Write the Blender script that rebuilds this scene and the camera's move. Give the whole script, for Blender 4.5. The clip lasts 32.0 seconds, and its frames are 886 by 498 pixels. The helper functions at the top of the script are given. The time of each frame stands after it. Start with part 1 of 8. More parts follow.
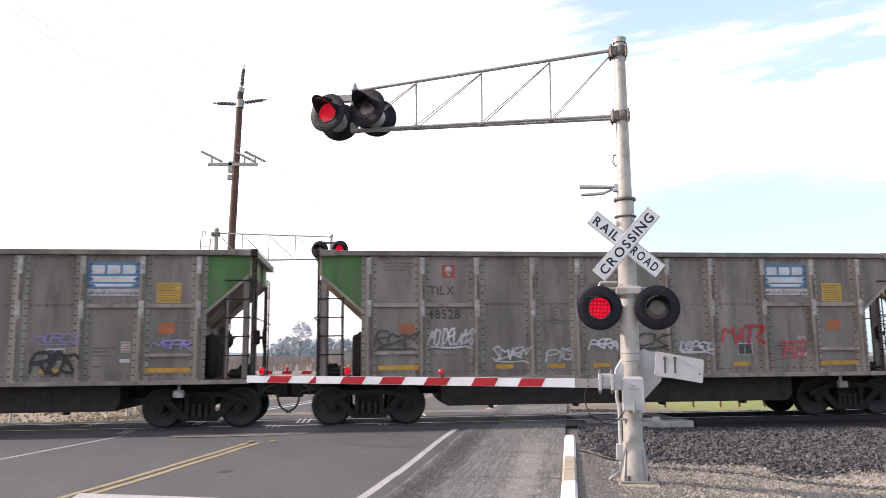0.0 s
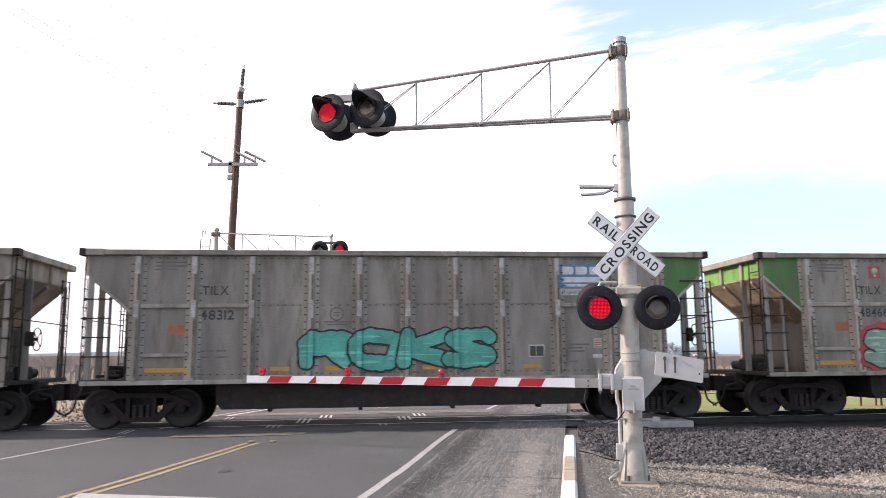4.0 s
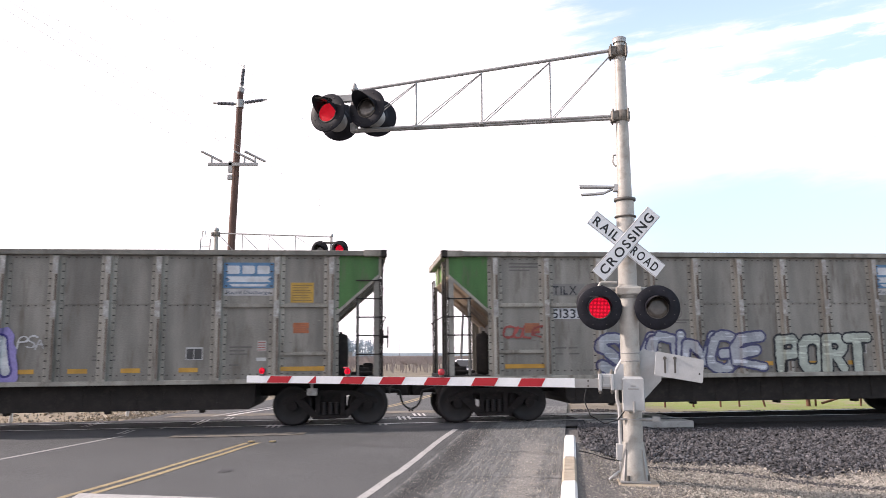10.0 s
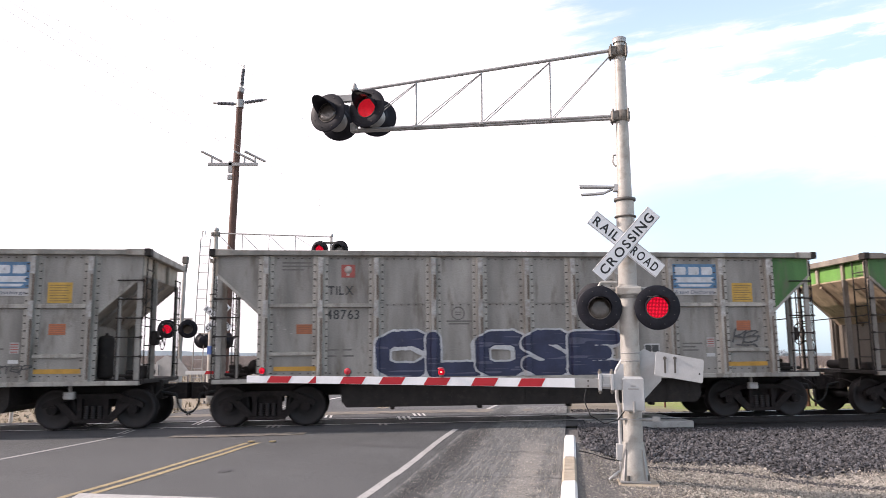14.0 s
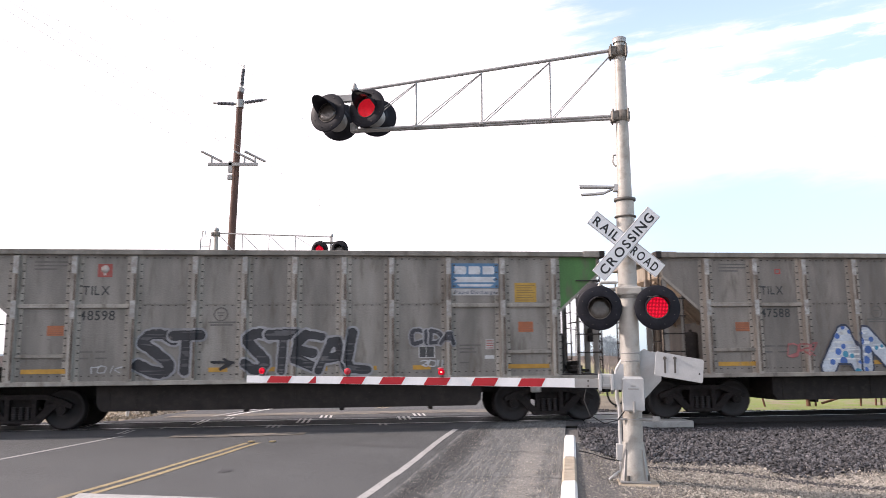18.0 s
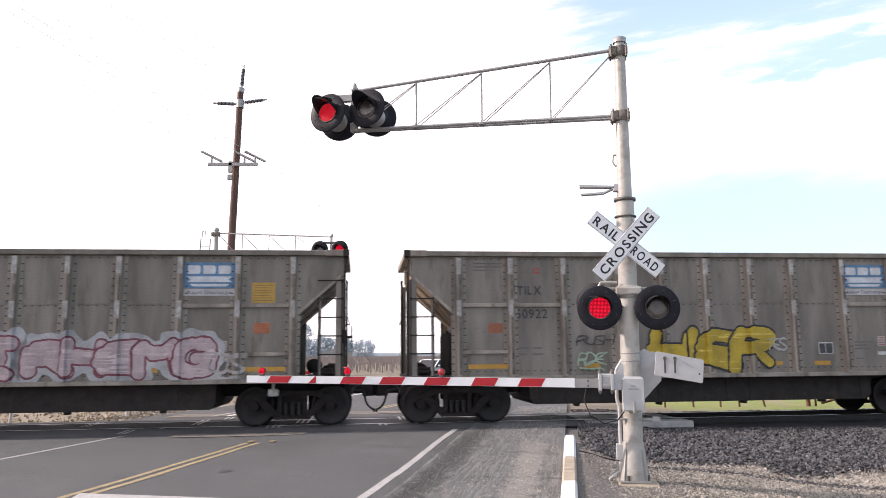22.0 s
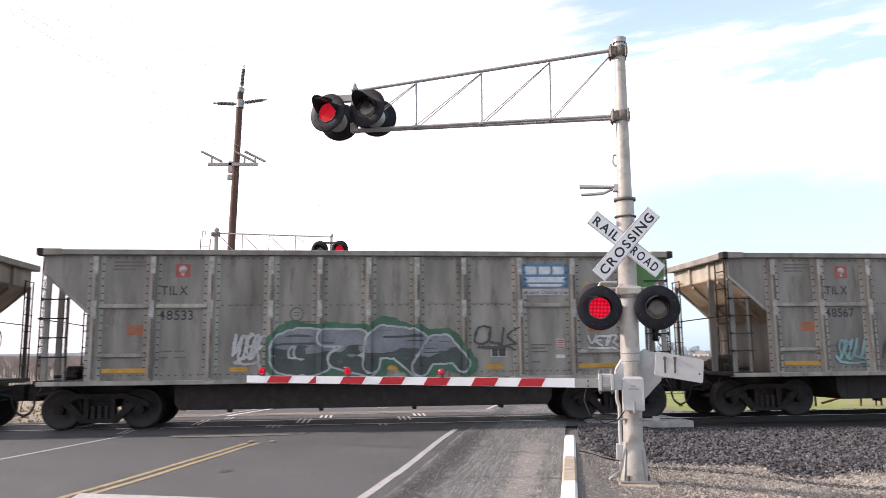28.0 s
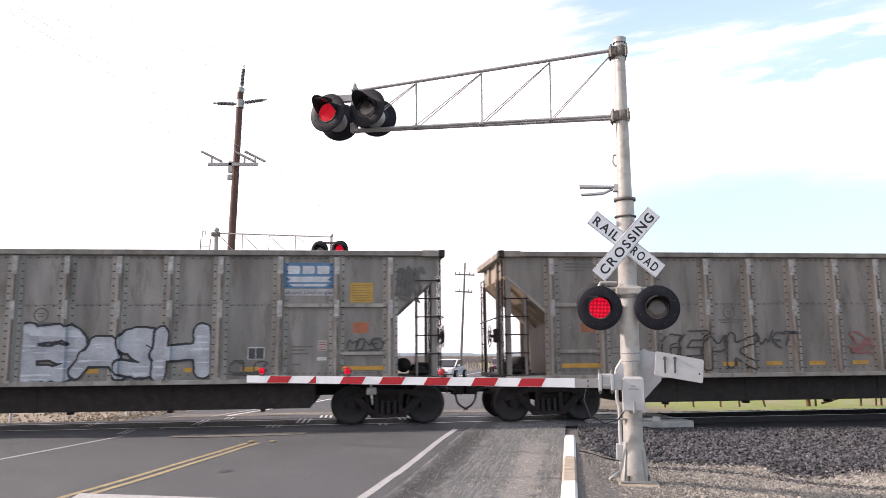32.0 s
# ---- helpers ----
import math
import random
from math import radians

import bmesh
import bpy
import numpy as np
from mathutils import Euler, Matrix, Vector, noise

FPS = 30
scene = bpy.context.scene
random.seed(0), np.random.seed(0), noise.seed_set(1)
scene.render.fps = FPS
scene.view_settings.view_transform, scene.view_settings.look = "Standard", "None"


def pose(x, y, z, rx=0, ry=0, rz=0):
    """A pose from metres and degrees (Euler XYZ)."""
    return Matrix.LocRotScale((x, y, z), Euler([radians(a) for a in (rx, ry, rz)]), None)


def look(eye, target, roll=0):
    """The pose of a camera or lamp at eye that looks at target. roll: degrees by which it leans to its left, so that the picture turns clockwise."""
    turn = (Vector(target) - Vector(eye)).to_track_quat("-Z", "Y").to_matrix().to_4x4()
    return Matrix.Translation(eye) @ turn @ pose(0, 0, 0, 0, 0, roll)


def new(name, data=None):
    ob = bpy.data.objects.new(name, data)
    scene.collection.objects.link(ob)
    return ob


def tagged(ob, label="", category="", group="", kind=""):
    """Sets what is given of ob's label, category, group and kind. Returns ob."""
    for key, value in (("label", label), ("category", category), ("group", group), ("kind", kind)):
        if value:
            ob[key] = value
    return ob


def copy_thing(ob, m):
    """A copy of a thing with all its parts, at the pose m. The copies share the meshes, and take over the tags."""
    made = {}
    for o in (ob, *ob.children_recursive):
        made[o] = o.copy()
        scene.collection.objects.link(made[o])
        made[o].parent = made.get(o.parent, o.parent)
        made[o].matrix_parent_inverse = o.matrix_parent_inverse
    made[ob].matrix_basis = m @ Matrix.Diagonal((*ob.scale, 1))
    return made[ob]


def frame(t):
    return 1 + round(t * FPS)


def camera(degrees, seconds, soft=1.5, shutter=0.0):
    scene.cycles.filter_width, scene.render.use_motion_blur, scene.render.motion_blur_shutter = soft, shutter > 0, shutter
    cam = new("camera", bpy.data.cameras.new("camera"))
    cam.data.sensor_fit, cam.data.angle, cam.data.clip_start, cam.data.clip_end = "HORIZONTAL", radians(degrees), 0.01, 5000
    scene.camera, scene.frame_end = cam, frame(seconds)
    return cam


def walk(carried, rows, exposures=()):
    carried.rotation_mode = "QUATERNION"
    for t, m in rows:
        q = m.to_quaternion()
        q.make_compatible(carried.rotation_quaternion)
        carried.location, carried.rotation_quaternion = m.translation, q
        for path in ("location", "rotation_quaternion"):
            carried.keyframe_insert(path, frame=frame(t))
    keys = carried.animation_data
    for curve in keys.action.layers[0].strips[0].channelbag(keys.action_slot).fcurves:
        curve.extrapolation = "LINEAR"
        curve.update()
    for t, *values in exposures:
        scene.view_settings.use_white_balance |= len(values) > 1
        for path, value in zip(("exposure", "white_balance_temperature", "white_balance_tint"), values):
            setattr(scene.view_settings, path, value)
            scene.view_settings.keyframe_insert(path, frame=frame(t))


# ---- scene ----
cam = camera(61.4, 32.0, soft=0.5, shutter=0.055)
PITCH = 8.15
walk(cam, [(0.0, pose(0, 0, 1.7, 90 + PITCH, 0, 0)), (32.0, pose(0, 0, 1.7, 90 + PITCH, 0, 0))], exposures=[(0.0, 0.13, 6650, 24), (32.0, 0.13, 6650, 24)])

# ---- light: a sun low on the left, thin bright cloud over a pale blue sky ----
SUN_EL, SUN_AZ = radians(28), radians(178.6)  # azimuth of the sun from +x, anticlockwise
world = bpy.data.worlds.new("world")
scene.world = world
world.use_nodes = True
wn, wl = world.node_tree.nodes, world.node_tree.links
wn.clear()
sky = wn.new("ShaderNodeTexSky")
sky.sky_type, sky.sun_disc = "NISHITA", False
sky.sun_elevation, sky.sun_rotation = SUN_EL, math.pi / 2 - SUN_AZ
sky.air_density, sky.dust_density, sky.ozone_density = 1.0, 2.0, 1.0
SKY_STRENGTH, CLOUD = 0.10, 13.0
coord = wn.new("ShaderNodeTexCoord")
stretch = wn.new("ShaderNodeMapping")
stretch.inputs["Scale"].default_value = (1.2, 1.2, 5.0)
stretch.inputs["Rotation"].default_value = (0, radians(14), 0)
cloud = wn.new("ShaderNodeTexNoise")
cloud.inputs["Scale"].default_value, cloud.inputs["Detail"].default_value, cloud.inputs["Roughness"].default_value = 1.5, 8, 0.55
veil = wn.new("ShaderNodeVectorMath")
veil.operation = "DOT_PRODUCT"
veil.inputs[1].default_value = (math.cos(SUN_AZ) * 0.9, math.sin(SUN_AZ) * 0.9 + 0.13, -0.04)
add = wn.new("ShaderNodeMath")
add.operation = "ADD"
ramp = wn.new("ShaderNodeMapRange")
ramp.interpolation_type = "SMOOTHSTEP"
ramp.inputs["From Min"].default_value, ramp.inputs["From Max"].default_value = -0.02, 0.38
mix = wn.new("ShaderNodeMix")
mix.data_type = "RGBA"
mix.inputs[7].default_value = (CLOUD, CLOUD * 1.0, CLOUD * 1.0, 1)
bg = wn.new("ShaderNodeBackground")
bg.inputs["Strength"].default_value = SKY_STRENGTH
wout = wn.new("ShaderNodeOutputWorld")
shift = wn.new("ShaderNodeMath")
shift.operation = "MULTIPLY_ADD"
shift.inputs[1].default_value, shift.inputs[2].default_value = 1.9, -0.71
wl.new(coord.outputs["Generated"], stretch.inputs["Vector"])
wl.new(stretch.outputs["Vector"], cloud.inputs["Vector"])
wl.new(coord.outputs["Generated"], veil.inputs[0])
wl.new(cloud.outputs["Fac"], shift.inputs[0])
wl.new(shift.outputs[0], add.inputs[0])
wl.new(veil.outputs["Value"], add.inputs[1])
wl.new(add.outputs[0], ramp.inputs["Value"])
# drifting high cloud ahead: slanting streaks with blue between them
def w_math(op, a, b=0.0, c=0.0):
    q = wn.new("ShaderNodeMath")
    q.operation = op
    for i, v in enumerate((a, b, c)):
        if isinstance(v, (int, float)):
            q.inputs[i].default_value = v
        else:
            wl.new(v, q.inputs[i])
    return q.outputs[0]


def w_step(v, lo, hi):
    q = wn.new("ShaderNodeMapRange")
    q.interpolation_type = "SMOOTHSTEP"
    q.inputs["From Min"].default_value, q.inputs["From Max"].default_value = lo, hi
    wl.new(v, q.inputs["Value"])
    return q.outputs[0]


def w_noise(vec, scale, detail=7, rough=0.6):
    q = wn.new("ShaderNodeTexNoise")
    q.inputs["Scale"].default_value, q.inputs["Detail"].default_value, q.inputs["Roughness"].default_value = scale, detail, rough
    wl.new(vec, q.inputs["Vector"])
    return w_math("SUBTRACT", q.outputs["Fac"], 0.5)


dsep = wn.new("ShaderNodeSeparateXYZ")
wl.new(coord.outputs["Generated"], dsep.inputs[0])
ahead = w_math("MAXIMUM", dsep.outputs["Y"], 0.05)
sky_u, sky_v = w_math("DIVIDE", dsep.outputs["X"], ahead), w_math("DIVIDE", dsep.outputs["Z"], ahead)
slant = w_math("MULTIPLY_ADD", sky_u, -0.2, sky_v)
across = wn.new("ShaderNodeCombineXYZ")
wl.new(w_math("MULTIPLY", sky_u, 1.1), across.inputs[0])
wl.new(w_math("MULTIPLY", slant, 5.0), across.inputs[1])
wisp, broad = w_noise(across.outputs[0], 5.0, 9, 0.62), w_noise(across.outputs[0], 1.7, 4)
warped = w_math("MULTIPLY_ADD", wisp, 0.14, w_math("MULTIPLY_ADD", broad, 0.05, slant))
upper = w_math("MULTIPLY", w_step(warped, 0.345, 0.40), w_step(w_math("MULTIPLY_ADD", wisp, 0.35, sky_u), 0.12, 0.3))
gap = w_math("MULTIPLY", w_math("MULTIPLY", w_step(warped, 0.285, 0.31), w_step(warped, 0.345, 0.32)), w_step(w_math("MULTIPLY_ADD", wisp, 0.5, sky_u), 0.33, 0.56))
below = w_math("MULTIPLY", w_math("MULTIPLY", w_step(w_math("MULTIPLY_ADD", wisp, 0.1, sky_v), 0.29, 0.19), w_step(w_math("MULTIPLY_ADD", broad, 0.3, sky_u), 0.1, 0.38)), 0.99)
blue = w_math("MAXIMUM", upper, w_math("MAXIMUM", w_math("MULTIPLY", gap, 0.93), below))
blue = w_math("ADD", blue, w_math("MULTIPLY", w_step(wisp, 0.02, 0.22), w_math("MULTIPLY", w_step(sky_u, 0.1, 0.5), 0.45)))
front = w_step(dsep.outputs["Y"], 0.2, 0.4)
cover = wn.new("ShaderNodeMix")
wl.new(front, cover.inputs[0])
wl.new(ramp.outputs["Result"], cover.inputs[2])
wl.new(w_math("POWER", w_math("SUBTRACT", 1.0, w_math("MINIMUM", blue, 1.0)), 2.6), cover.inputs[3])
wl.new(cover.outputs[0], mix.inputs[0])
haze = wn.new("ShaderNodeVectorMath")       # thin high haze over the whole sky
haze.operation = "ADD"
wsep = wn.new("ShaderNodeSeparateXYZ")
thin_out, thin_cap, thick = wn.new("ShaderNodeMath"), wn.new("ShaderNodeMath"), wn.new("ShaderNodeVectorMath")
thin_out.operation, thin_cap.operation, thick.operation = "DIVIDE", "MINIMUM", "SCALE"
thin_out.inputs[0].default_value, thin_cap.inputs[1].default_value = 0.38, 1.0
thick.inputs[0].default_value = (4.65, 6.66, 7.55)
low = wn.new("ShaderNodeMath")
low.operation = "MAXIMUM"
low.inputs[1].default_value = 0.05
wl.new(coord.outputs["Generated"], wsep.inputs[0])
wl.new(wsep.outputs["Z"], low.inputs[0])
wl.new(low.outputs[0], thin_out.inputs[1])
wl.new(thin_out.outputs[0], thin_cap.inputs[0])
wl.new(thin_cap.outputs[0], thick.inputs["Scale"])
wl.new(thick.outputs["Vector"], haze.inputs[1])
wl.new(sky.outputs["Color"], haze.inputs[0])
wl.new(haze.outputs["Vector"], mix.inputs[6])
wl.new(mix.outputs[2], bg.inputs["Color"])
wl.new(bg.outputs["Background"], wout.inputs["Surface"])

sun = new("sun", bpy.data.lights.new("sun", "SUN"))
sun.data.energy, sun.data.angle, sun.data.color = 5.0, radians(0.55), (1.0, 0.93, 0.82)
sun.matrix_world = look((0, 0, 0), (-math.cos(SUN_AZ) * math.cos(SUN_EL), -math.sin(SUN_AZ) * math.cos(SUN_EL), -math.sin(SUN_EL)))


# ---- materials ----
def material(name, color, rough=0.6, metal=0.0, vary=0.25, scale=6.0, fine=60.0, bump=0.15, dirt=None, dirt_at=0.6, tint=False, emit=0.0, streak=1.0, coat=0.0, speck=None, spec=0.5):
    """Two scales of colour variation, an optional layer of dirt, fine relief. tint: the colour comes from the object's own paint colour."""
    m = bpy.data.materials.new(name)
    m.use_nodes = True
    n, l = m.node_tree.nodes, m.node_tree.links
    b = n["Principled BSDF"]
    tc = n.new("ShaderNodeTexCoord")
    mp = n.new("ShaderNodeMapping")
    mp.inputs["Scale"].default_value = (1, 1, streak)
    info = n.new("ShaderNodeObjectInfo")
    far_off = n.new("ShaderNodeVectorMath")
    far_off.operation = "MULTIPLY_ADD"
    far_off.inputs[1].default_value = (37, 23, 11)
    l.new(info.outputs["Random"], far_off.inputs[0])
    l.new(tc.outputs["Object"], far_off.inputs[2])
    l.new(far_off.outputs["Vector"], mp.inputs["Vector"])
    big, small = n.new("ShaderNodeTexNoise"), n.new("ShaderNodeTexNoise")
    for q, s in ((big, scale), (small, fine)):
        q.inputs["Scale"].default_value, q.inputs["Detail"].default_value = s, 5
        l.new(mp.outputs["Vector"], q.inputs["Vector"])
    l.new(tc.outputs["Object"], small.inputs["Vector"])
    val = n.new("ShaderNodeMapRange")
    val.inputs["From Min"].default_value, val.inputs["From Max"].default_value = 0.3, 0.7
    val.inputs["To Min"].default_value, val.inputs["To Max"].default_value = 1 - vary, 1 + vary * 0.6
    l.new(big.outputs["Fac"], val.inputs["Value"])
    val2 = n.new("ShaderNodeMapRange")
    val2.inputs["From Min"].default_value, val2.inputs["From Max"].default_value = 0.3, 0.7
    val2.inputs["To Min"].default_value, val2.inputs["To Max"].default_value = 1 - (vary * 0.5 if speck is None else speck), 1 + (vary * 0.35 if speck is None else speck * 0.8)
    l.new(small.outputs["Fac"], val2.inputs["Value"])
    rnd = n.new("ShaderNodeMapRange")
    rnd.inputs["To Min"].default_value, rnd.inputs["To Max"].default_value = 1 - vary * 0.3, 1 + vary * 0.3
    l.new(info.outputs["Random"], rnd.inputs["Value"])
    m1, m2 = n.new("ShaderNodeMath"), n.new("ShaderNodeMath")
    m1.operation = m2.operation = "MULTIPLY"
    l.new(val.outputs[0], m1.inputs[0])
    l.new(val2.outputs[0], m1.inputs[1])
    l.new(m1.outputs[0], m2.inputs[0])
    l.new(rnd.outputs[0], m2.inputs[1])
    sc = n.new("ShaderNodeVectorMath")
    sc.operation = "SCALE"
    sc.inputs[0].default_value = color[:3]
    if tint:
        l.new(info.outputs["Color"], sc.inputs[0])
    l.new(m2.outputs[0], sc.inputs["Scale"])
    out = sc.outputs["Vector"]
    if dirt:
        dn = n.new("ShaderNodeTexNoise")
        dn.inputs["Scale"].default_value, dn.inputs["Detail"].default_value, dn.inputs["Roughness"].default_value = scale * 1.7, 8, 0.65
        l.new(mp.outputs["Vector"], dn.inputs["Vector"])
        dr = n.new("ShaderNodeMapRange")
        dr.inputs["From Min"].default_value, dr.inputs["From Max"].default_value = dirt_at - 0.08, dirt_at + 0.12
        l.new(dn.outputs["Fac"], dr.inputs["Value"])
        mx = n.new("ShaderNodeMix")
        mx.data_type = "RGBA"
        l.new(dr.outputs[0], mx.inputs[0])
        l.new(out, mx.inputs[6])
        mx.inputs[7].default_value = (*dirt, 1)
        out = mx.outputs[2]
    l.new(out, b.inputs["Base Color"])
    b.inputs["Roughness"].default_value, b.inputs["Metallic"].default_value = rough, metal
    b.inputs["Coat Weight"].default_value, b.inputs["Specular IOR Level"].default_value = coat, spec
    if bump:
        bp = n.new("ShaderNodeBump")
        bp.inputs["Strength"].default_value, bp.inputs["Distance"].default_value = bump, 0.01
        l.new(small.outputs["Fac"], bp.inputs["Height"])
        l.new(bp.outputs["Normal"], b.inputs["Normal"])
    if emit:
        b.inputs["Emission Color"].default_value = (*color[:3], 1)
        b.inputs["Emission Strength"].default_value = emit
    return m


CAR = material("hopper_paint", (0.3, 0.28, 0.25), 0.62, 0, 0.36, 2.3, 45, 0.1, dirt=(0.115, 0.095, 0.075), dirt_at=0.61, tint=True, streak=0.22)
WORN = material("worn_bare_patch", (0.44, 0.43, 0.41), 0.6, 0, 0.3, 5, 40, 0.1, dirt=(0.27, 0.245, 0.22), dirt_at=0.5)
# rivets: the small shadows at them are put into this dark colour
BOLT = material("dark_bolts", (0.07, 0.06, 0.052), 0.6, 0.2, 0.3, 20, 80, 0.0)
RUSTY = material("rust_stain", (0.15, 0.118, 0.095), 0.8, 0, 0.4, 3, 40, 0.1, dirt=(0.25, 0.22, 0.19), dirt_at=0.6)
UNDER = material("underframe_black", (0.0225, 0.017, 0.0148), 0.8, 0, 0.4, 4, 40, 0.2, dirt=(0.038, 0.029, 0.024), dirt_at=0.6)
TRUCK = material("cast_steel_grime", (0.0195, 0.0148, 0.0142), 0.8, 0.0, 0.4, 6, 50, 0.3, dirt=(0.038, 0.03, 0.026), dirt_at=0.6, spec=0.3)
WHEEL = material("wheel_steel", (0.0178, 0.0135, 0.0132), 0.65, 0.0, 0.3, 5, 40, 0.15)
SPRAY = material("spray_paint", (1, 1, 1), 0.55, 0, 0.3, 2.5, 22, 0.05, tint=True, dirt=(0.2, 0.18, 0.16), dirt_at=0.72)
DECAL = material("decal_paint", (1, 1, 1), 0.5, 0, 0.2, 5, 60, 0.05, tint=True, dirt=(0.2, 0.18, 0.16), dirt_at=0.68)
GALV = material("galvanised_steel", (0.34, 0.335, 0.325), 0.42, 0.35, 0.18, 3, 70, 0.1, dirt=(0.24, 0.21, 0.17), dirt_at=0.66)
ALU = material("aluminium_paint", (0.4, 0.385, 0.352), 0.5, 0.1, 0.2, 2.4, 60, 0.1, dirt=(0.26, 0.23, 0.19), dirt_at=0.6)
BOXGREY = material("signal_grey_paint", (0.47, 0.478, 0.478), 0.45, 0.05, 0.14, 5, 60, 0.08, dirt=(0.33, 0.32, 0.3), dirt_at=0.68)
BLACK = material("signal_black_paint", (0.013, 0.0135, 0.019), 0.55, 0, 0.35, 9, 50, 0.08, dirt=(0.035, 0.035, 0.038), dirt_at=0.72, spec=0.2)
DARKIRON = material("dark_hardware", (0.12, 0.11, 0.1), 0.55, 0.4, 0.3, 12, 80, 0.2)
OLDIRON = material("weathered_hardware", (0.2, 0.18, 0.155), 0.6, 0.3, 0.35, 14, 80, 0.2, dirt=(0.1, 0.07, 0.05), dirt_at=0.6)
WHITE = material("white_sign_paint", (0.78, 0.79, 0.8), 0.42, 0, 0.06, 5, 60, 0.03, dirt=(0.55, 0.54, 0.52), dirt_at=0.74)
RED = material("red_reflective", (0.42, 0.022, 0.03), 0.4, 0, 0.12, 8, 80, 0.04, dirt=(0.32, 0.1, 0.09), dirt_at=0.77, spec=0.3)
LETTER = material("black_letters", (0.018, 0.018, 0.02), 0.5, 0, 0.1, 8, 60, 0.0)
LIT = material("lit_red_lens", (1.0, 0.012, 0.045), 0.4, 0, 0.0, 8, 60, 0.0, emit=1.25)
LIT_SOFT = material("lit_red_lens_aslant", (0.8, 0.02, 0.035), 0.4, 0, 0.0, 8, 60, 0.0, emit=0.7)
LIT_BRIGHT = material("lit_bulb", (1.0, 0.12, 0.08), 0.4, 0, 0.0, 8, 60, 0.0, emit=6.0)
def led_dots(m, pitch, low, high):
    """Rows of bright points, as a lens full of small diodes has them."""
    n, l = m.node_tree.nodes, m.node_tree.links
    tc, sx = n.new("ShaderNodeTexCoord"), n.new("ShaderNodeSeparateXYZ")
    l.new(tc.outputs["Object"], sx.inputs[0])
    waves = []
    for axis in ("X", "Z"):
        k, s = n.new("ShaderNodeMath"), n.new("ShaderNodeMath")
        k.operation, s.operation = "MULTIPLY", "SINE"
        k.inputs[1].default_value = 2 * math.pi / pitch
        l.new(sx.outputs[axis], k.inputs[0])
        l.new(k.outputs[0], s.inputs[0])
        waves.append(s.outputs[0])
    p, r = n.new("ShaderNodeMath"), n.new("ShaderNodeMapRange")
    p.operation = "MINIMUM"
    l.new(waves[0], p.inputs[0])
    l.new(waves[1], p.inputs[1])
    r.inputs["From Min"].default_value, r.inputs["From Max"].default_value = -0.2, 0.8
    r.inputs["To Min"].default_value, r.inputs["To Max"].default_value = low, high
    l.new(p.outputs[0], r.inputs["Value"])
    b = n["Principled BSDF"]
    l.new(r.outputs[0], b.inputs["Emission Strength"])
    l.remove(b.inputs["Base Color"].links[0])
    b.inputs["Base Color"].default_value, b.inputs["Specular IOR Level"].default_value = (0.2, 0.002, 0.006, 1), 0.1


led_dots(LIT, 0.019, 0.3, 1.65)
led_dots(LIT_SOFT, 0.017, 0.4, 0.9)
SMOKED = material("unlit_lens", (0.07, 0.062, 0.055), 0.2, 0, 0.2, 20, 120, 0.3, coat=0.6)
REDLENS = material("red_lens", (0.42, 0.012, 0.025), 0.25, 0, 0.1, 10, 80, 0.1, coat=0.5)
ASPHALT = material("asphalt", (0.108, 0.11, 0.11), 0.85, 0, 0.16, 0.5, 60, 1.0, dirt=(0.122, 0.117, 0.112), dirt_at=0.68, speck=1.0)
PATCH = material("dark_asphalt", (0.074, 0.074, 0.077), 0.8, 0, 0.3, 0.8, 90, 0.5, dirt=(0.1, 0.095, 0.09), dirt_at=0.62)
CHIPSEAL = material("shoulder_chipseal", (0.145, 0.149, 0.147), 0.9, 0, 0.3, 2.2, 80, 1.0, dirt=(0.16, 0.153, 0.142), dirt_at=0.63, speck=0.8)
SHADOW_BLACK = material("black_tar", (0.022, 0.021, 0.022), 0.6, 0, 0.2, 6, 80, 0.3)
ROADWHITE = material("road_white", (0.43, 0.42, 0.405), 0.7, 0, 0.15, 8, 80, 0.3, dirt=(0.17, 0.165, 0.16), dirt_at=0.63, speck=0.3)
ROADYELLOW = material("road_yellow", (0.4, 0.31, 0.165), 0.7, 0, 0.18, 8, 80, 0.3, dirt=(0.2, 0.17, 0.13), dirt_at=0.6, speck=0.35)
DUST = material("sandy_dust", (0.27, 0.23, 0.18), 0.9, 0, 0.4, 2.5, 50, 0.5, dirt=(0.13, 0.125, 0.12), dirt_at=0.5)
KERBWHITE = material("kerb_white", (0.75, 0.74, 0.71), 0.65, 0, 0.12, 5, 50, 0.25, dirt=(0.42, 0.37, 0.3), dirt_at=0.66)
KERBTAN = material("kerb_concrete", (0.4, 0.34, 0.26), 0.8, 0, 0.2, 6, 60, 0.3)
CONCRETE = material("concrete", (0.36, 0.355, 0.34), 0.8, 0, 0.2, 4, 60, 0.3, dirt=(0.2, 0.19, 0.17), dirt_at=0.64)
STONE = material("ballast_stone", (0.086, 0.083, 0.087), 0.7, 0, 0.5, 9, 60, 0.3)
TAN = material("tan_gravel", (0.4, 0.365, 0.315), 0.85, 0, 0.45, 9, 60, 0.3)
WOOD = material("pole_wood", (0.125, 0.068, 0.052), 0.8, 0, 0.35, 3, 40, 0.3, streak=0.15)
GREYWOOD = material("grey_pole_wood", (0.17, 0.162, 0.16), 0.85, 0, 0.25, 3, 40, 0.3, streak=0.15)
RUSTPOST = material("rusty_post", (0.16, 0.075, 0.045), 0.85, 0, 0.3, 6, 60, 0.3)
INSUL = material("grey_polymer", (0.12, 0.125, 0.14), 0.5, 0, 0.15, 5, 50, 0.0)
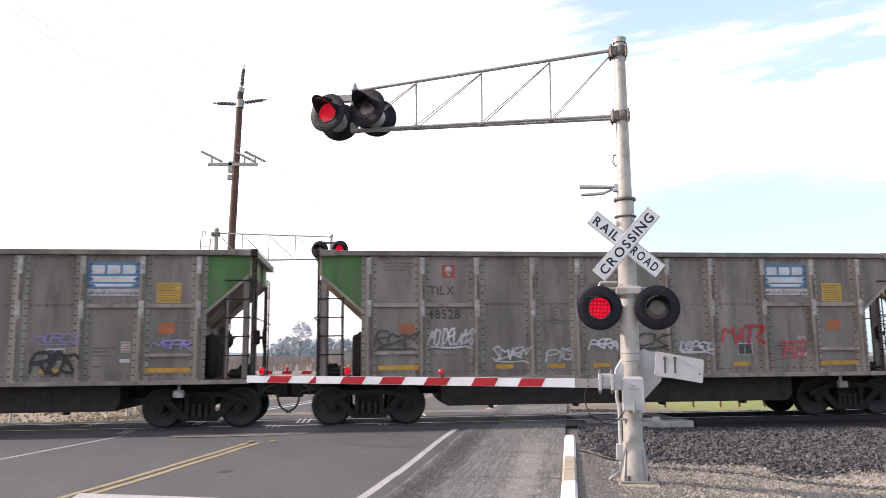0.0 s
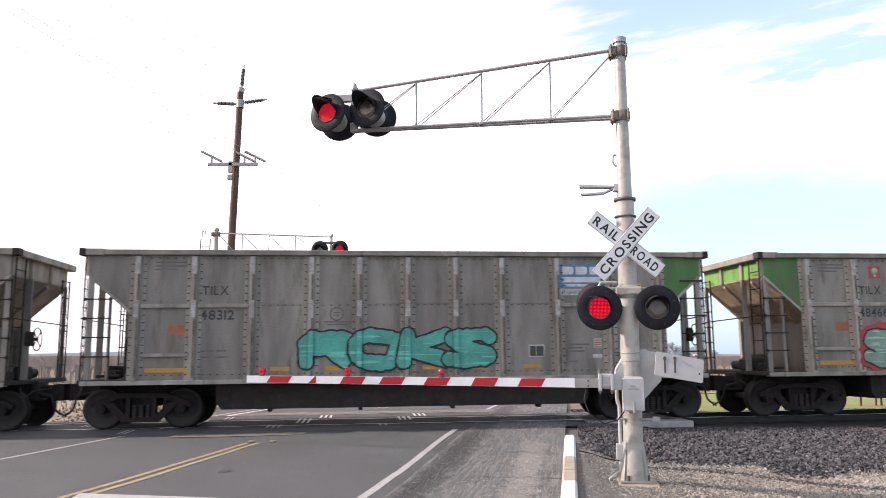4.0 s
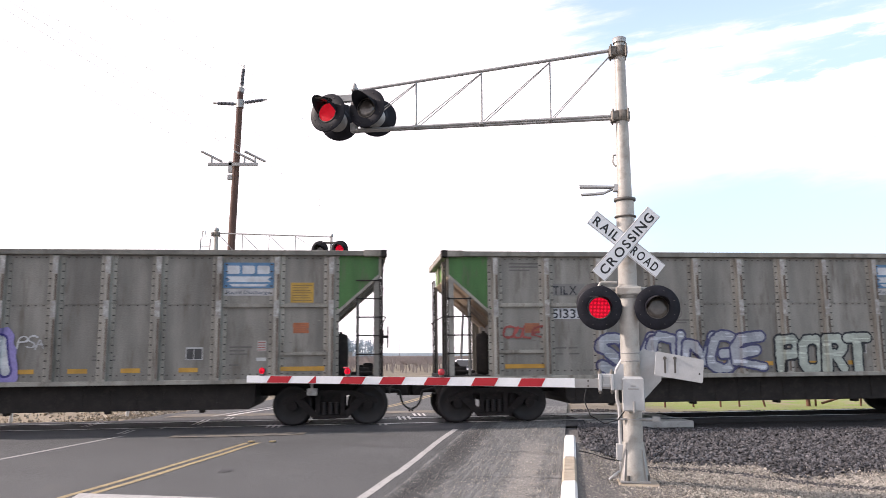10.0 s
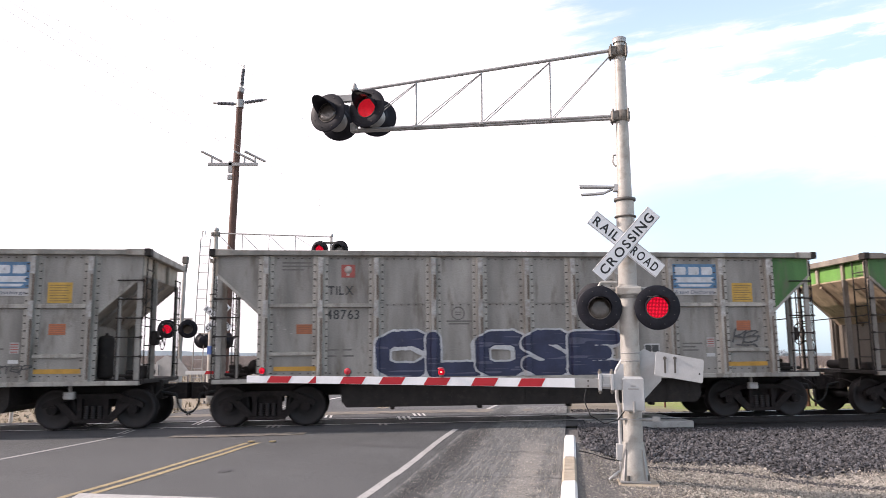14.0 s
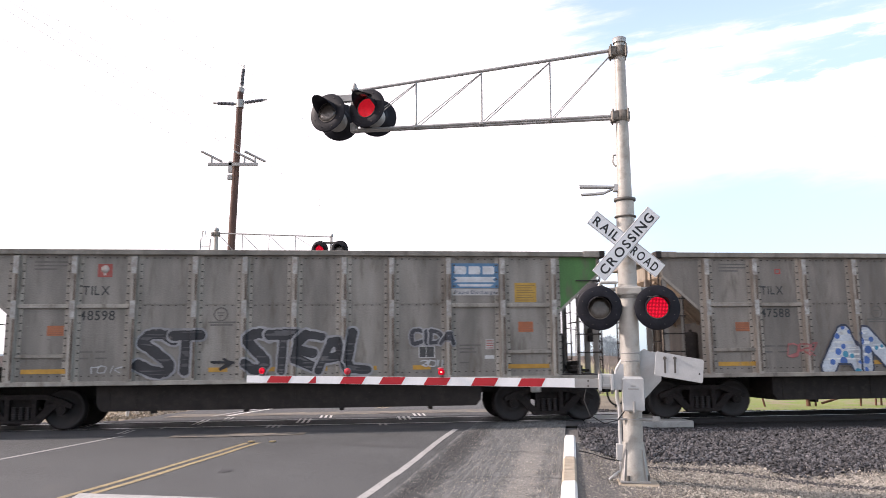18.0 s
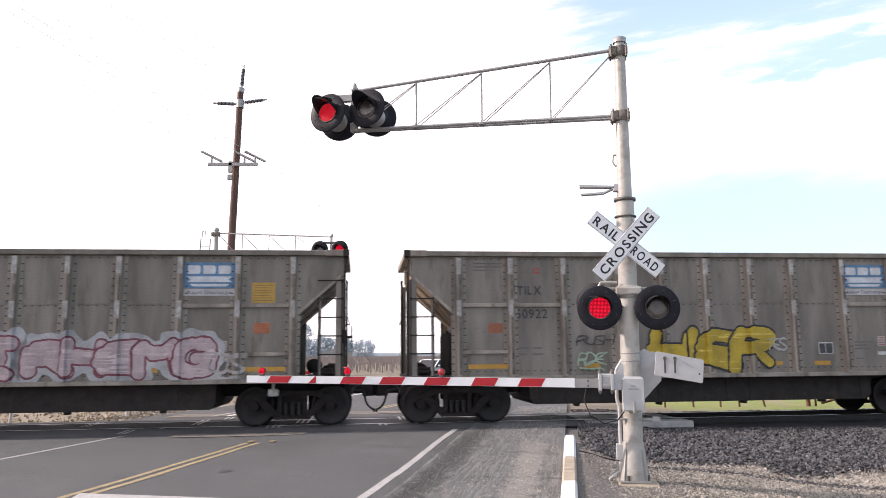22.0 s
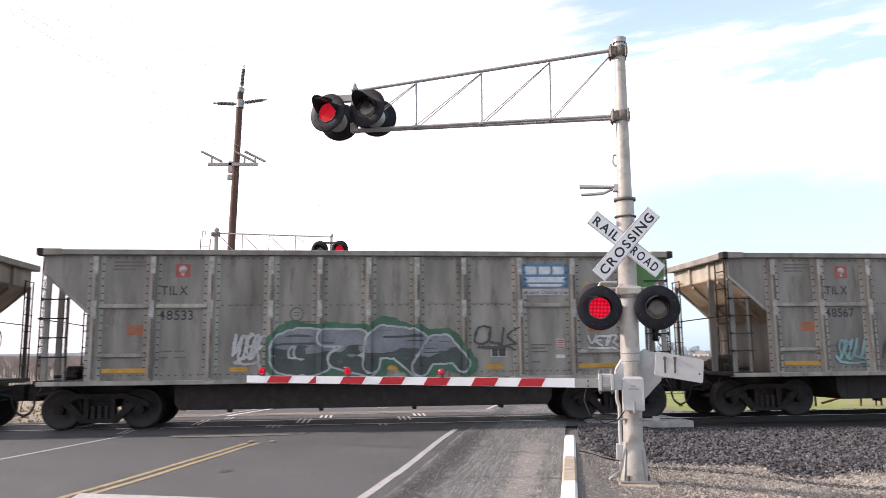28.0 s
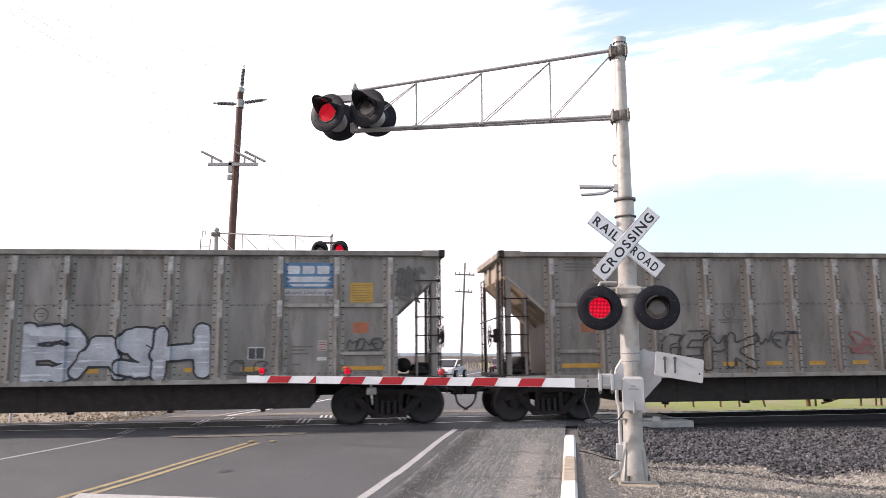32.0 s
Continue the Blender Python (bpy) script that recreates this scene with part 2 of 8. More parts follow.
WIRE = material("wire", (0.7, 0.72, 0.76), 0.5, 0.3, 0.05, 2, 10, 0.0)
RAILTOP = material("polished_rail", (0.55, 0.55, 0.56), 0.28, 0.9, 0.1, 3, 40, 0.05)
TIE = material("dark_tie_wood", (0.06, 0.052, 0.046), 0.9, 0, 0.3, 6, 50, 0.3)
RUBBER = material("rubber", (0.02, 0.02, 0.02), 0.7, 0, 0.2, 9, 60, 0.1)
# tree leaves paled and blued: distance haze put into the base colour
HAZED_LEAF = material("leaf", (0.37, 0.43, 0.47), 0.8, 0, 0.4, 0.6, 9, 0.0)
BARK = material("bark", (0.16, 0.12, 0.09), 0.9, 0, 0.3, 3, 30, 0.3)
VINE = material("vine_wood", (0.33, 0.275, 0.255), 0.9, 0, 0.3, 0.7, 10, 0.0)
STRAW = material("dry_grass", (0.3, 0.25, 0.175), 0.9, 0, 0.3, 1.5, 40, 0.0)
GLASS = material("car_glass", (0.03, 0.035, 0.04), 0.15, 0, 0.1, 5, 50, 0.0, spec=0.3)
CARWHITE = material("white_car_paint", (0.7, 0.71, 0.73), 0.25, 0, 0.03, 5, 50, 0.0, coat=0.6)
CARRED = material("red_car_paint", (0.12, 0.02, 0.025), 0.3, 0, 0.03, 5, 50, 0.0, coat=0.5)
# horizon hills: the haze is a pale blue in the base colour
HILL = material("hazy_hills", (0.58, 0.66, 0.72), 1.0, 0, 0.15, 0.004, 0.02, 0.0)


# ---- mesh helpers ----
class Mesh:
    def __init__(self):
        self.v, self.f, self.s = [], [], []

    def add(self, verts, faces, smooth=False):
        o = len(self.v)
        self.v += [tuple(p) for p in verts]
        self.f += [tuple(i + o for i in q) for q in faces]
        self.s += [smooth] * len(faces)
        return self

    def box(self, x0, x1, y0, y1, z0, z1, ch=0.0, m=None):
        if x0 > x1: x0, x1 = x1, x0
        if y0 > y1: y0, y1 = y1, y0
        if z0 > z1: z0, z1 = z1, z0
        if not ch:
            p = [(x, y, z) for z in (z0, z1) for y in (y0, y1) for x in (x0, x1)]
            q = [(0, 2, 3, 1), (4, 5, 7, 6), (0, 1, 5, 4), (2, 6, 7, 3), (0, 4, 6, 2), (1, 3, 7, 5)]
        else:
            lo, hi = (x0, y0, z0), (x1, y1, z1)
            p, idx = [], {}
            for c in range(8):
                b = (c & 1, c >> 1 & 1, c >> 2 & 1)
                for a in range(3):
                    w = [(hi if b[i] else lo)[i] for i in range(3)]
                    for i in range(3):
                        if i != a:
                            w[i] += -ch if b[i] else ch
                    idx[c, a] = len(p)
                    p.append(w)
            q = []
            for a in range(3):
                u, v = (a + 1) % 3, (a + 2) % 3
                for side in (0, 1):
                    cs = [(side << a) | (i << u) | (j << v) for i, j in ((0, 0), (1, 0), (1, 1), (0, 1))]
                    f = [idx[c, a] for c in cs]
                    q.append(f if side else f[::-1])
                for i, j in ((0, 0), (1, 0), (1, 1), (0, 1)):
                    c0 = (i << u) | (j << v)
                    c1 = c0 | (1 << a)
                    f = [idx[c0, u], idx[c1, u], idx[c1, v], idx[c0, v]]
                    q.append(f if i == j else f[::-1])
            for c in range(8):
                f = [idx[c, 0], idx[c, 1], idx[c, 2]]
                q.append(f if bin(c).count("1") % 2 else f[::-1])
        if m is not None:
            p = [m @ Vector(w) for w in p]
        return self.add(p, q)

    def cyl(self, a, b, r0, r1=None, seg=12, caps=True):
        a, b = Vector(a), Vector(b)
        r1 = r0 if r1 is None else r1
        d = (b - a).normalized()
        u = d.orthogonal().normalized()
        w = d.cross(u)
        ring = [u * math.cos(2 * math.pi * i / seg) + w * math.sin(2 * math.pi * i / seg) for i in range(seg)]
        self.add([a + k * r0 for k in ring] + [b + k * r1 for k in ring],
                 [(i, (i + 1) % seg, seg + (i + 1) % seg, seg + i) for i in range(seg)], seg > 5)
        if caps:
            self.add([a + k * r0 for k in ring], [tuple(range(seg))[::-1]])
            self.add([b + k * r1 for k in ring], [tuple(range(seg))])
        return self

    def path(self, pts, r, seg=8):
        for p, q in zip(pts, pts[1:]):
            self.cyl(p, q, r, r, seg)
        return self

    def turned(self, prof, m=None, seg=24, smooth=True):
        """A solid of revolution round the local z axis: prof = (radius, z) pairs."""
        m = m or Matrix()
        v = [m @ Vector((r * math.cos(2 * math.pi * i / seg), r * math.sin(2 * math.pi * i / seg), z)) for r, z in prof for i in range(seg)]
        f = [(j * seg + i, j * seg + (i + 1) % seg, (j + 1) * seg + (i + 1) % seg, (j + 1) * seg + i) for j in range(len(prof) - 1) for i in range(seg)]
        return self.add(v, f, smooth)

    def prism(self, poly, y0, y1, axis="y"):
        """A polygon of (x, z) pushed from y0 to y1 (or of (y, z) along x)."""
        n = len(poly)
        area = sum(poly[i][0] * poly[(i + 1) % n][1] - poly[(i + 1) % n][0] * poly[i][1] for i in range(n))
        if area < 0:
            poly = poly[::-1]
        if axis == "y":
            v = [(x, y, z) for y in (y0, y1) for x, z in poly]
            q = [tuple(range(n)), tuple(range(n, 2 * n))[::-1]] + [((i + 1) % n, i, n + i, n + (i + 1) % n) for i in range(n)]
        else:
            v = [(x, y, z) for x in (y0, y1) for y, z in poly]
            q = [tuple(range(n))[::-1], tuple(range(n, 2 * n))] + [(i, (i + 1) % n, n + (i + 1) % n, n + i) for i in range(n)]
        return self.add(v, q)

    def moved(self, m):
        self.v = [tuple(m @ Vector(p)) for p in self.v]
        return self

    def data(self, name, mat):
        me = bpy.data.meshes.new(name)
        me.from_pydata(self.v, [], self.f)
        me.polygons.foreach_set("use_smooth", self.s)
        me.materials.append(mat)
        me.update()
        return me


def part(name, mesh, mat, parent, label="", m=None, color=None):
    ob = new(name, mesh.data(name, mat) if isinstance(mesh, Mesh) else mesh)
    ob.parent = parent
    if m is not None:
        ob.matrix_basis = m
    if color:
        ob.color = (*color, 1)
    return tagged(ob, label)


def thing(name, m, label, category, group="", kind=""):
    ob = new(name)
    ob.empty_display_size = 0.2
    ob.matrix_basis = m
    return tagged(ob, label, category, group, kind)


def solid(name, mesh, mat, label, category, group="", kind="", m=None):
    ob = new(name, mesh.data(name, mat))
    if m is not None:
        ob.matrix_basis = m
    return tagged(ob, label, category, group, kind)


# ---- lettering, from the built-in font ----
def glyphs(chars, offset):
    obs = {}
    for ch in chars:
        cu = bpy.data.curves.new("glyph", "FONT")
        cu.body, cu.size, cu.offset, cu.resolution_u = ch, 1.0, offset, 4
        ob = bpy.data.objects.new("glyph", cu)
        scene.collection.objects.link(ob)
        obs[ch] = ob
    dg = bpy.context.evaluated_depsgraph_get()
    dg.update()
    table = {}
    for ch, ob in obs.items():
        me = bpy.data.meshes.new_from_object(ob.evaluated_get(dg))
        vs = np.array([v.co[:2] for v in me.vertices])
        me.calc_loop_triangles()
        ts = np.array([t.vertices[:] for t in me.loop_triangles])
        table[ch] = (vs, ts, vs[:, 0].min(), vs[:, 0].max())
        cu = ob.data
        bpy.data.objects.remove(ob)
        bpy.data.curves.remove(cu)
        bpy.data.meshes.remove(me)
    return table


CHARS = "ABCDEFGHIJKLMNOPQRSTUVWXYZ0123456789!.acdeghiprs"
THIN = glyphs(CHARS, 0.0)
BOLD = glyphs(CHARS, 0.012)
SIGN = glyphs(CHARS, 0.02)


def lettering(text, x0, x1, z0, z1, table=None, wild=0.0, seed=0, gap=0.06, ids=None):
    """Triangles (n, 3, 2) of a word that fills a box."""
    table = table or THIN
    rnd = random.Random(seed)
    tris, x = [], 0.0
    for ch in text:
        if ch == " ":
            x += 0.35
            continue
        vs, ts, a, b = THIN[ch]
        w = b - a
        src = table[ch]
        p = src[0] - (a, 0)
        ang, up, big = (rnd.random() - 0.5) * wild * 0.35, (rnd.random() - 0.5) * wild * 0.22, 1 + (rnd.random() - 0.5) * wild * 0.35
        c = np.array((w / 2, 0.36))
        q = (p - c) * (1 + wild * 0.12, big)
        q = q @ np.array(((math.cos(ang), math.sin(ang)), (-math.sin(ang), math.cos(ang))))
        ph = rnd.random() * 6.28
        q = q + wild * 0.05 * np.column_stack([np.sin(q[:, 1] * 6 + ph), np.sin(q[:, 0] * 5 + ph * 2)])
        q = q + (q[:, 1:2] * wild * 0.12 * (1, 0)) + c + (x, up)
        tris.append(q[src[1]])
        if ids is not None:
            ids += [len(tris)] * len(src[1])
        x += w + gap
    t = np.concatenate(tris)
    total = x - gap
    sx, sz = (x1 - x0) / total, (z1 - z0) / 0.73
    return t * (sx, sz) + (x0, z0)


def text_part(name, tris, y, mat, parent, label="", color=None):
    m = Mesh()
    pts = np.column_stack([tris.reshape(-1, 2)[:, 0], np.full(len(tris) * 3, y), tris.reshape(-1, 2)[:, 1]])
    m.add(pts.tolist(), [(3 * i, 3 * i + 1, 3 * i + 2) for i in range(len(tris))])
    return part(name, m, mat, parent, label, color=color)


# ---- the plan: track line, road line, ground height ----
TY, TK, TZ, TG = 19.10, 0.1088, 0.123, 0.00984      # track centre y = TY + TK x, rail top z = TZ + TG x
TN = math.sqrt(1 + TK * TK)
ALONG = Vector((1, TK, TG)).normalized()
RS = 0.17                                            # road: x grows by RS per metre of y
ROAD_YAW = -math.degrees(math.atan(RS))


def smooth(t):
    t = min(1.0, max(0.0, t))
    return t * t * (3 - 2 * t)


def off_track(x, y):
    return (TY + TK * x - y) / TN


def rail_z(x):
    return TZ + TG * x


def road_z(x, y):
    return (rail_z(x) - 0.02) * smooth((9 - abs(off_track(x, y))) / 6.5)


def ground_z(x, y):
    d = abs(off_track(x, y))
    zr = rail_z(x)
    reach = 6.0 + 2.2 * abs(zr - 0.12)
    bed = smooth((reach - d) / (reach - 1.9))
    on_road = smooth((2.4 - max(0, x - (2.1 + RS * (y - 13)))) / 1.6) * smooth((x + 13 - RS * (y - 13)) / 2)
    z = (zr - 0.19) * bed
    z = z * (1 - on_road) + (road_z(x, y) - 0.035) * on_road
    ditch = (0.45 * smooth((x - 2.9) / 1.2) + 0.55 * smooth((x - 3.6) / 2.6)) * smooth((12.6 - y) / 2.2)
    return z - 0.2 * ditch + 0.012 * noise.noise((x * 0.9, y * 0.9, 0)) * (1 - on_road)


def verge_z(x, y):
    """The ground with the gravel that is heaped against the back of the kerb."""
    u = x - RS * (y - 13)
    return ground_z(x, y) + 0.115 * smooth((2.95 - u) / 0.7) * smooth((14.3 - y) / 0.5) * (u > 2.2)


def lane(x, y):
    """The x of a line that runs with the road, x metres at y = 13."""
    return x + RS * (y - 13)


def sheet(xs, ys, z, dz=0.0, skew=False):
    m = Mesh()
    n = len(ys)
    v = []
    for x in xs:
        for y in ys:
            px = lane(x, y) if skew else x
            v.append((px, y, z(px, y) + dz))
    f = [(i * n + j, (i + 1) * n + j, (i + 1) * n + j + 1, i * n + j + 1) for i in range(len(xs) - 1) for j in range(n - 1)]
    return m.add(v, f, True)


def spread(lo, hi, near, step, grow=1.35):
    """Coordinates that are dense round `near` and wider apart far off."""
    a, b, s = [near[0]], [near[1]], step
    while b[-1] < hi:
        b.append(b[-1] + s)
        s *= grow
    s = step
    while a[-1] > lo:
        a.append(a[-1] - s)
        s *= grow
    k = int((near[1] - near[0]) / step)
    return a[::-1] + [near[0] + (near[1] - near[0]) * i / k for i in range(1, k)] + b


# ---- ground: one sheet to the horizon ----
g = bpy.data.materials.new("ground_soil")
g.use_nodes = True
gn, gl = g.node_tree.nodes, g.node_tree.links
gb = gn["Principled BSDF"]
gb.inputs["Roughness"].default_value = 0.95
gc = gn.new("ShaderNodeTexCoord")
gx = gn.new("ShaderNodeSeparateXYZ")
gl.new(gc.outputs["Object"], gx.inputs[0])


def g_noise(scale, detail=6, rough=0.6):
    q = gn.new("ShaderNodeTexNoise")
    q.inputs["Scale"].default_value, q.inputs["Detail"].default_value, q.inputs["Roughness"].default_value = scale, detail, rough
    gl.new(gc.outputs["Object"], q.inputs["Vector"])
    return q.outputs["Fac"]


def g_mix(fac, a, b):
    q = gn.new("ShaderNodeMix")
    q.data_type = "RGBA"
    gl.new(fac, q.inputs[0])
    for i, c in ((6, a), (7, b)):
        if isinstance(c, tuple):
            q.inputs[i].default_value = (*c, 1)
        else:
            gl.new(c, q.inputs[i])
    return q.outputs[2]


def g_range(src, lo, hi):
    q = gn.new("ShaderNodeMapRange")
    q.inputs["From Min"].default_value, q.inputs["From Max"].default_value = lo, hi
    gl.new(src, q.inputs["Value"])
    return q.outputs[0]


def g_math(op, a, b):
    q = gn.new("ShaderNodeMath")
    q.operation = op
    for i, c in ((0, a), (1, b)):
        if isinstance(c, (int, float)):
            q.inputs[i].default_value = c
        else:
            gl.new(c, q.inputs[i])
    return q.outputs[0]


pebble = gn.new("ShaderNodeTexVoronoi")
pebble.inputs["Scale"].default_value = 52
gl.new(gc.outputs["Object"], pebble.inputs["Vector"])
near_soil = g_mix(g_range(pebble.outputs["Distance"], 0.05, 0.6), (0.4, 0.37, 0.33), (0.17, 0.157, 0.143))
near_soil = g_mix(g_range(g_noise(1.1), 0.42, 0.62), near_soil, (0.37, 0.335, 0.285))
dry = g_mix(g_range(g_noise(0.35, 8), 0.35, 0.65), (0.25, 0.21, 0.155), (0.16, 0.137, 0.1))
green = g_mix(g_range(g_noise(0.8, 8), 0.35, 0.65), (0.2, 0.29, 0.05), (0.27, 0.27, 0.1))
wob = g_math("MULTIPLY", g_noise(0.25), 8.0)
green_area = g_math("MULTIPLY", g_range(g_math("ADD", gx.outputs["X"], wob), 10.3, 12.0), g_range(gx.outputs["Y"], 22.0, 24.5))
bed_y = g_math("SUBTRACT", gx.outputs["Y"], g_math("MULTIPLY", gx.outputs["X"], TK))
# soil under the ballast near black: shade between the stones put into colour
near_soil = g_mix(g_range(g_math("ADD", bed_y, g_math("MULTIPLY", g_noise(1.3), 1.2)), 13.2, 14.2), near_soil, (0.03, 0.028, 0.029))
verge_u = g_math("SUBTRACT", gx.outputs["X"], g_math("MULTIPLY", g_math("SUBTRACT", gx.outputs["Y"], 13.0), RS))
verge = g_mix(g_range(pebble.outputs["Distance"], 0.05, 0.5), (0.27, 0.255, 0.24), (0.115, 0.108, 0.103))
near_soil = g_mix(g_range(g_math("ADD", verge_u, g_math("MULTIPLY", g_noise(1.7), 1.4)), 4.75, 4.2), near_soil, verge)
green = g_mix(g_range(g_math("ADD", g_noise(0.6, 9), g_math("MULTIPLY", gx.outputs["X"], 0.012)), 0.66, 0.76), green, (0.3, 0.25, 0.16))
far = g_mix(green_area, dry, green)
col = g_mix(g_range(gx.outputs["Y"], 21.0, 24.0), near_soil, far)
bank = g_mix(g_range(g_noise(2.6, 9, 0.7), 0.4, 0.6), (0.5, 0.41, 0.28), (0.3, 0.25, 0.19))
bank = g_mix(g_range(pebble.outputs["Distance"], 0.1, 0.6), bank, (0.32, 0.27, 0.2))
on_bank = g_math("MULTIPLY", g_range(bed_y, 20.95, 21.1), g_range(verge_u, -8.9, -9.3))
on_bank = g_math("MULTIPLY", on_bank, g_range(gx.outputs["Y"], 34.0, 27.0))
col = g_mix(on_bank, col, bank)
gl.new(col, gb.inputs["Base Color"])
gbump = gn.new("ShaderNodeBump")
gbump.inputs["Strength"].default_value, gbump.inputs["Distance"].default_value = 0.7, 0.02
gl.new(pebble.outputs["Distance"], gbump.inputs["Height"])
gl.new(gbump.outputs["Normal"], gb.inputs["Normal"])

solid("ground", sheet(spread(-3000, 3000, (-16, 16), 0.5), spread(-2500, 4000, (4, 32), 0.4), ground_z), g,
      "dusty gravel verge running out into flat dry farmland", "ground", kind="structure")

solid("verge", sheet([2.21 + 0.1 * i for i in range(9)], [3.9 + 0.2 * i for i in range(53)], verge_z, 0.004, True), g,
      "pebbly grey verge heaped against the kerb", "ground", kind="structure")

ROAD_L, ROAD_R = -9.6, 2.05
ys_near = [y * 0.5 for y in range(-80, 90)] + [45, 50, 60, 80, 110, 160, 230, 330, 480, 700, 1000]
solid("road", sheet([ROAD_L, -8, -6, -4, -2, -0.2, ROAD_R], ys_near, road_z, skew=True), ASPHALT,
      "worn grey asphalt two-lane road humped over the track", "road", kind="structure")


def strip(x0, x1, y0, y1, dz=0.006, wobble=0.0, step=0.25, z=None, seed=0):
    m, n = Mesh(), max(2, int((y1 - y0) / step))
    v = []
    for i in range(n + 1):
        y = y0 + (y1 - y0) * i / n
        w = wobble * noise.noise((y * 1.3, seed * 3.1 + x0, 0.3))
        w2 = wobble * 0.5 * noise.noise((y * 12.0, seed * 3.1 + x1, 7.3))
        for x in (x0 + w + w2, x1 + w - w2):
            px = lane(x, y)
            v.append((px, y, (z or road_z)(px, y) + dz))
    return m.add(v, [(2 * i, 2 * i + 1, 2 * i + 3, 2 * i + 2) for i in range(n)], True)


def cross_strip(x0, x1, d0, d1, dz, wob=0.0, seed=0):
    """A band along the track on the road, d0 to d1 metres from its centre line (positive towards the camera)."""
    m, v, n = Mesh(), [], 60
    for i in range(n + 1):
        x = x0 + (x1 - x0) * i / n
        for j in range(7):
            d = d0 + (d1 - d0) * j / 6
            if j == 6:
                d += wob * (noise.noise((x * 0.5, seed, 0)) + 0.5 * noise.noise((x * 2.5, seed, 4)))
            y = TY + TK * x - d * TN
            v.append((x, y, road_z(x, y) + dz))
    return m.add(v, [(7 * i + j, 7 * i + 7 + j, 7 * i + 8 + j, 7 * i + 1 + j) for i in range(n) for j in range(6)], True)


def shoulder_paint():
    """Chip seal that is darker where it broke along the edge line and pale with dust along the kerb."""
    m = CHIPSEAL
    n, l = m.node_tree.nodes, m.node_tree.links
    b = n["Principled BSDF"]
    src = b.inputs["Base Color"].links[0].from_socket
    tc, sx = n.new("ShaderNodeTexCoord"), n.new("ShaderNodeSeparateXYZ")
    l.new(tc.outputs["Object"], sx.inputs[0])

    def op(kind, a, c):
        q = n.new("ShaderNodeMath")
        q.operation = kind
        for k, w in ((0, a), (1, c)):
            if isinstance(w, (int, float)):
                q.inputs[k].default_value = w
            else:
                l.new(w, q.inputs[k])
        return q.outputs[0]

    def wave(scale, detail):
        q = n.new("ShaderNodeTexNoise")
        q.inputs["Scale"].default_value, q.inputs["Detail"].default_value, q.inputs["Roughness"].default_value = scale, detail, 0.7
        return q

    def band(v, lo, hi):
        q = n.new("ShaderNodeMapRange")
        q.interpolation_type = "SMOOTHSTEP"
        q.inputs["From Min"].default_value, q.inputs["From Max"].default_value = lo, hi
        l.new(v, q.inputs["Value"])
        return q.outputs[0]

    def blend(f, a, c):
        q = n.new("ShaderNodeMix")
        q.data_type = "RGBA"
        l.new(f, q.inputs[0])
        l.new(a, q.inputs[6])
        q.inputs[7].default_value = (*c, 1)
        return q.outputs[2]

    u = op("SUBTRACT", sx.outputs["X"], op("MULTIPLY", op("SUBTRACT", sx.outputs["Y"], 13.0), RS))
    edge = wave(2.2, 9)
    l.new(tc.outputs["Object"], edge.inputs["Vector"])
    uw = op("ADD", u, op("MULTIPLY", op("SUBTRACT", edge.outputs["Fac"], 0.5), 0.7))
    dark = op("MULTIPLY", band(uw, -0.1, 0.05), band(uw, 0.55, 0.36))
    pale = op("MULTIPLY", op("MULTIPLY", band(uw, 1.2, 1.42), band(uw, 1.8, 1.6)), band(sx.outputs["Y"], 15.2, 12.8))
    cmb = n.new("ShaderNodeCombineXYZ")
    l.new(op("MULTIPLY", u, 21.0), cmb.inputs[0])
    l.new(op("MULTIPLY", sx.outputs["Y"], 0.8), cmb.inputs[1])
    lines = wave(1.0, 4)
    l.new(cmb.outputs[0], lines.inputs["Vector"])
    col = blend(op("MULTIPLY", band(lines.outputs["Fac"], 0.48, 0.58), 0.9), src, (0.215, 0.216, 0.21))
    col = blend(op("MULTIPLY", dark, 0.75), col, (0.056, 0.057, 0.057))
    col = blend(op("MULTIPLY", pale, 0.7), col, (0.33, 0.31, 0.28))
    grit = wave(40, 8)
    l.new(tc.outputs["Object"], grit.inputs["Vector"])
    gain = n.new("ShaderNodeMapRange")
    gain.inputs["From Min"].default_value, gain.inputs["From Max"].default_value = 0.3, 0.7
    gain.inputs["To Min"].default_value, gain.inputs["To Max"].default_value = 0.3, 1.6
    l.new(grit.outputs["Fac"], gain.inputs["Value"])
    k = n.new("ShaderNodeVectorMath")
    k.operation = "SCALE"
    l.new(col, k.inputs[0])
    l.new(gain.outputs[0], k.inputs["Scale"])
    l.new(k.outputs["Vector"], b.inputs["Base Color"])


shoulder_paint()
S = "structure"
solid("shoulder", sheet([-0.1, 0.4, 0.9, 1.4, ROAD_R], ys_near[:130], lambda x, y: road_z(x, y) + 0.012 * noise.noise((x * 2.2, y * 0.7, 3)) + 0.006, 0.006, True), CHIPSEAL,
      "rough chip-sealed road shoulder with tan dust", "road", kind=S)
# asphalt round the rails; the train's shadow band is put into its dark colour
solid("crossing_surface", cross_strip(-12.5, 3.4, -1.6, 2.35, 0.007, 0.12), PATCH, "smooth asphalt laid around the rails, darkened for the train's shadow", "road", kind=S)
solid("edge_line", strip(-0.42, -0.30, -10, 16.9, 0.005, 0.018, 0.04), ROADWHITE, "white road edge line, uneven and worn", "road marking", kind=S)
solid("edge_line", strip(-0.42, -0.30, 22.0, 200, 0.008, 0.02, 2), ROADWHITE, "white road edge line, uneven and worn", "road marking", kind=S)
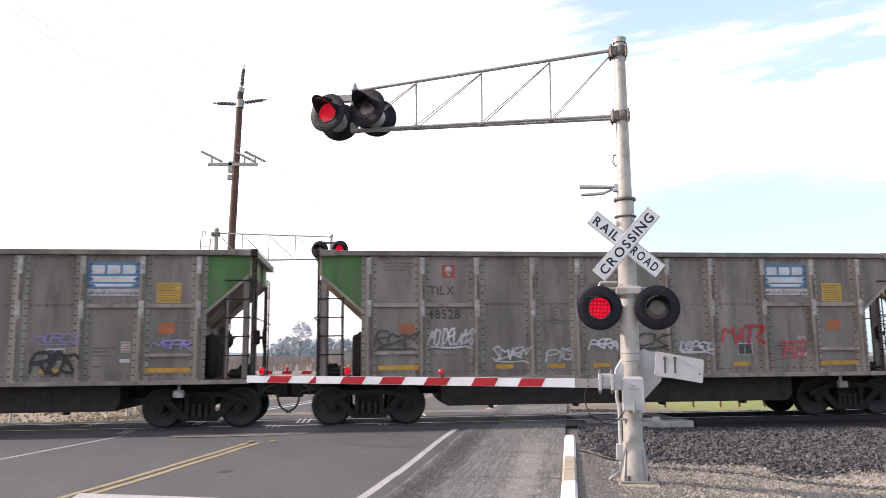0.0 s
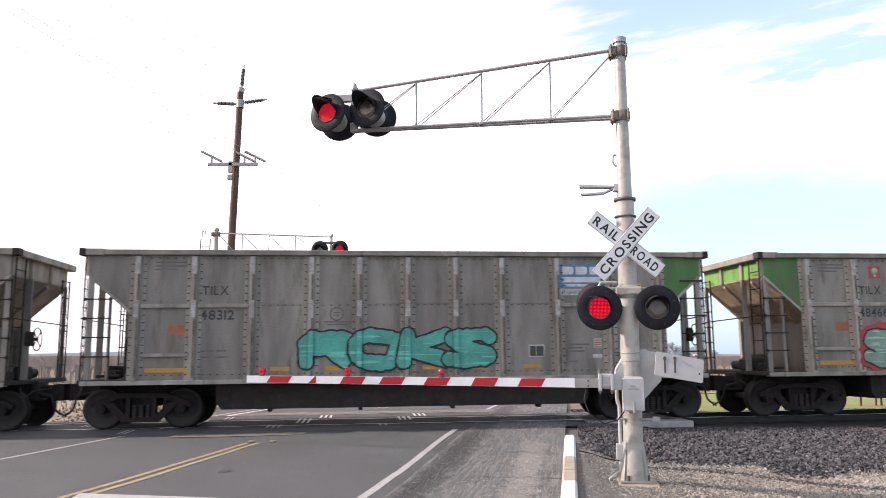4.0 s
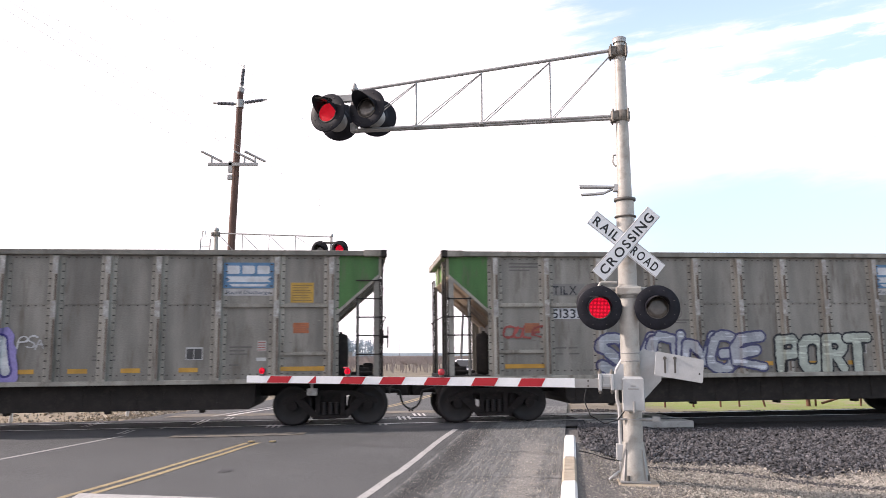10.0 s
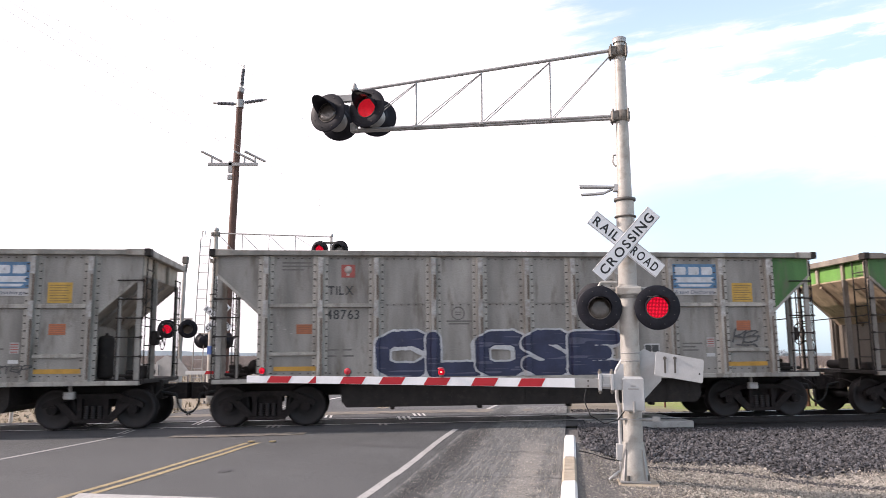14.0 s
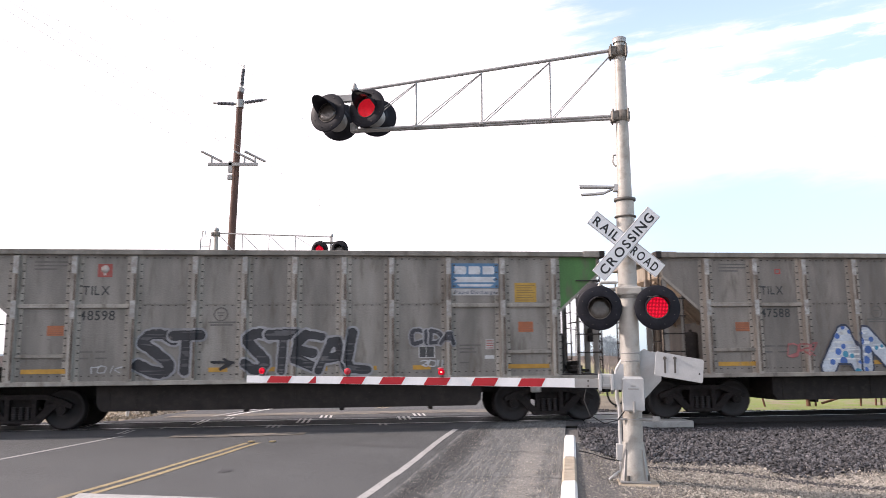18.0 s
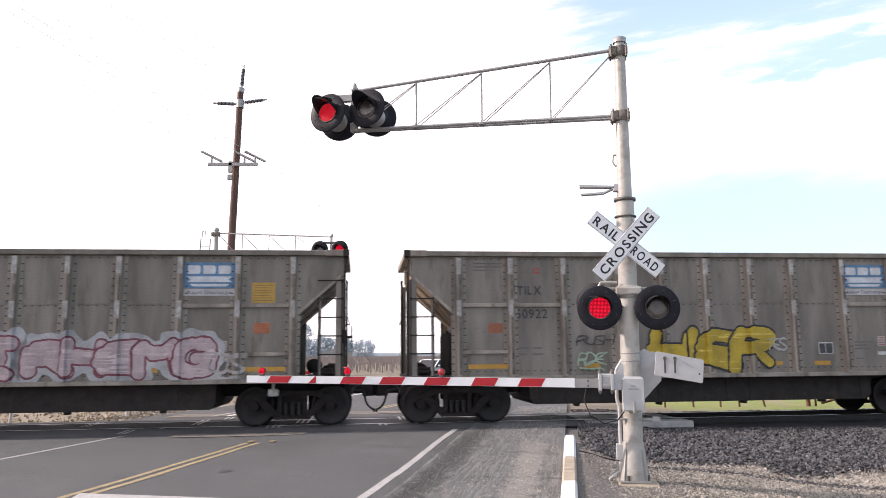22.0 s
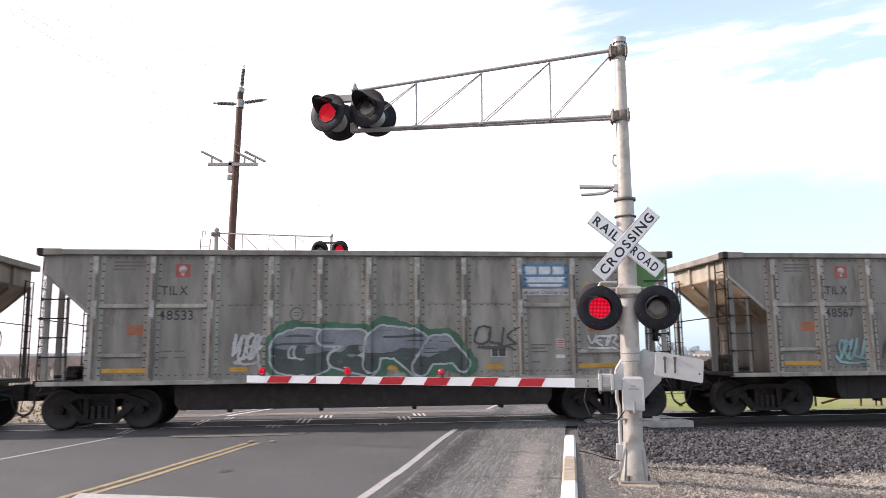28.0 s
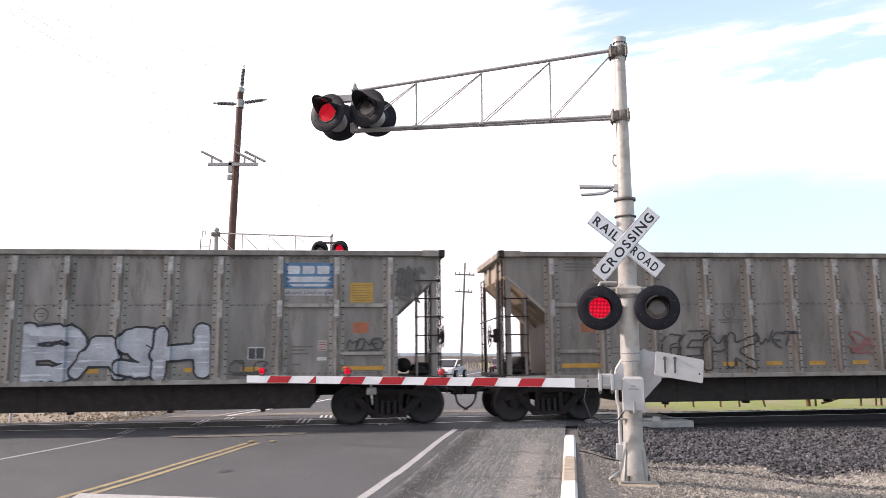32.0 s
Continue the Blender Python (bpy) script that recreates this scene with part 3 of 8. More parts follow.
solid("edge_line", strip(-7.24, -7.14, -10, 16.9, 0.005, 0.012, 0.05), ROADWHITE, "thin white road edge line", "road marking", kind=S)
solid("edge_line", strip(-7.78, -7.66, 21.0, 30, 0.014, 0.02, 0.5), ROADWHITE, "thin white road edge line", "road marking", kind=S)
solid("edge_line", strip(-7.38, -7.25, 21.0, 200, 0.014, 0.02, 1), KERBWHITE, "thin white road edge line", "road marking", kind=S)
for a, b in ((-4.05, -3.95), (-3.84, -3.74)):
    solid("centre_line", strip(a, b, -10, 14.6, 0.005, 0.012, 0.05), ROADYELLOW, "worn yellow centre line", "road marking", "double yellow line", S)
    solid("centre_line", strip(a, b, 24.0, 200, 0.008, 0.01, 2), ROADYELLOW, "worn yellow centre line", "road marking", "double yellow line", S)
stop, sv = Mesh(), []
for i in range(40):
    x = -4.52 + 3.3 * i / 39
    y = 9.62 - RS * (x + 4.52) + 0.006 * noise.noise((x * 9, 1, 4))
    sv += [(x - RS * -0.62, y - 0.62, 0.01), (x, y, 0.01)]
solid("stop_line", stop.add(sv, [(2 * i, 2 * i + 2, 2 * i + 3, 2 * i + 1) for i in range(39)]), ROADWHITE, "white stop line across the lane", "road marking", kind=S)
for x in (-3.98, -3.58):
    m = Mesh().box(-0.055, 0.055, -0.05, 0.05, 0, 0.02, 0.002)
    solid("road_reflector", m, ROADYELLOW, "small yellow raised road reflector", "road marker", "reflectors", m=pose(lane(x, 14.67) + 0.03, 14.67, road_z(-3.7, 14.67) + 0.011, 0, 0, ROAD_YAW))
# a thin shadow lying across the road, built as a dark strip
crack = Mesh()
cv = []
for i in range(41):
    x = -1.88 + 3.95 * i / 40
    y = 14.2 - 0.345 * (x + 1.88) + 0.04 * noise.noise((x * 1.7, 2, 5))
    w = 0.016 + 0.008 * noise.noise((x * 5, 0, 9))
    cv += [(x, y - w, road_z(x, y) + 0.034), (x, y + w, road_z(x, y) + 0.034)]
crack.add(cv, [(2 * i, 2 * i + 2, 2 * i + 3, 2 * i + 1) for i in range(40)])
solid("crack_seal", crack, SHADOW_BLACK, "thin shadow line across the road, built as a dark strip", "road crack", kind=S)
# the same shadow carried on over the verge as a dark tube
tail = Mesh()
tail.path([(2.26 + 0.11 * i, 12.75 - 0.045 * i + 0.02 * math.sin(i * 1.3), verge_z(2.26 + 0.11 * i, 12.75 - 0.045 * i) + 0.018) for i in range(7)], 0.012, 5)
solid("crack_seal", tail, SHADOW_BLACK, "thin shadow line running on over the verge, built dark", "road crack", kind=S)
# short white bars painted square to the track on the crossing: place, half length, how many, paint
for px, py, half, count, mat in ((-8.6, 18.8, 0.7, 2, ROADWHITE), (-6.05, 19.1, 0.72, 2, KERBWHITE), (-6.45, 17.6, 0.3, 1, ROADWHITE), (-6.94, 16.75, 0.45, 2, ROADWHITE),
                                 (-5.67, 20.23, 0.4, 2, ROADWHITE), (-3.94, 17.8, 0.36, 3, ROADWHITE), (-3.5, 19.2, 0.64, 3, KERBWHITE), (-3.14, 20.47, 0.4, 3, KERBWHITE),
                                 (-1.0, 19.75, 0.5, 3, KERBWHITE), (-0.65, 20.83, 0.4, 3, KERBWHITE), (-1.42, 18.04, 0.32, 2, ROADWHITE), (1.53, 19.98, 0.32, 2, ROADWHITE)):
    m = Mesh()
    for k in range(count):
        dx = 0.13 * (k - (count - 1) / 2)
        m.add([(dx - TK * dy + ex, dy, road_z(px + dx, py + dy) - road_z(px, py)) for dy in (-half, 0, half) for ex in (-0.032, 0.032)], [(0, 1, 3, 2), (2, 3, 5, 4)])
    solid("crossing_mark", m, mat, "short white bars painted on the crossing", "road marking", "marks on the crossing", S, m=pose(px, py, road_z(px, py) + 0.016))

solid("dusty_strip", cross_strip(-7.6, 3.3, -3.6, -2.5, 0.010, 0.15, 3), DUST, "sandy dust along the far rail", "road", kind=S)
solid("dusty_strip", cross_strip(-5.6, -2.9, 2.42, 2.95, 0.012, 0.3, 9), DUST, "pale dust on the asphalt", "road", kind=S)


def blot(x, y, rx, ry, seed, label, mat):
    v = [(0, 0, 0)]
    for i in range(20):
        a = 2 * math.pi * i / 20
        k = 0.75 + 0.5 * noise.noise((math.cos(a) * 1.5, math.sin(a) * 1.5, seed * 2.7))
        v.append((rx * k * math.cos(a), ry * k * math.sin(a), 0))
    v = [(x + p[0], y + p[1], road_z(x + p[0], y + p[1]) + 0.008) for p in v]
    solid("stain", Mesh().add(v, [(0, i, i % 20 + 1) for i in range(1, 21)]), mat, label, "road stain", kind=S)


blot(-3.2, 11.4, 0.17, 0.15, 2, "dark oil stain on the asphalt", PATCH)
for i, (x0, y0, x1, y1) in enumerate(((-5.65, 12.2, -5.3, 12.55), (-6.2, 12.4, -5.9, 12.6), (-4.5, 12.15, -4.25, 12.5), (-4.05, 13.4, -3.85, 13.7), (-2.6, 10.7, -2.35, 10.9))):
    m, v = Mesh(), []
    for j in range(9):
        k = j / 8
        x, y = x0 + (x1 - x0) * k, y0 + (y1 - y0) * k + 0.03 * math.sin(j * 1.9 + i)
        w = 0.012 * math.sin(math.pi * min(0.97, max(0.03, k)))
        v += [(x, y - w, road_z(x, y) + 0.009), (x, y + w, road_z(x, y) + 0.009)]
    solid("crack_seal", m.add(v, [(2 * j, 2 * j + 2, 2 * j + 3, 2 * j + 1) for j in range(8)]), PATCH, "short dark crack in the asphalt", "road crack", "cracks in the asphalt", S)

# kerb in painted lengths
def kerb(y0, y1, mat, label):
    m = Mesh()
    n = max(2, int((y1 - y0) / 0.3))
    prof = [(-0.1, -0.05), (-0.1, 0.1), (-0.07, 0.145), (0.07, 0.145), (0.1, 0.11), (0.1, -0.08)]
    v = []
    for i in range(n + 1):
        y = y0 + (y1 - y0) * i / n
        x = lane(2.15, y)
        zz = road_z(x, y)
        for px, pz in prof:
            v.append((x + px + 0.006 * noise.noise((y * 3, px * 30, pz * 30)), y, zz + pz + 0.006 * noise.noise((y * 3, px * 20, 8))))
    k = len(prof)
    f = [(i * k + j, i * k + j + 1, (i + 1) * k + j + 1, (i + 1) * k + j) for i in range(n) for j in range(k - 1)]
    f = [q[::-1] for q in f]
    m.add(v, f)
    m.add(v[:k], [tuple(range(k))[::-1]])
    m.add(v[-k:], [tuple(range(k))])
    solid("kerb", m, mat, label, "kerb", "kerb lengths", S)


kerb(11.87, 14.35, KERBWHITE, "white-painted concrete kerb end")
kerb(9.75, 11.85, KERBTAN, "bare tan concrete kerb")
kerb(4.0, 9.73, KERBWHITE, "white-painted chipped concrete kerb")

# ---- track ----
def along(s, d=0.0, h=0.0):
    """A point s metres along the track, d metres towards the camera from its centre, h above the rail top."""
    x = s / TN
    return Vector((x, TY + TK * x, rail_z(x) + h)) + Vector((TK, -1, 0)) / TN * d


TRACK = Matrix.Translation((0, TY, TZ)) @ Matrix(((ALONG.x, -TK / TN, -TG), (ALONG.y, 1 / TN, 0), (ALONG.z, 0, 1))).to_4x4()
for d in (-0.76, 0.76):
    prof = [(-0.07, -0.17), (-0.07, -0.155), (-0.012, -0.135), (-0.012, -0.045), (-0.036, -0.035), (-0.036, -0.006), (-0.028, 0), (0.028, 0), (0.036, -0.006), (0.036, -0.035), (0.012, -0.045), (0.012, -0.135), (0.07, -0.155), (0.07, -0.17)]
    m = Mesh().prism([(y - d, z) for y, z in prof], -900, 900, "x")
    rail = solid("rail", m, WHEEL, "steel rail with a shiny running surface", "rail", "rails", S, m=TRACK)
    rail.data.materials.append(RAILTOP)
    for p in rail.data.polygons:
        if p.normal.z > 0.7 and p.center.z > -0.01:
            p.material_index = 1
ties = Mesh()
for i in range(-150, 151):
    s = i * 0.55
    if -13.0 < s < 5.7:
        continue
    ties.box(s - 0.11, s + 0.11, -1.3, 1.3, -0.38, -0.2)
solid("track_ties", ties, TIE, "weathered ties under the rails, half buried in ballast", "ties", kind="stuff", m=TRACK)
# concrete crossing panels at the road's end
for s0, s1 in ((3.35, 5.85),):
    for y0, y1 in ((-1.55, -0.86), (-0.66, 0.66), (0.86, 1.55)):
        solid("crossing_panel", Mesh().box(s0, s1, y0, y1, -0.17, -0.012, 0.015), CONCRETE, "grey concrete panel beside the rails", "crossing panel", "crossing panels", S, m=TRACK)

# ---- ballast and gravel stones ----
def stones(count, area, size, seed, flat=0.75):
    rnd = np.random.RandomState(seed)
    ico_v = np.array([(0, 0, 1), (0.9, 0, 0.45), (0.28, 0.85, 0.45), (-0.72, 0.53, 0.45), (-0.72, -0.53, 0.45), (0.28, -0.85, 0.45), (0.72, 0.53, -0.45), (-0.28, 0.85, -0.45), (-0.9, 0, -0.45), (-0.28, -0.85, -0.45), (0.72, -0.53, -0.45)])
    ico_f = [(0, 1, 2), (0, 2, 3), (0, 3, 4), (0, 4, 5), (0, 5, 1), (1, 6, 2), (2, 7, 3), (3, 8, 4), (4, 9, 5), (5, 10, 1), (6, 7, 2), (7, 8, 3), (8, 9, 4), (9, 10, 5), (10, 6, 1)]
    V, Fc = [], []
    k = 0
    while k < count:
        p = area(rnd)
        if p is None:
            continue
        x, y = p
        s = size * (0.55 + 0.9 * rnd.rand() ** 1.5)
        q = ico_v * (s * (0.7 + 0.6 * rnd.rand()), s * (0.6 + 0.5 * rnd.rand()), s * flat * (0.6 + 0.6 * rnd.rand())) * (0.75 + 0.5 * rnd.rand(11, 1))
        e = np.array(Euler(rnd.rand(3) * 6.28).to_matrix())
        q = q @ e.T + (x, y, verge_z(x, y) + s * (0.25 if flat < 0.8 else 1.3 * rnd.rand()))
        o = len(V)
        V.extend(q.tolist())
        Fc.extend([(a + o, b + o, c + o) for a, b, c in ico_f])
        k += 1
    m = Mesh()
    m.v, m.f, m.s = V, Fc, [False] * len(Fc)
    return m


def vary_islands(mat, amount):
    n, l = mat.node_tree.nodes, mat.node_tree.links
    b = n["Principled BSDF"]
    src = b.inputs["Base Color"].links[0].from_socket
    geo = n.new("ShaderNodeNewGeometry")
    r = n.new("ShaderNodeMapRange")
    r.inputs["To Min"].default_value, r.inputs["To Max"].default_value = 1 - amount, 1 + amount
    l.new(geo.outputs["Random Per Island"], r.inputs["Value"])
    s = n.new("ShaderNodeVectorMath")
    s.operation = "SCALE"
    l.new(src, s.inputs[0])
    l.new(r.outputs[0], s.inputs["Scale"])
    l.new(s.outputs["Vector"], b.inputs["Base Color"])


vary_islands(STONE, 0.85)
vary_islands(TAN, 0.65)
vary_islands(HAZED_LEAF, 0.35)


def ballast_area(rnd):
    x, y = 2.3 + 12.5 * rnd.rand(), 10.6 + 7.2 * rnd.rand()
    d = off_track(x, y)
    edge = 13.5 - 0.46 * (x - 2.6) + 0.4 * math.sin(x * 1.3) if x < 5 else 12.1 - 0.1 * (x - 5) + 0.25 * math.sin(x * 2.1)
    if d < 0.92 or (x < 5.75 and d < 1.62) or y < edge - 0.5 * rnd.rand() or x < lane(2.32, y) + (0.25 * rnd.rand() if y < 15.4 else 0.0) or x > 0.62 * y + 2:
        return None
    return x, y


def tan_area(rnd):
    x, y = 2.2 + 9.5 * rnd.rand(), 8.6 + 4.6 * rnd.rand()
    if x < lane(2.32, y) or x > 0.62 * y + 1.2 or (x < lane(3.45, y) - 0.25 * math.sin(y * 3) and rnd.rand() < 0.6):
        return None
    return x, y


def far_ballast(rnd):
    x, y = 2 + 16 * rnd.rand(), 18 + 8 * rnd.rand()
    d = -off_track(x, y)
    if d < 1.2 or d > 3.2 or -9.8 < x - RS * (y - 13) < 2.2:
        return None
    return x, y


solid("ballast", stones(60000, ballast_area, 0.0245, 3, 0.9), STONE, "dark grey crushed-rock ballast heaped beside the track", "ballast", kind="stuff")
def grit_area(rnd):
    y = 8.6 + 5.4 * rnd.rand()
    return lane(2.28 + 1.3 * rnd.rand(), y), y


def pale_area(rnd):
    p = ballast_area(rnd)
    return p if p and rnd.rand() < 0.25 + 0.75 * (p[1] < 12.6) else None


# a shadow band on the gravel, imitated with a row of dark stones
def shadow_band_area(rnd):
    k = rnd.rand()
    return 3.15 + 4.2 * k + 0.05 * rnd.randn(), 11.9 - 1.35 * k + 0.055 * rnd.randn() + 0.06 * math.sin(9 * k)


solid("gravel", stones(16000, grit_area, 0.0068, 15), TAN, "fine grey-brown grit on the verge behind the kerb", "gravel", kind="stuff")
solid("gravel", stones(1500, pale_area, 0.02, 16), TAN, "pale stones scattered over the dark ballast", "gravel", kind="stuff")
solid("gravel", stones(4200, shadow_band_area, 0.013, 17), STONE, "dark stones strewn in a band in place of a shadow", "gravel", kind="stuff")
solid("gravel", stones(34000, tan_area, 0.0135, 5), TAN, "tan and grey gravel round the signal mast", "gravel", kind="stuff")
def shoulder_area(rnd):
    y = 8.8 + 8 * rnd.rand() ** 1.3
    return lane(-0.1 + 2.05 * rnd.rand() ** 0.8, y), y


chips = stones(9000, shoulder_area, 0.0055, 21)
chips.v = [(x, y, z + road_z(x, y) - ground_z(x, y) + 0.018) for x, y, z in chips.v]
def rut_area(rnd):
    y = 8.5 + 7.6 * rnd.rand() ** 1.2
    return lane(0.18 + 0.14 * rnd.randn() + 0.04 * math.sin(y * 1.7), y), y


rubble = stones(3200, rut_area, 0.0058, 33)
rubble.v = [(x, y, z + road_z(x, y) - ground_z(x, y) + 0.016) for x, y, z in rubble.v]
solid("rubble", rubble, STONE, "dark broken asphalt crumbs beside the edge line", "gravel", kind="stuff")
solid("loose_chips", chips, TAN, "loose stone chips on the road shoulder", "gravel", kind="stuff")
solid("ballast", stones(7000, far_ballast, 0.028, 8), STONE, "grey crushed-rock ballast behind the track", "ballast", kind="stuff")


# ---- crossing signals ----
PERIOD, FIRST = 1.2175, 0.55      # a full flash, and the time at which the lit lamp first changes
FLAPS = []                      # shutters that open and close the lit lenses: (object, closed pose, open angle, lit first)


def signal_light(parent, at, yaw, first, disc=0.31, shutter_on=True, pitch=0.0, lit=None):
    """A flashing light: black disc, hood and a lit lens behind a dark shutter. It faces -y before it is turned by yaw."""
    m = pose(*at, -pitch, 0, yaw)
    back = Mesh()
    face = pose(0, 0, 0, 90, 0, 0)
    back.turned([(0.155, 0.0), (0.165, 0.004), (disc * 0.97, 0.0), (disc, -0.008), (disc * 0.97, -0.016), (0.19, -0.02), (0.17, -0.17), (0.12, -0.22), (0.001, -0.23)], face, 36)
    ob = part("signal_light", back, BLACK, parent, "round black light disc with a deep hood", m)
    hood = Mesh()
    n, r, v = 24, 0.168, []
    for rr in (r, r - 0.006):
        for i in range(n + 1):
            a = radians(-20 + 220 * i / n)
            dep = 0.33 * max(0.0, math.sin(a)) ** 0.9 + 0.025
            v += [(rr * math.cos(a), -0.0, rr * math.sin(a)), (rr * 0.98 * math.cos(a), -dep, rr * 0.98 * math.sin(a) - dep * 0.06)]
    k = 2 * (n + 1)
    f = [(2 * i, 2 * i + 1, 2 * i + 3, 2 * i + 2) for i in range(n)] + [(k + 2 * i, k + 2 * i + 2, k + 2 * i + 3, k + 2 * i + 1) for i in range(n)]
    f += [(2 * i + 1, k + 2 * i + 1, k + 2 * i + 3, 2 * i + 3) for i in range(n)]
    hood.add(v, f, True)
    part("hood", hood, BLACK, ob)
    rim = Mesh().turned([(0.145, 0.004), (0.147, 0.012), (0.156, 0.012), (0.158, 0.002)], face, 32)
    part("lens_rim", rim, DARKIRON, ob)
    lens = Mesh().turned([(0.0005, 0.004), (0.09, 0.003), (0.15, -0.002)], face, 32)
    part("lens", lens, lit or LIT, ob, "glowing red lens")
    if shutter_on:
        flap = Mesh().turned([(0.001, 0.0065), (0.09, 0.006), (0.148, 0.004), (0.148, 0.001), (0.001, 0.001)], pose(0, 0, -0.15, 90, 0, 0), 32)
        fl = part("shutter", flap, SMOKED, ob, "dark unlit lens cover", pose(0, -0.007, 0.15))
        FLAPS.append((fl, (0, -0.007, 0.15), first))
    bolts = Mesh()
    for i in range(8):
        a = radians(22 + 45 * i)
        bolts.cyl((disc * 0.8 * math.cos(a), -0.005, disc * 0.8 * math.sin(a)), (disc * 0.8 * math.cos(a), 0.004, disc * 0.8 * math.sin(a)), 0.006, seg=6)
    tagged(part("bolt_ring", bolts.moved(pose(0, -0.006, 0)), DARKIRON, ob), kind="stuff")
    return ob


def crossbuck(parent, at, yaw, label="white crossbuck board with black letters"):
    base = pose(*at, 0, 0, yaw)
    for word, ang, y in ((("RAIL", "ROAD"), -39.5, 0.0), (("CROSSING",), 48.5, -0.035)):
        turn = base @ Matrix.Translation((0, y, 0)) @ pose(0, 0, 0, 0, -ang, 0)
        blade = part("blade", Mesh().box(-0.61, 0.61, -0.006, 0.006, -0.115, 0.115, 0.004), WHITE, parent, label, turn)
        if len(word) == 2:
            spans = ((word[0], -0.55, -0.14), (word[1], 0.12, 0.55))
        else:
            spans = ((word[0], -0.54, 0.54),)
        for w, a, b in spans:
            ids = []
            tris = lettering(w, a, b, -0.066, 0.066, SIGN, gap=0.22, ids=ids)
            for k in sorted(set(ids)):
                text_part("letter", tris[np.array(ids) == k], -0.0095, LETTER, blade)
        for z in (-0.105, 0.105):
            part("board_edge", Mesh().box(-0.6, 0.6, -0.0085, -0.0065, z - 0.003, z + 0.003), GALV, blade)


def pole_ring(mesh, r, z, h, grow=0.03):
    mesh.turned([(r, z), (r + grow, z + 0.006), (r + grow, z + h - 0.006), (r, z + h)], None, 20)


def cantilever(m, length, lit_first, backs, name_label, mast_h=6.4, ladder=False, arm_dir=-1, lower=5.165, upper=6.2, tip_rise=5.79):
    """A mast with a truss arm over the road. Local x runs across the road, -y faces the traffic."""
    t = thing("signal_mast", m, name_label, "railway signal", "cantilever signals")
    pole = Mesh()
    pole.turned([(0.155, 0.0), (0.155, 0.25)], None, 24)
    pole.cyl((0, 0, 0.25), (0, 0, 3.92), 0.135, 0.128, 24)
    pole.cyl((0, 0, 3.92), (0, 0, mast_h - 0.08), 0.105, 0.075, 24)
    part("pole", pole, ALU, t, "silver-painted tapered steel pole")
    cap = Mesh().turned([(0.095, mast_h - 0.1), (0.1, mast_h - 0.03), (0.06, mast_h - 0.01), (0.02, mast_h), (0.001, mast_h + 0.03)], None, 20)
    part("pole_cap", cap, GALV, t)
    foot = Mesh().box(-0.2, 0.2, -0.2, 0.2, 0.0, 0.03, 0.006)
    part("base_plate", foot, GALV, t)
    for i in range(4):
        a = radians(45 + 90 * i)
        g_ = Mesh().prism([(0.13, 0.03), (0.22, 0.03), (0.215, 0.1), (0.165, 0.44), (0.13, 0.44)], -0.012, 0.012)
        part("gusset", g_, GALV, t, m=pose(0, 0, 0, 0, 0, math.degrees(a)))
        b_ = Mesh().cyl((0.2 * math.cos(a + .3), 0.2 * math.sin(a + .3), 0.03), (0.2 * math.cos(a + .3), 0.2 * math.sin(a + .3), 0.1), 0.022, seg=6)
        part("anchor_bolt", b_, DARKIRON, t)
    sleeve = Mesh().cyl((0, 0, 0.03), (0, 0, 0.5), 0.2, 0.145, 20).cyl((0, 0, 0.5), (0, 0, 0.53), 0.15, 0.15, 20)
    part("base_casting", sleeve, ALU, t, "flared cast base")
    for z, r, h in ((3.66, 0.13, 0.03), (3.9, 0.13, 0.05), (5.09, 0.087, 0.16), (6.08, 0.08, 0.16)):
        c_ = Mesh()
        pole_ring(c_, r - 0.004, z, h, 0.028)
        if z > 5:
            c_.box(-0.16, -0.05, -0.1, 0.1, z + 0.01, z + h - 0.01, 0.01)
            c_.box(0.05, 0.11, -0.09, 0.09, z + 0.02, z + h - 0.02, 0.01)
        if z > 5:
            for bx in (-0.13, 0.085):
                for by in (-0.1, 0.08):
                    c_.cyl((bx, by, z - 0.015), (bx, by, z + h + 0.015), 0.014, seg=6)
        part("clamp", c_, DARKIRON if z < 5 else OLDIRON, t)
    # the truss
    s = arm_dir
    for y in (-0.07, 0.07):
        part("lower_chord", Mesh().cyl((s * 0.1, y, lower), (s * length, y * 0.6, lower - 0.015), 0.022, seg=10), GALV, t)
    part("upper_chord", Mesh().cyl((s * 0.08, 0, upper), (s * length, 0, tip_rise), 0.026, 0.022, seg=10), GALV, t)
    for x, px in ((1.03, 0.1), (2.06, 1.03), (3.07, 2.06), (length - 0.02, 3.07)):
        k = x / length
        zt, zl = upper + (tip_rise - upper) * k, lower - 0.015 * k
        part("strut", Mesh().cyl((s * x, 0, zl), (s * x, 0, zt), 0.014, seg=8).box(s * x - 0.03, s * x + 0.03, -0.08, 0.08, zl - 0.02, zl + 0.02, 0.005), GALV, t)
        zt2 = upper + (tip_rise - upper) * (px / length)
        for y in (-0.03, 0.03):
            part("brace_rod", Mesh().cyl((s * (x - 0.03), y * 2, zl + 0.03), (s * (px + 0.0), y * 0.5, zt2 - 0.03), 0.007, seg=6), GALV, t)
    # light cluster at the tip
    tip = Mesh()
    tx = s * (length + 0.02)
    tip.cyl((tx, 0, lower - 0.05), (tx, 0, tip_rise + 0.05), 0.03, seg=10)
    tip.turned([(0.045, 0), (0.055, 0.02), (0.055, 0.05), (0.035, 0.06), (0.03, 0.1), (0.001, 0.14)], pose(tx, 0, tip_rise), 16)
    tip.box(tx - 0.05, tx + 0.05, -0.05, 0.05, lower - 0.04, lower + 0.1, 0.01)
    part("light_bracket", tip, GALV, t)
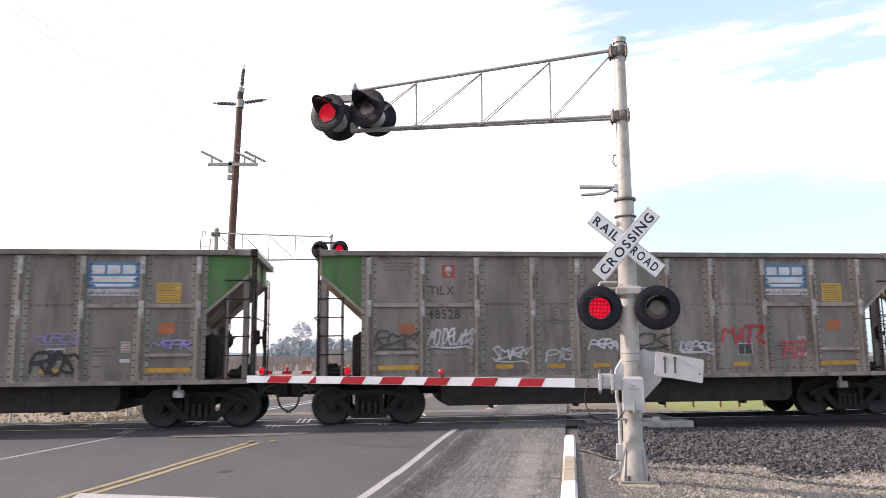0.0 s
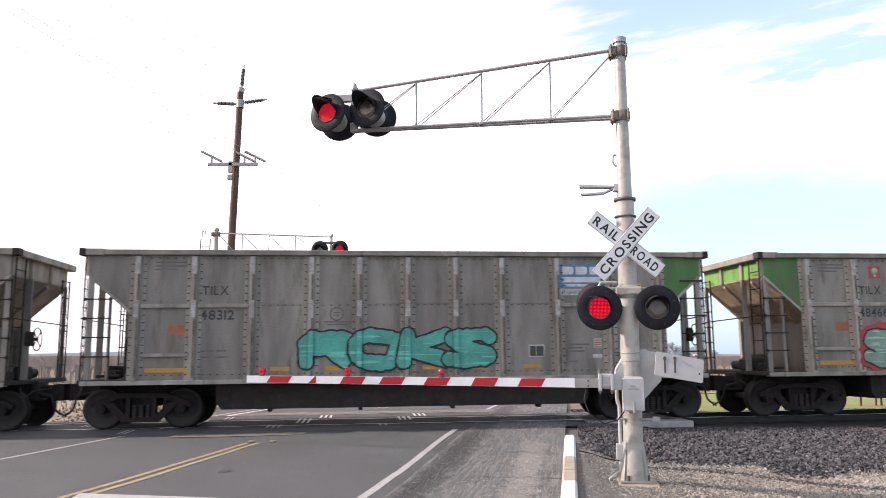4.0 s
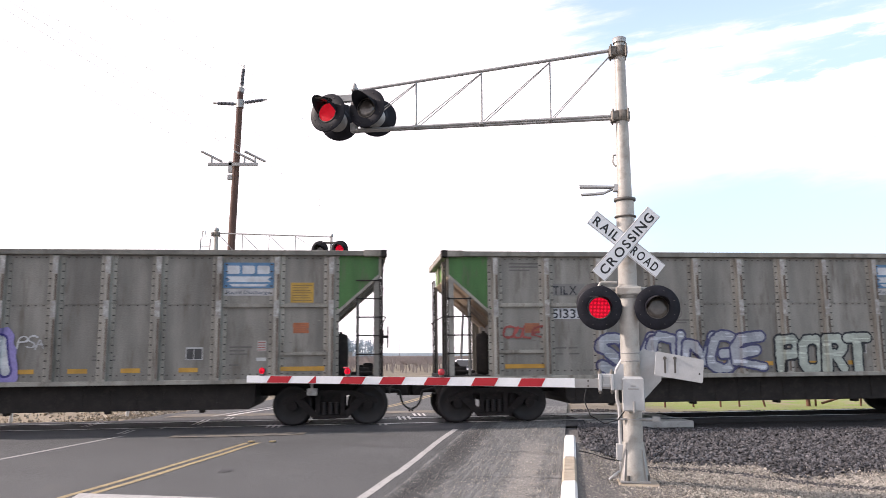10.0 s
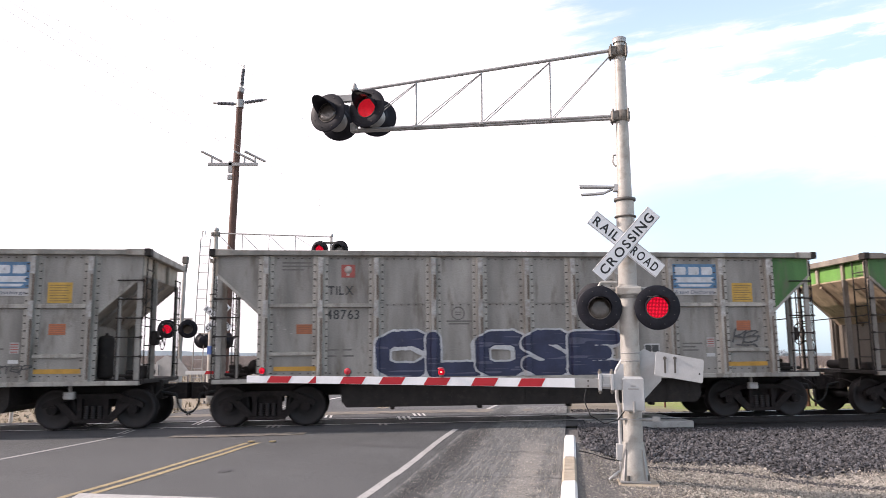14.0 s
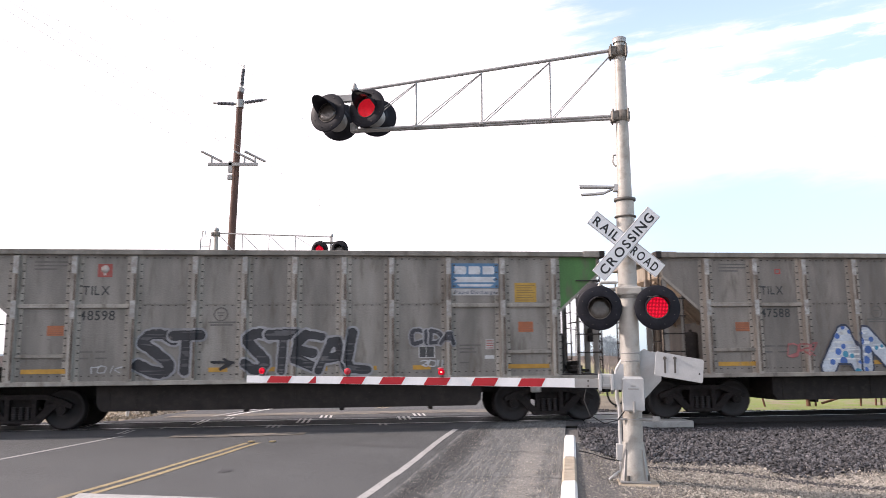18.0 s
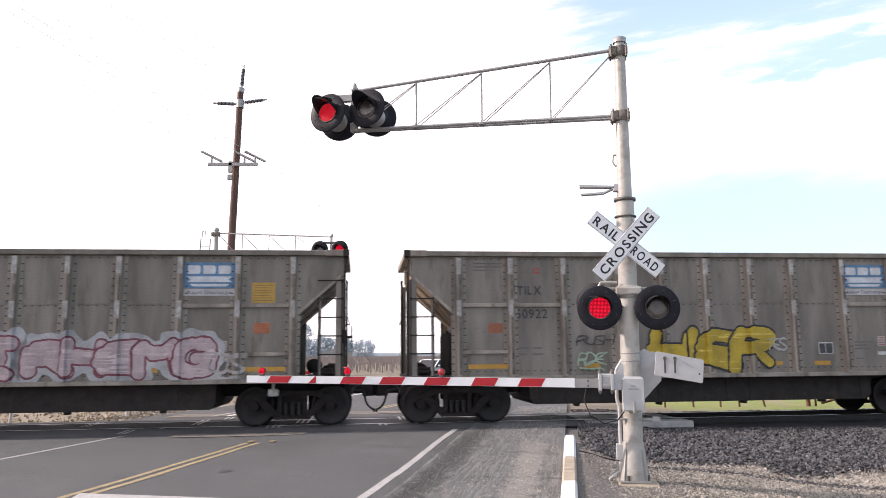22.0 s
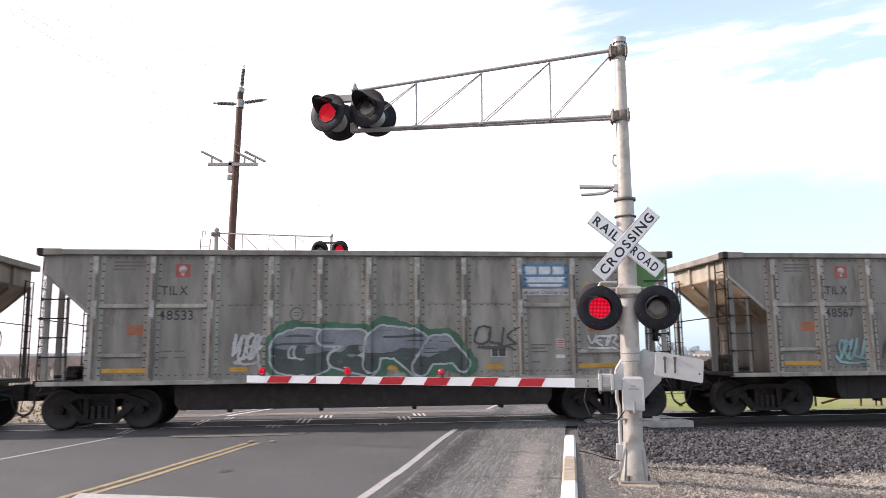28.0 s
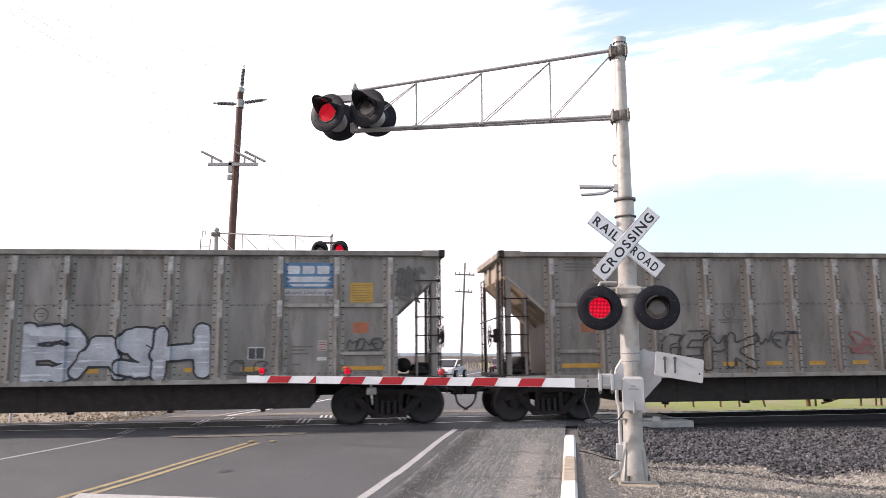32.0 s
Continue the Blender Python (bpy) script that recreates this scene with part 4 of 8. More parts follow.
    return t, tx


# the near signal, with gate and crossbuck
MX, MY = 2.62, 10.55
solid("footing", Mesh().box(-0.24, 0.33, -0.24, 0.26, -0.3, 0.0, 0.03), KERBTAN, "worn concrete footing under the signal mast", "footing", kind=S, m=pose(MX, MY, -0.004, 0, 0, -9))
ACROSS = -9.0       # turn of everything that stands square to the road
mast, tx = cantilever(pose(MX, MY, 0.0, 0, 0, ACROSS), 4.03, 0, True, "tall silver cantilever signal mast with gate, flashing lights and crossbuck")
for dx, dz, first in ((-0.34, -0.42, 1), (0.272, -0.38, 0)):
    arm_ = Mesh().box(tx + min(0, dx), tx + max(0, dx), -0.1, -0.04, 5.79 - 0.2, 5.79 - 0.08, 0.012)
    part("light_arm", arm_, GALV, mast)
    signal_light(mast, (tx + dx, -0.28, 5.79 + dz), -14, first, 0.305, pitch=4, lit=LIT_SOFT)
    part("light_housing", Mesh().cyl((tx + dx - 0.03, -0.14, 5.79 + dz), (tx + dx + 0.02, 0.2, 5.79 + dz), 0.17, 0.165, 24), GALV, mast, "grey drum between the two lights")
    signal_light(mast, (tx + dx + 0.01, 0.34, 5.83 + dz), 180 + 8, 1 - first, 0.31, False)
crossbuck(mast, (-0.02, -0.17, 3.26), -ACROSS)
part("crossbuck_bracket", Mesh().box(-0.05, 0.05, -0.165, -0.1, 3.2, 3.32, 0.006), GALV, mast)
for dx, first in ((-0.41, 1), (0.37, 0)):
    part("light_arm", Mesh().cyl((dx * 0.2, -0.06, 2.63), (dx * 0.95, -0.06, 2.63), 0.028, seg=10).cyl((dx * 0.95, -0.06, 2.65), (dx * 0.95, -0.06, 2.36), 0.03, seg=10), ALU, mast)
    signal_light(mast, (dx, -0.2, 2.36), 1, first)
signal_light(mast, (-0.46, 0.3, 2.47), 150, 0, 0.29)
part("junction_clamp", Mesh().turned([(0.13, 2.5), (0.155, 2.53), (0.165, 2.6), (0.155, 2.66), (0.13, 2.69)], None, 20).box(-0.18, 0.18, -0.17, -0.1, 2.54, 2.66, 0.02), ALU, mast)
bell = Mesh().turned([(0.001, 0), (0.06, 0.01), (0.1, 0.04), (0.11, 0.07), (0.1, 0.075)], pose(-0.56, 0.1, 2.47, 0, -90, 0), 20)
part("bell", bell, ALU, mast, "round silver bell")
part("conduit", Mesh().path([(-0.16, -0.1, 2.72), (-0.38, -0.12, 2.72), (-0.41, -0.12, 2.66)], 0.022, 8), ALU, mast)
# small marker arm and side light up the pole
part("side_panel_light", Mesh().prism([(-0.64, 4.16), (-0.63, 4.125), (-0.14, 4.105), (-0.14, 4.13)], -0.05, 0.07).prism([(-0.62, 4.03), (-0.3, 4.045), (-0.16, 4.1), (-0.16, 4.085), (-0.3, 4.02), (-0.6, 4.01)], -0.04, 0.06).box(-0.16, -0.08, -0.05, 0.05, 4.05, 4.16, 0.01), BOXGREY, mast)
part("hook", Mesh().path([(-0.1, 0.02, 4.6), (-0.14, 0.02, 4.6), (-0.15, 0.02, 4.5), (-0.12, 0.02, 4.44), (-0.09, 0.02, 4.44)], 0.012, 6), ALU, mast)
part("conduit", Mesh().path([(-0.17, 0.0, 0.1), (-0.17, 0.0, 1.0), (-0.2, 0, 1.1), (-0.2, 0, 1.5), (-0.1, 0, 1.66), (-0.1, 0, 2.0)], 0.026, 8).box(-0.23, -0.12, -0.05, 0.05, 0.28, 0.5, 0.008).path([(-0.17, 0, 0.15), (-0.3, -0.05, 0.06), (-0.34, -0.05, 0.02)], 0.02, 6), BOXGREY, mast, "white conduit up the mast")
for z in (0.83, 1.62, 1.73):
    r_ = Mesh()
    pole_ring(r_, 0.13, z, 0.018, 0.01)
    if z < 1:
        r_.cyl((-0.22, -0.1, z + 0.01), (0.3, -0.1, z + 0.01), 0.016, seg=8).box(0.26, 0.36, -0.12, -0.06, z - 0.02, z + 0.05, 0.006)
    part("band", r_, GALV, mast)
# gate mechanism
part("gate_mechanism", Mesh().box(-0.135, 0.13, -0.34, -0.12, 0.96, 1.42, 0.02).box(-0.145, 0.14, -0.35, -0.33, 0.97, 1.40, 0.008), BOXGREY, mast, "grey cast gate-motor box")
part("latch", Mesh().box(-0.015, 0.015, -0.375, -0.352, 0.99, 1.1, 0.004).cyl((0, -0.37, 1.0), (0, -0.37, 0.95), 0.018, seg=8), GALV, mast)
for i, (a, b) in enumerate(((-0.04, 0.03), (-0.07, 0.07))):
    part("raised_lettering", Mesh().box(a, b, -0.356, -0.351, 1.29 - 0.04 * i, 1.305 - 0.04 * i), GALV, mast)
part("gate_yoke", Mesh().prism([(-0.42, 1.26), (-0.16, 1.24), (-0.12, 1.24), (-0.12, 1.6), (-0.16, 1.58), (-0.22, 1.46), (-0.42, 1.46)], -0.31, -0.29).box(-0.46, -0.26, -0.36, -0.26, 1.27, 1.46, 0.012).box(-0.46, -0.42, -0.4, -0.24, 1.235, 1.46, 0.006).box(-0.3, -0.26, -0.4, -0.24, 1.24, 1.45, 0.006), BOXGREY, mast, "bolted grey gate-arm bracket")
for x0, x1, z0, z1 in ((-0.41, -0.3, 1.31, 1.325), (-0.41, -0.3, 1.405, 1.42), (-0.41, -0.395, 1.325, 1.405), (-0.315, -0.3, 1.325, 1.405)):
    part("raised_edge", Mesh().box(x0, x1, -0.372, -0.358, z0, z1, 0.003), BOXGREY, mast)
for x in (-0.44, -0.28):
    part("bracket_bolt", Mesh().cyl((x, -0.32, 1.19), (x, -0.32, 1.52), 0.014, seg=8).cyl((x, -0.32, 1.46), (x, -0.32, 1.49), 0.028, seg=6).cyl((x, -0.32, 1.21), (x, -0.32, 1.235), 0.028, seg=6), OLDIRON, mast)
part("yoke_plate", Mesh().prism([(0.08, 1.05), (0.2, 1.12), (0.42, 1.36), (0.42, 1.69), (0.2, 1.8), (0.08, 1.72)], 0.08, 0.1).box(0.36, 0.4, -0.3, 0.26, 1.55, 1.62, 0.006), BOXGREY, mast)
for i, y in enumerate((-0.33, 0.26)):
    cw = part("counterweight", Mesh().prism([(0.28, 1.455), (0.3, 1.44), (0.88, 1.342), (0.9, 1.354), (0.925, 1.632), (0.91, 1.65), (0.33, 1.76), (0.312, 1.745)], y - 0.02, y + 0.02), BOXGREY, mast, "flat grey steel counterweight plate")
    for bx in (0.42, 0.55):
        part("slot_bolt", Mesh().cyl((bx, y - 0.022, 1.67), (bx, y - 0.05, 1.67), 0.024, seg=6).box(bx - 0.012, bx + 0.012, y - 0.0245, y - 0.021, 1.47, 1.65), DARKIRON, cw)
    part("bolt_hole", Mesh().cyl((0.86, y - 0.021, 1.46), (0.86, y - 0.024, 1.46), 0.013, seg=8), LETTER, cw)


def gate_arm(t, x0, x1, y, z0, z1, h0, h1, light_xs, bars):
    """A striped arm from its socket at x0 to its tip at x1, with slanting red bars and three lamps."""
    L = x1 - x0
    sgn = 1 if L > 0 else -1
    mk = Mesh()
    body = [(x0, z0 - h0), (x1, z1 - h1), (x1, z1 + h1), (x0, z0 + h0)]
    mk.prism(body, y - 0.018, y + 0.018)
    arm = part("gate_arm", mk, WHITE, t, "long white gate arm with red bars")
    for i, c in enumerate(bars):
        w, lean = 0.163, 0.03
        k = (c - x0) / L
        zc, hh = z0 + (z1 - z0) * k, (h0 + (h1 - h0) * k) * 0.93
        for yy in (y - 0.0215, y + 0.0195):
            if i == 5 and sgn < 0:      # the joint between two lengths of the arm cuts this bar short
                part("red_bar", Mesh().prism([(c - 0.06, zc - hh), (c + 0.06, zc - hh), (c + 0.06, zc + hh), (c + 0.04, zc + hh)], yy, yy + 0.002), RED, arm)
                continue
            part("red_bar", Mesh().prism([(c - w - lean, zc - hh), (c + w - lean, zc - hh), (c + w + lean, zc + hh), (c - w + lean, zc + hh)], yy, yy + 0.002), RED, arm)
    for i, lx in enumerate(light_xs):
        k = (lx - x0) / L
        zc = z0 + (z1 - z0) * k + h0 + (h1 - h0) * k
        lamp = part("arm_lamp", Mesh().box(lx - 0.03, lx + 0.03, y - 0.03, y + 0.03, zc, zc + 0.03, 0.005).cyl((lx, y - 0.02, zc + 0.07), (lx, y + 0.02, zc + 0.07), 0.054, seg=8), DARKIRON, arm)
        part("lens", Mesh().turned([(0.001, 0.012), (0.03, 0.01), (0.047, 0.0)], pose(lx, y - 0.021, zc + 0.07, 90, 0, 0), 16), LIT, lamp, "small red lamp")
        if i == 2:
            part("bulb", Mesh().turned([(0.001, 0.016), (0.012, 0.013), (0.017, 0.006)], pose(lx, y - 0.021, zc + 0.07, 90, 0, 0), 10), LIT_BRIGHT, lamp, "glowing bulb")
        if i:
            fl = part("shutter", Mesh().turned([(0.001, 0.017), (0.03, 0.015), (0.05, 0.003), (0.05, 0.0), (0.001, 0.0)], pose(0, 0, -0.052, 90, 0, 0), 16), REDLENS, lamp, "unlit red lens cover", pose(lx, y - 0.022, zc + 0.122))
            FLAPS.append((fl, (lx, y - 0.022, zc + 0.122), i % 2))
    return arm


part("arm_socket", Mesh().box(-0.80, -0.40, -0.355, -0.3, 1.27, 1.39, 0.004).cyl((-0.5, -0.305, 1.355), (-0.3, -0.305, 1.355), 0.04, seg=10), GALV, mast)
for bx in (-0.6, -0.45):
    for bz in (1.295, 1.365):
        part("socket_bolt", Mesh().cyl((bx, -0.368, bz), (bx, -0.35, bz), 0.014, seg=6), DARKIRON, mast)
gate_arm(mast, -0.78, -5.50, -0.34, 1.335, 1.365, 0.062, 0.05, (-5.27, -3.98, -2.62), (-1.365, -2.01, -2.68, -3.325, -3.9, -4.505, -5.0))
loop = [(-0.62, -0.34, 1.3), (-0.66, -0.34, 1.1), (-0.58, -0.36, 0.9), (-0.4, -0.36, 0.8), (-0.22, -0.3, 0.84), (-0.12, -0.2, 0.95)]
part("gate_cable", Mesh().path(loop, 0.008, 6), RUBBER, mast)

# the far signal that hangs over the other lane, seen from behind
far_mast, ftx = cantilever(pose(-8.4, 27.3, 0.0, 0, 0, ACROSS), 4.42, 1, False, "silver cantilever signal mast with ladder beyond the track", arm_dir=1, tip_rise=5.95)
for dx, first in ((-0.38, 0), (0.36, 1)):
    part("light_arm", Mesh().box(ftx + min(0, dx), ftx + max(0, dx), -0.05, 0.02, 5.7, 5.77, 0.01), DARKIRON, far_mast)
    signal_light(far_mast, (ftx + dx, -0.2, 5.47), -ACROSS - 8, first)
crossbuck(far_mast, (0.28, -0.2, 3.05), -ACROSS)
for dx, yw in ((-0.42, 205), (0.55, 160)):
    part("light_arm", Mesh().cyl((0, 0, 2.5), (dx, 0, 2.5), 0.03, seg=8), ALU, far_mast)
    signal_light(far_mast, (dx, 0.15, 2.25), yw, 0, 0.29)
lad = Mesh()
for x in (-0.66, -0.28):
    lad.cyl((x - 0.12, 0.1, 0.3), (x, 0.1, 6.0), 0.022, seg=8)
for i in range(17):
    z = 0.6 + 0.32 * i
    lad.cyl((-0.66 - 0.12 * (1 - z / 6), 0.1, z), (-0.28 - 0.12 * (1 - z / 6), 0.1, z), 0.012, seg=6)
lad.path([(-0.62, 0.1, 6.0), (-0.6, 0.1, 6.3), (-0.5, 0.1, 6.32), (-0.45, 0.1, 6.1)], 0.016, 6)
part("ladder", lad, GALV, far_mast, "steel ladder leaning on the mast")
part("blue_sign", Mesh().box(-0.08, 0.1, -0.17, -0.16, 1.75, 2.05), DECAL, far_mast, "small blue sign", color=(0.08, 0.16, 0.45))

# the far gate post with its own flashing lights
fg = thing("gate_post", pose(-8.75, 25.0, 0.0, 0, 0, ACROSS), "silver gate post with red lights and a lowered striped arm", "railway signal")
part("pole", Mesh().cyl((0, 0, 0), (0.05, 0, 4.75), 0.075, 0.06, 16), ALU, fg)
part("post_top", Mesh().box(-0.03, 0.15, -0.07, 0.07, 4.78, 5.02, 0.015).path([(-0.0, 0, 4.62), (0.0, 0, 4.78)], 0.025).path([(0.12, 0, 4.62), (0.12, 0, 4.78)], 0.025).cyl((0.06, 0, 4.5), (0.06, 0, 4.66), 0.07, seg=10), DARKIRON, fg)
part("light_arm", Mesh().cyl((-0.4, 0, 2.92), (0.4, 0, 2.92), 0.03, seg=8), ALU, fg)
for dx, first in ((-0.37, 0), (0.37, 1)):
    signal_light(fg, (dx, -0.2, 2.58), 20, first)
part("gate_mechanism", Mesh().box(-0.2, 0.2, -0.3, -0.08, 0.85, 1.3, 0.02), BOXGREY, fg, "grey gate-motor box")
part("gate_yoke", Mesh().prism([(-0.6, 1.05), (0.5, 1.05), (0.55, 1.2), (0.2, 1.6), (-0.3, 1.7), (-0.6, 1.5)], -0.36, -0.33), BOXGREY, fg)
part("counterweight", Mesh().prism([(-1.25, 1.02), (-0.5, 1.0), (-0.5, 1.42), (-1.25, 1.45)], -0.4, -0.36), BOXGREY, fg, "flat grey counterweight plate")
part("base_casting", Mesh().cyl((0, 0, 0), (0, 0, 0.5), 0.17, 0.13, 8), ALU, fg)
gate_arm(fg, 0.45, 5.9, -0.36, 1.16, 1.18, 0.06, 0.05, (5.3, 3.9, 2.55), (1.3, 1.95, 2.6, 3.25, 3.9, 4.55, 5.2))
cab = thing("signal_cabinet", pose(-9.4, 23.9, ground_z(-9.4, 23.9), 0, 0, ACROSS), "small grey relay cabinet beside the gate post", "cabinet")
part("body", Mesh().box(-0.2, 0.2, -0.15, 0.15, 0, 0.75, 0.015), CONCRETE, cab)
part("door", Mesh().box(-0.17, 0.17, -0.162, -0.152, 0.05, 0.7, 0.004), CONCRETE, cab)


# ---- the coal train: one hopper car, then its copies ----
RIBS = (-6.15, -4.90, -3.60, -2.25, -1.135, 0.0, 1.135, 2.25, 3.60, 4.90, 6.15)
SIDE, RIB_Y, HALF = 1.60, 1.71, 7.40
TOP, RIM = 4.02, 3.90
RIB_W = 0.08
PITCH_CAR = 16.18

hopper = thing("hopper_car", pose(0, 0, 0), "weathered grey steel coal hopper car", "hopper car", "coal train")


def rivets(m, x, y, z0, z1, step=0.165):
    n = int((z1 - z0) / step)
    for i in range(n + 1):
        z = z0 + 0.1 + i * step
        if z < z1 - 0.05:
            s = 1 if y > 0 else -1
            m.box(x - 0.025, x + 0.025, y, y + s * 0.018, z - 0.013, z + 0.013)


part("far_wall", Mesh().box(RIBS[0], RIBS[-1], SIDE - 0.03, SIDE, 1.10, RIM), CAR, hopper)
far_ribs = Mesh()
for x in RIBS:
    far_ribs.box(x - 0.08, x + 0.08, SIDE, RIB_Y, 1.08, RIM)
tagged(part("far_ribs", far_ribs, CAR, hopper), kind="stuff")
for sgn in (-1, 1):
    ys = sgn * SIDE
    for i in range(10 if sgn < 0 else 0):
        a, b = RIBS[i] + RIB_W, RIBS[i + 1] - RIB_W
        m = Mesh().box(a - 0.03, b + 0.03, ys, ys - sgn * 0.03, 1.10, RIM)
        if 2 <= i <= 7:
            m.box(a - 0.02, b + 0.02, ys, ys - 0.010, 2.79, 2.83)
        plain = len(m.f)
        if sgn < 0:
            n = max(3, int((b - a) / 0.16))
            for j in range(1, n):
                x = a + (b - a) * j / n
                m.box(x - 0.02, x + 0.02, ys, ys - 0.012, RIM - 0.075, RIM - 0.05)
                m.box(x - 0.02, x + 0.02, ys, ys - 0.012, 1.2, 1.222)
            for j in range(1, n if 2 <= i <= 7 else 0):
                x = a + (b - a) * j / n
                m.box(x - 0.02, x + 0.02, ys, ys - 0.015, 2.75, 2.772)
        pn = part("panel", m, CAR, hopper)
        pn.data.materials.append(BOLT)
        for p in pn.data.polygons[plain:]:
            p.material_index = 1
        if sgn < 0 and i in (0, 1, 8, 9):
            st = Mesh().prism([(ys, 2.80), (ys - 0.07, 2.79), (ys - 0.07, 2.71), (ys, 2.70)], a, b, "x")
            for j in range(6):
                x = a + (b - a) * (j + 0.5) / 6
                st.box(x - 0.02, x + 0.02, ys - 0.07, ys - 0.08, 2.735, 2.76)
            part("stiffener", st, CAR, hopper)
            if i in (0, 9):
                st = Mesh().prism([(ys, 1.70), (ys - 0.06, 1.69), (ys - 0.06, 1.62), (ys, 1.61)], a, b, "x")
                for j in range(6):
                    x = a + (b - a) * (j + 0.5) / 6
                    st.box(x - 0.02, x + 0.02, ys - 0.06, ys - 0.07, 1.64, 1.665)
                part("stiffener", st, CAR, hopper)
    for x in (RIBS if sgn < 0 else ()):
        m = Mesh()
        z0, z1, w = 1.08, RIM, RIB_W
        yo = sgn * RIB_Y
        m.add([(x - w, ys, z0), (x - w * 0.72, yo, z0), (x + w * 0.72, yo, z0), (x + w, ys, z0), (x - w, ys, z1), (x - w * 0.72, yo, z1 - 0.03), (x + w * 0.72, yo, z1 - 0.03), (x + w, ys, z1)],
              [q if sgn < 0 else q[::-1] for q in [(0, 1, 5, 4), (1, 2, 6, 5), (2, 3, 7, 6), (4, 5, 6, 7), (3, 2, 1, 0)]])
        for a, b in ((3.48, RIM - 0.05), (2.5, 2.86)):
            m.box(x - w * 0.7, x + w * 0.7, yo, yo + sgn * 0.004, a, b)
        for a, b in ((2.88, 3.46), (1.14, 2.46)):
            m.box(x + w * 0.05, x + w * 0.71, yo, yo + sgn * 0.004, a, b)
        flange = Mesh().box(x - 0.175, x + 0.175, ys, ys - 0.010, 1.09, RIM)
        k0 = len(m.f)
        m.add(flange.v, flange.f)
        k1 = len(m.f)
        rivets(m, x - 0.135, ys - 0.01, 1.12, RIM)
        rivets(m, x + 0.145, ys - 0.01, 1.12, RIM)
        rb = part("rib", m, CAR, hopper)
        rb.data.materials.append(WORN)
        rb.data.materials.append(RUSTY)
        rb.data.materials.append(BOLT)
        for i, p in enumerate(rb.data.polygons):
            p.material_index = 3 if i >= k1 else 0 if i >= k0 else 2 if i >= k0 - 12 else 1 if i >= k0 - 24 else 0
    part("top_rail", Mesh().box(-HALF, HALF, sgn * (SIDE - 0.06), sgn * (SIDE + 0.11), RIM, TOP, 0.012), CAR, hopper)
    part("side_sill", Mesh().box(-7.3, 7.3, sgn * (SIDE + 0.09), sgn * (SIDE - 0.12), 1.0, 1.10, 0.01), CAR, hopper)
    for e in (-1, 1):
        tri = [(e * 6.12, RIM), (e * 7.25, RIM), (e * 7.25, 3.48), (e * 6.16, 2.52), (e * 6.12, 2.52)]
        m = Mesh().prism(tri, ys, ys - sgn * 0.025)
        d = Vector((e * (7.25 - 6.16), 0, 3.48 - 2.52)).normalized()
        nrm = Vector((-d.z * e, 0, d.x * e)) * 0.05
        for j in range(9):
            c = Vector((e * 6.2, ys, 2.56)) + d * (0.12 + 0.155 * j) + nrm * 0.9
            if sgn < 0:
                m.box(c.x - 0.02, c.x + 0.02, ys, ys - 0.012, c.z - 0.014, c.z + 0.014)
        if sgn < 0:
            for j in range(6):
                m.box(e * (6.32 + 0.16 * j) - 0.02, e * (6.32 + 0.16 * j) + 0.02, ys, ys - 0.012, RIM - 0.075, RIM - 0.05)
        part("end_panel", m, CAR, hopper)
        part("panel_flange", Mesh().prism([(e * 7.25, 3.48), (e * 6.16, 2.52), (e * 6.16, 2.44), (e * 7.25, 3.40)], ys, ys - sgn * 0.09), CAR, hopper)

